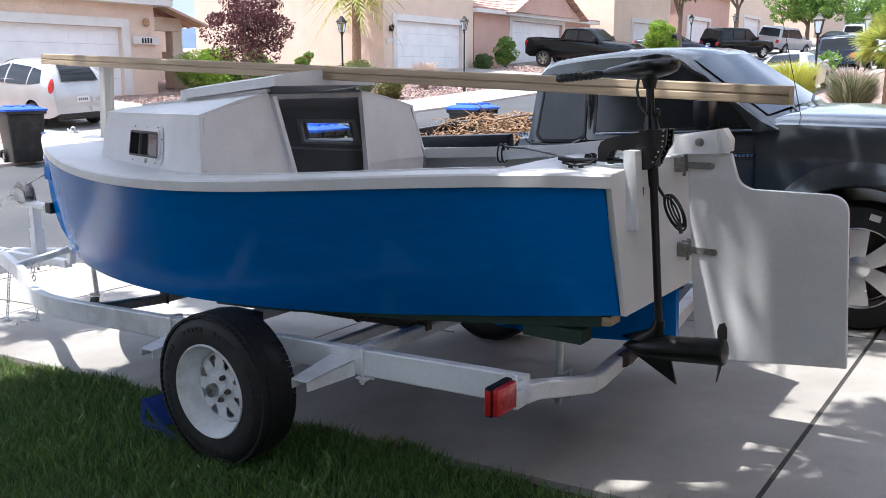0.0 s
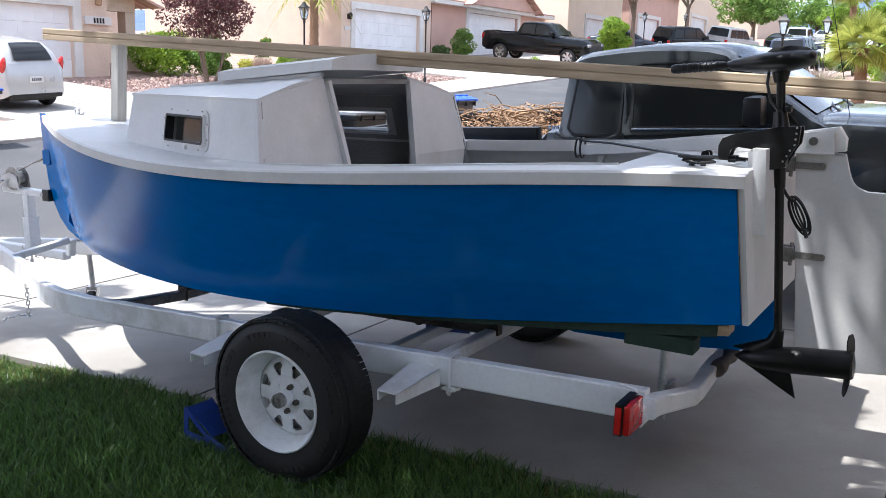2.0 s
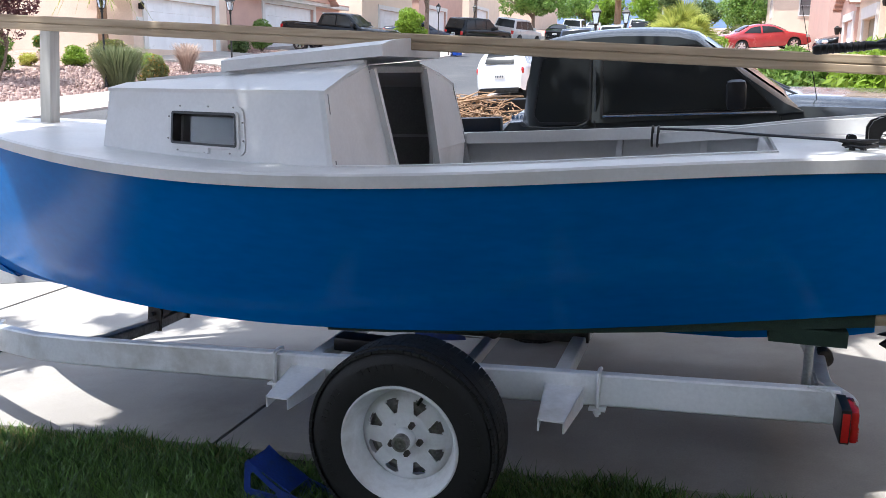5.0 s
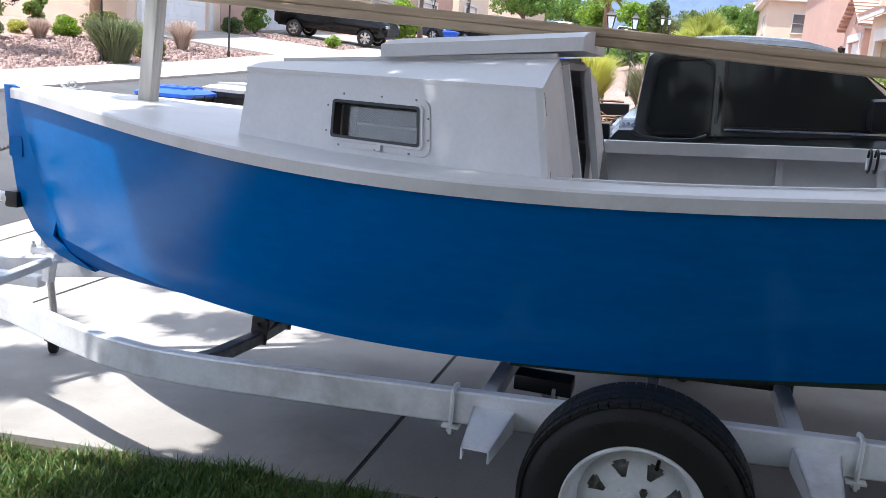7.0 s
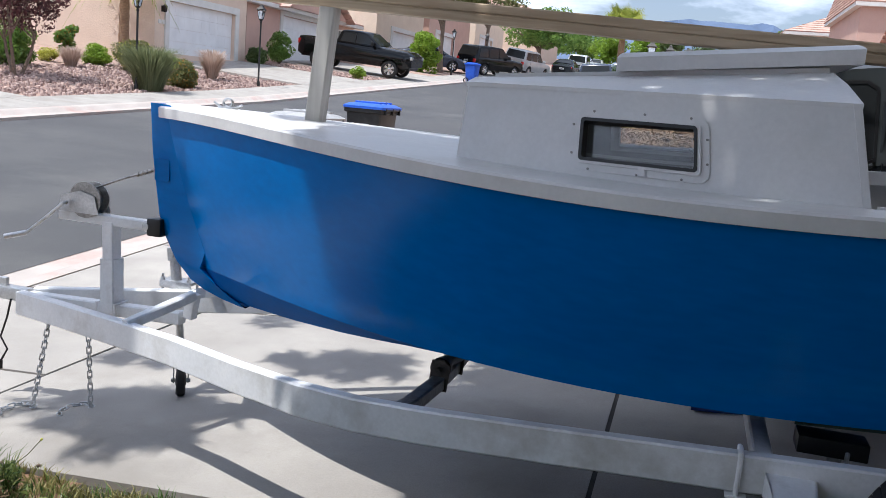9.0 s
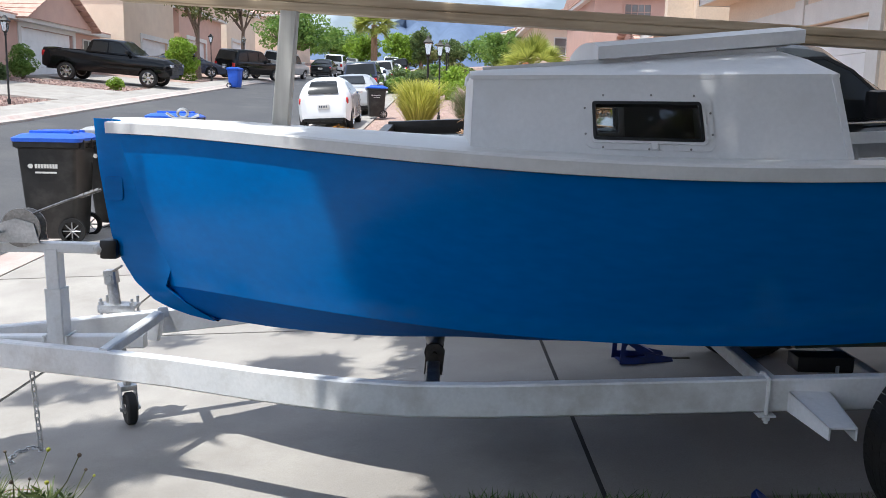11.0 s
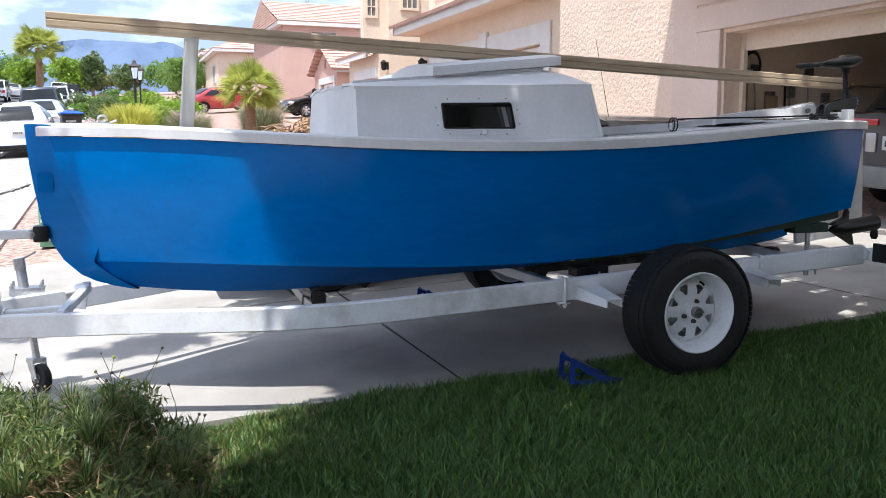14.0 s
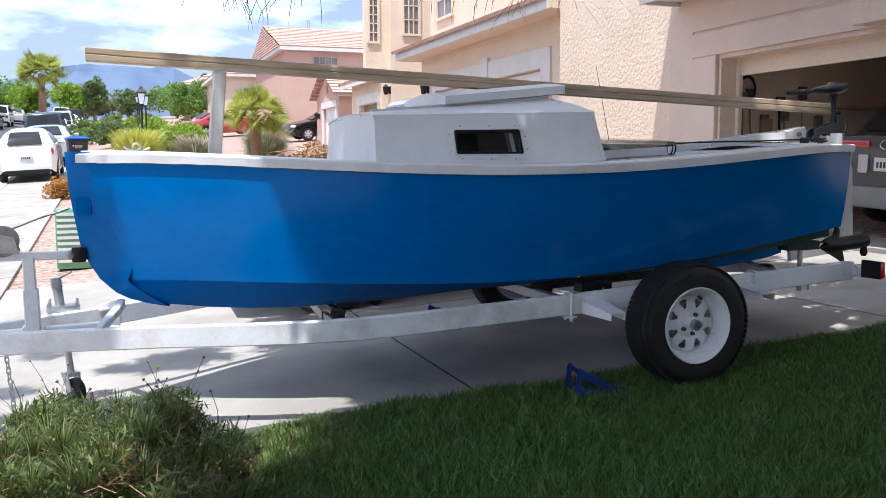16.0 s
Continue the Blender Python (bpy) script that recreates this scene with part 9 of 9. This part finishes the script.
rgs = np.random.default_rng(90)
for k in range(16):
    x, y = (-5.2 + k * 0.62, 46.0 + 4.5 * (k % 5)) if k < 12 else (-4.6 + (k - 12) * 1.6, 38.0 + 3 * (k % 2))
    s = float(rgs.uniform(0.6, 1.2))
    shrub("street_shrub", x if x > -4.6 else -4.6 - 0.1 * k, y, (s, s, s * 0.75), 1300, 0.1, (LEAFG, LEAFD, LEAFY, LEAFO)[k % 4], ("green", "dark green", "yellow-green", "olive")[k % 4] + " shrub in a front yard down the street", 300 + k, k=14)
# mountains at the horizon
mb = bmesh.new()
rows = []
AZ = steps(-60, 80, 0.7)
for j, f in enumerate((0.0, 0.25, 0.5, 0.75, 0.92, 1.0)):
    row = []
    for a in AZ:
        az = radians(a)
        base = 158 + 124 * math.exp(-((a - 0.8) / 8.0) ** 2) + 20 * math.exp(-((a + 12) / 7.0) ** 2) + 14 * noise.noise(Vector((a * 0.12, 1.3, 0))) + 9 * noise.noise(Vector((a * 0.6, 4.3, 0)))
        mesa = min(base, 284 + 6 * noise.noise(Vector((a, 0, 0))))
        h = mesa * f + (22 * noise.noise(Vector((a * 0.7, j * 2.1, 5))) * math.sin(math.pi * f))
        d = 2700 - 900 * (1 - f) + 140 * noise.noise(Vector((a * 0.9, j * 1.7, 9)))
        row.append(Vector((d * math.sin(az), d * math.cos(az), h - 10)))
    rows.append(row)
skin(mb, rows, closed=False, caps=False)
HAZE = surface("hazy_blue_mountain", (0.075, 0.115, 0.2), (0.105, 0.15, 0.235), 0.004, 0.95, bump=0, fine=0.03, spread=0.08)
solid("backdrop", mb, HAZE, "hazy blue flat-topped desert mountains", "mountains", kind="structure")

# ---- lawn, bush and the shade tree ----
strip("lawn", steps(-3.05, 7, 0.5), steps(-13, EDGE_LAWN - 0.01, 0.4), -0.022, SOIL, "dark lawn soil below the grass", "lawn")
strip("flower_bed", steps(-4.1, -3.05, 0.35), steps(-13, EDGE_LAWN - 0.01, 0.4), -0.018, surface("bark_mulch", (0.16, 0.085, 0.05), (0.3, 0.18, 0.11), 12, 0.95, bump=1.0, fine=70, spread=0.4, dist=0.01), "reddish bark mulch flower bed", "flower bed")
rg = np.random.default_rng(77)


def lawn_blades(n, x0, x1, y0, y1, h, w, leaf, name, label, keep=None):
    x, y = rg.uniform(x0, x1, n), rg.uniform(y0, y1, n)
    if keep is not None:
        ok = keep(x, y)
        x, y = x[ok], y[ok]
        n = len(x)
    z = np.array([ground_z(float(a), float(b)) - 0.024 for a, b in zip(x, y)])
    a = rg.random(n) * 2 * np.pi
    hh = h * (0.55 + 0.7 * rg.random(n))
    ln = hh * (0.25 + 0.75 * rg.random(n))
    b = rg.random(n) * 2 * np.pi
    dx, dy = np.cos(b), np.sin(b)
    ux, uy = np.cos(a) * w, np.sin(a) * w
    v = np.stack([np.stack([x - ux, y - uy, z], 1), np.stack([x + ux, y + uy, z], 1),
                  np.stack([x + dx * ln * 0.4 + ux * 0.8, y + dy * ln * 0.4 + uy * 0.8, z + hh * 0.65], 1), np.stack([x + dx * ln * 0.4 - ux * 0.8, y + dy * ln * 0.4 - uy * 0.8, z + hh * 0.65], 1),
                  np.stack([x + dx * ln, y + dy * ln, z + hh], 1)], 1).reshape(-1, 3)
    i = np.arange(n)[:, None] * 5
    f4 = (i + np.array([[0, 1, 2, 3]])).tolist()
    f3 = (i + np.array([[3, 2, 4]])).tolist()
    ob = quads(name, v, f4 + f3, leaf)
    return tagged(ob, label, "grass", kind="stuff")


EDGE_JIT = lambda x, y: y < EDGE_LAWN - 0.02 + 0.05 * np.sin(x * 3.1) + 0.03 * np.sin(x * 11.0) - 0.02
lawn_blades(300000, -3.2, 4.6, -4.2, -0.62, 0.066, 0.0029, GRASSB, "lawn_grass", "short green lawn grass", lambda x, y: EDGE_JIT(x, y) & ((x > -2.66 + 0.25 * np.sin(y * 4)) | (rg.random(len(x)) < 0.12)))
lawn_blades(26000, 4.6, 7.0, -5.5, -0.7, 0.065, 0.005, GRASSB, "lawn_grass", "short green lawn grass further up")
lawn_blades(40000, -3.2, 4.6, -7.0, -4.2, 0.065, 0.005, GRASSB, "lawn_grass", "short green lawn grass in the open")
lawn_blades(4000, -3.4, -1.9, -1.5, -0.66, 0.06, 0.003, GRASSD, "dry_lawn_grass", "straw-coloured dry grass at the lawn's edge", lambda x, y: EDGE_JIT(x, y))
lawn_blades(5000, -3.2, 4.6, -0.86, -0.66, 0.05, 0.003, GRASSD, "dry_lawn_grass", "straw-coloured grass along the concrete", lambda x, y: EDGE_JIT(x, y))

# flowering bush at the corner of the bed
bx, by = -3.1, -1.95
bz = ground_z(bx, by) - 0.03
bush = thing("flowering_bush", (bx, by, bz), "green narrow-leaved bush with dry seed heads and yellow flowers", "bush")
cs, rs = clumps(rg, (bx, by, bz + 0.29), (0.58, 0.74, 0.33), 150, 0.1)
V, F = [], []
off = 0
for c_, r_ in zip(cs, rs):
    v, f = blades(c_[0], c_[1], 0.1, 0.085 + 0.05 * rg.random(), 44, 0.0019, rg, 1.0, 0.045, c_[2] - 0.05)
    V.append(v)
    F += (f + off).tolist()
    off += len(v)
for i in range(60):
    # large dark whorls of narrow leaves near the surface
    a_, e_ = rg.uniform(0, 6.28), rg.uniform(0.1, 1.35)
    d_ = np.array((math.cos(a_) * math.cos(e_), math.sin(a_) * math.cos(e_), math.sin(e_)))
    q_ = np.array((bx, by, bz + 0.22)) + d_ * np.array((0.58, 0.74, 0.4)) * rg.uniform(0.8, 1.02)
    v, f = blades(q_[0], q_[1], 0.1, 0.1, 52, 0.002, rg, 1.15, 0.02, q_[2] - 0.05)
    V.append(v)
    F += (f + off).tolist()
    off += len(v)
v, f = leaf_cloud(cs, rs * 1.0, 30000, 0.021, rg, 0.18)
V.append(v)
F += (f + off).tolist()
tagged(adopt(quads("foliage", np.concatenate(V), F, BUSHLEAF), bush), kind="stuff")
v, f = leaf_cloud(cs - np.array((0, 0, 0.06)), rs, 19000, 0.018, rg, 0.2)
tagged(adopt(quads("dry_foliage", v, f, DRYLEAF), bush), kind="stuff")
bm = bmesh.new()
heads = []
for i in range(330):
    c_ = cs[i % len(cs)]
    p = Vector((float(c_[0]), float(c_[1]), float(c_[2])))
    d = Vector((rg.uniform(-0.1, 0.12), rg.uniform(-0.1, 0.1), rg.uniform(0.07, 0.19)))
    pipe(bm, [p, p + d * 0.6 + Vector((0.01, 0, 0)), p + d], 0.0013, 4)
    heads.append(p + d)
tagged(part("stalk", bm, LEAFO, bush), kind="stuff")
bm = bmesh.new()
for i in range(200):
    a_, e_, r_ = rg.uniform(0, 6.28), rg.uniform(-0.1, 1.1), rg.uniform(0.75, 1.03)
    p = Vector((bx, by, bz + 0.16)) + Vector((math.cos(a_) * math.cos(e_) * 0.6, math.sin(a_) * math.cos(e_) * 0.76, math.sin(e_) * 0.44)) * r_
    d = Vector((rg.normal(), rg.normal(), rg.uniform(-0.3, 0.7))).normalized() * rg.uniform(0.025, 0.085)
    pipe(bm, [p - d, p + Vector((0, 0, 0.02)), p + d], 0.0017, 4)
tagged(part("dry_growth", bm, TWIG, bush), kind="stuff")
for mat_, sel, nm in ((TWIG, 3, "seed_head"), (LEAFR, 1, "blossom")):
    bm = bmesh.new()
    for i, p in enumerate(heads):
        if (i % 4 == 0) == (sel == 1):
            bmesh.ops.create_icosphere(bm, subdivisions=1, radius=rg.uniform(0.004, 0.0075), matrix=Matrix.Translation(p))
    tagged(part(nm, bm, BARK if sel == 3 else GRASSY, bush), kind="stuff")

# the shade tree whose crown hangs over the lawn and the stern
st = thing("shade_tree", (2.2, -8.6, ground_z(2.2, -8.6) - 0.05), "large needle-leaved shade tree overhanging the lawn", "tree")
bm = bmesh.new()
pipe(bm, [(2.2, -8.6, -0.2), (2.15, -8.5, 1.5), (2.0, -8.2, 3.2), (1.6, -7.4, 4.8)], [0.3, 0.24, 0.2, 0.14], 12)
part("trunk", bm, BARK, st)
S_ = SUN_FROM / SUN_FROM.z


# openings in the crown, as centres and half sizes on the ground below
GAPS = ((2.12, 1.0, 0.16, 0.33), (2.78, 1.1, 0.1, 0.15), (2.0, 0.15, -0.04, 0.06), (1.87, -0.5, -0.1, -0.06), (-2.42, -0.3, 0.46, 0.22), (-2.95, -0.95, 0.36, 0.14))


def crown_clumps(n, x0, x1, y0, y1, r):
    """Clumps of the crown above a stretch of the plan, seen along the sun's rays."""
    x, y = rg.uniform(x0, x1, n), rg.uniform(y0, y1, n)
    size = r * rg.uniform(0.7, 1.3, n)
    ok = np.ones(n, bool)
    for gx, gy, hx, hy in GAPS:
        ok &= (np.abs(x - gx) > hx + size * 0.75) | (np.abs(y - gy) > hy + size * 0.75)
    x, y, size = x[ok], y[ok], size[ok]
    z = rg.uniform(4.9, 7.2, len(x))
    return np.stack([x + S_.x * z, y + S_.y * z, z], 1), size[:, None] * np.array((1.0, 1.0, 0.6))


ca, ra = crown_clumps(430, -1.9, 3.4, -6.0, 2.4, 0.38)
cb, rb = crown_clumps(120, -2.55, -1.6, -6.5, -1.15, 0.4)
cd, rd = crown_clumps(150, -1.9, 3.4, -4.2, -0.9, 0.36)
cs, rs = np.concatenate([ca, cb, cd]), np.concatenate([ra, rb, rd])
for i in range(16):
    bm = bmesh.new()
    e = Vector(cs[i * 5].tolist())
    p = Vector((2.0, -8.2, 3.2)).lerp(Vector((1.6, -7.4, 4.8)), (i % 4) / 3)
    pipe(bm, [p, p.lerp(e, 0.5) + Vector((0, 0, 0.5)), e], [0.06, 0.035, 0.01], 7)
    part("limb", bm, BARK, st)
v, f = leaf_cloud(cs, rs, 118000, 0.12, rg, 0.3, 0.7, 0.2)
tagged(adopt(quads("crown", v, f, LEAFO), st), kind="stuff")
cs, rs = crown_clumps(20, -4.3, -1.8, -1.6, 2.2, 0.17)
c3, r3 = crown_clumps(26, -3.65, -3.08, -0.32, 0.22, 0.16)
c4, r4 = crown_clumps(12, -3.0, -2.4, 0.9, 1.3, 0.15)
c2, r2 = crown_clumps(18, -0.5, 4.6, 2.2, 4.0, 0.3)
v, f = leaf_cloud(np.concatenate([cs, c2, c3, c4]), np.concatenate([rs, r2, r3, r4]), 4600, 0.12, rg, 0.16, 0.7, 0.2)
tagged(adopt(quads("crown", v, f, LEAFO), st), kind="stuff")
# unseen leaf clumps added to the crown to block sun spots on the cabin
ce, re_ = crown_clumps(18, -1.6, -0.85, -0.42, 0.05, 0.3)
v, f = leaf_cloud(ce, re_, 3200, 0.12, rg, 0.3, 0.7, 0.2)
tagged(adopt(quads("crown", v, f, LEAFO), st), kind="stuff")
# unseen crown skirts, low on the far side, added to darken hull reflections
rgl = np.random.default_rng(41)
cl = np.stack([rgl.uniform(-5.0, 6.8, 190), rgl.uniform(-11.6, -7.6, 190), rgl.uniform(1.9, 6.6, 190)], 1)
v, f = leaf_cloud(cl, np.full((190, 3), 0.75), 30000, 0.19, rgl, 0.34, 0.7, 0.2)
tagged(adopt(quads("crown", v, f, LEAFO), st), kind="stuff")
# drooping sprays that reach into the view
V, F = [], []
off = 0
for cx, cy, cz, n, sp in ((-2.6, -2.25, 1.83, 34, 0.1), (-2.42, -2.28, 1.86, 20, 0.1), (-1.86, -2.45, 1.83, 26, 0.1), (-1.62, -2.55, 1.83, 36, 0.12)):
    for i in range(n):
        p = np.array((cx + rg.normal() * sp, cy + rg.normal() * 0.06, cz + rg.uniform(-0.04, 0.1)))
        d = np.array((rg.normal() * 0.05, rg.normal() * 0.05, -rg.uniform(0.06, 0.14)))
        w = np.array((0.0011, 0.0004, 0))
        k = off
        V += [p - w, p + w, p + d * 0.6 + w + np.array((d[0] * 0.2, 0, 0)), p + d * 0.6 - w + np.array((d[0] * 0.2, 0, 0)), p + d]
        F += [(k, k + 1, k + 2, k + 3), (k + 3, k + 2, k + 4)]
        off += 5
ob = adopt(quads("needle_spray", np.array(V), F, BARK), st)
tagged(ob, kind="stuff")
for cx, cy in ((-2.5, -2.27), (-1.75, -2.5)):
    bm = bmesh.new()
    pipe(bm, [(cx, cy, 1.86), (cx + 0.05, cy - 0.1, 2.4), (cx + 0.4, cy - 0.5, 4.0), (cx + 1.0, cy - 1.0, 6.0)], [0.003, 0.006, 0.012, 0.03], 6)
    part("hanging_branch", bm, BARK, st)

# unseen plain wall added across the lawn to dim sky light and reflections
bm = bmesh.new()
box(bm, -5.5, 9.0, -12.2, -12.0, -0.8, 5.6)
solid("added_wall", bm, STUCCO2, "plain stucco wall added out of view across the lawn", "wall", kind="structure")

# the rest of the lawn, out to the wall
lawn_blades(50000, -3.0, 4.6, -7.0, -4.2, 0.065, 0.006, GRASSB, "lawn_grass", "thick green lawn grass in the open")
lawn_blades(90000, -3.0, 7.0, -11.9, -7.0, 0.07, 0.008, GRASSB, "lawn_grass", "short green lawn grass under the tree")
lawn_blades(14000, 4.6, 7.0, -7.0, -5.5, 0.065, 0.008, GRASSB, "lawn_grass", "short green lawn grass beside the house")
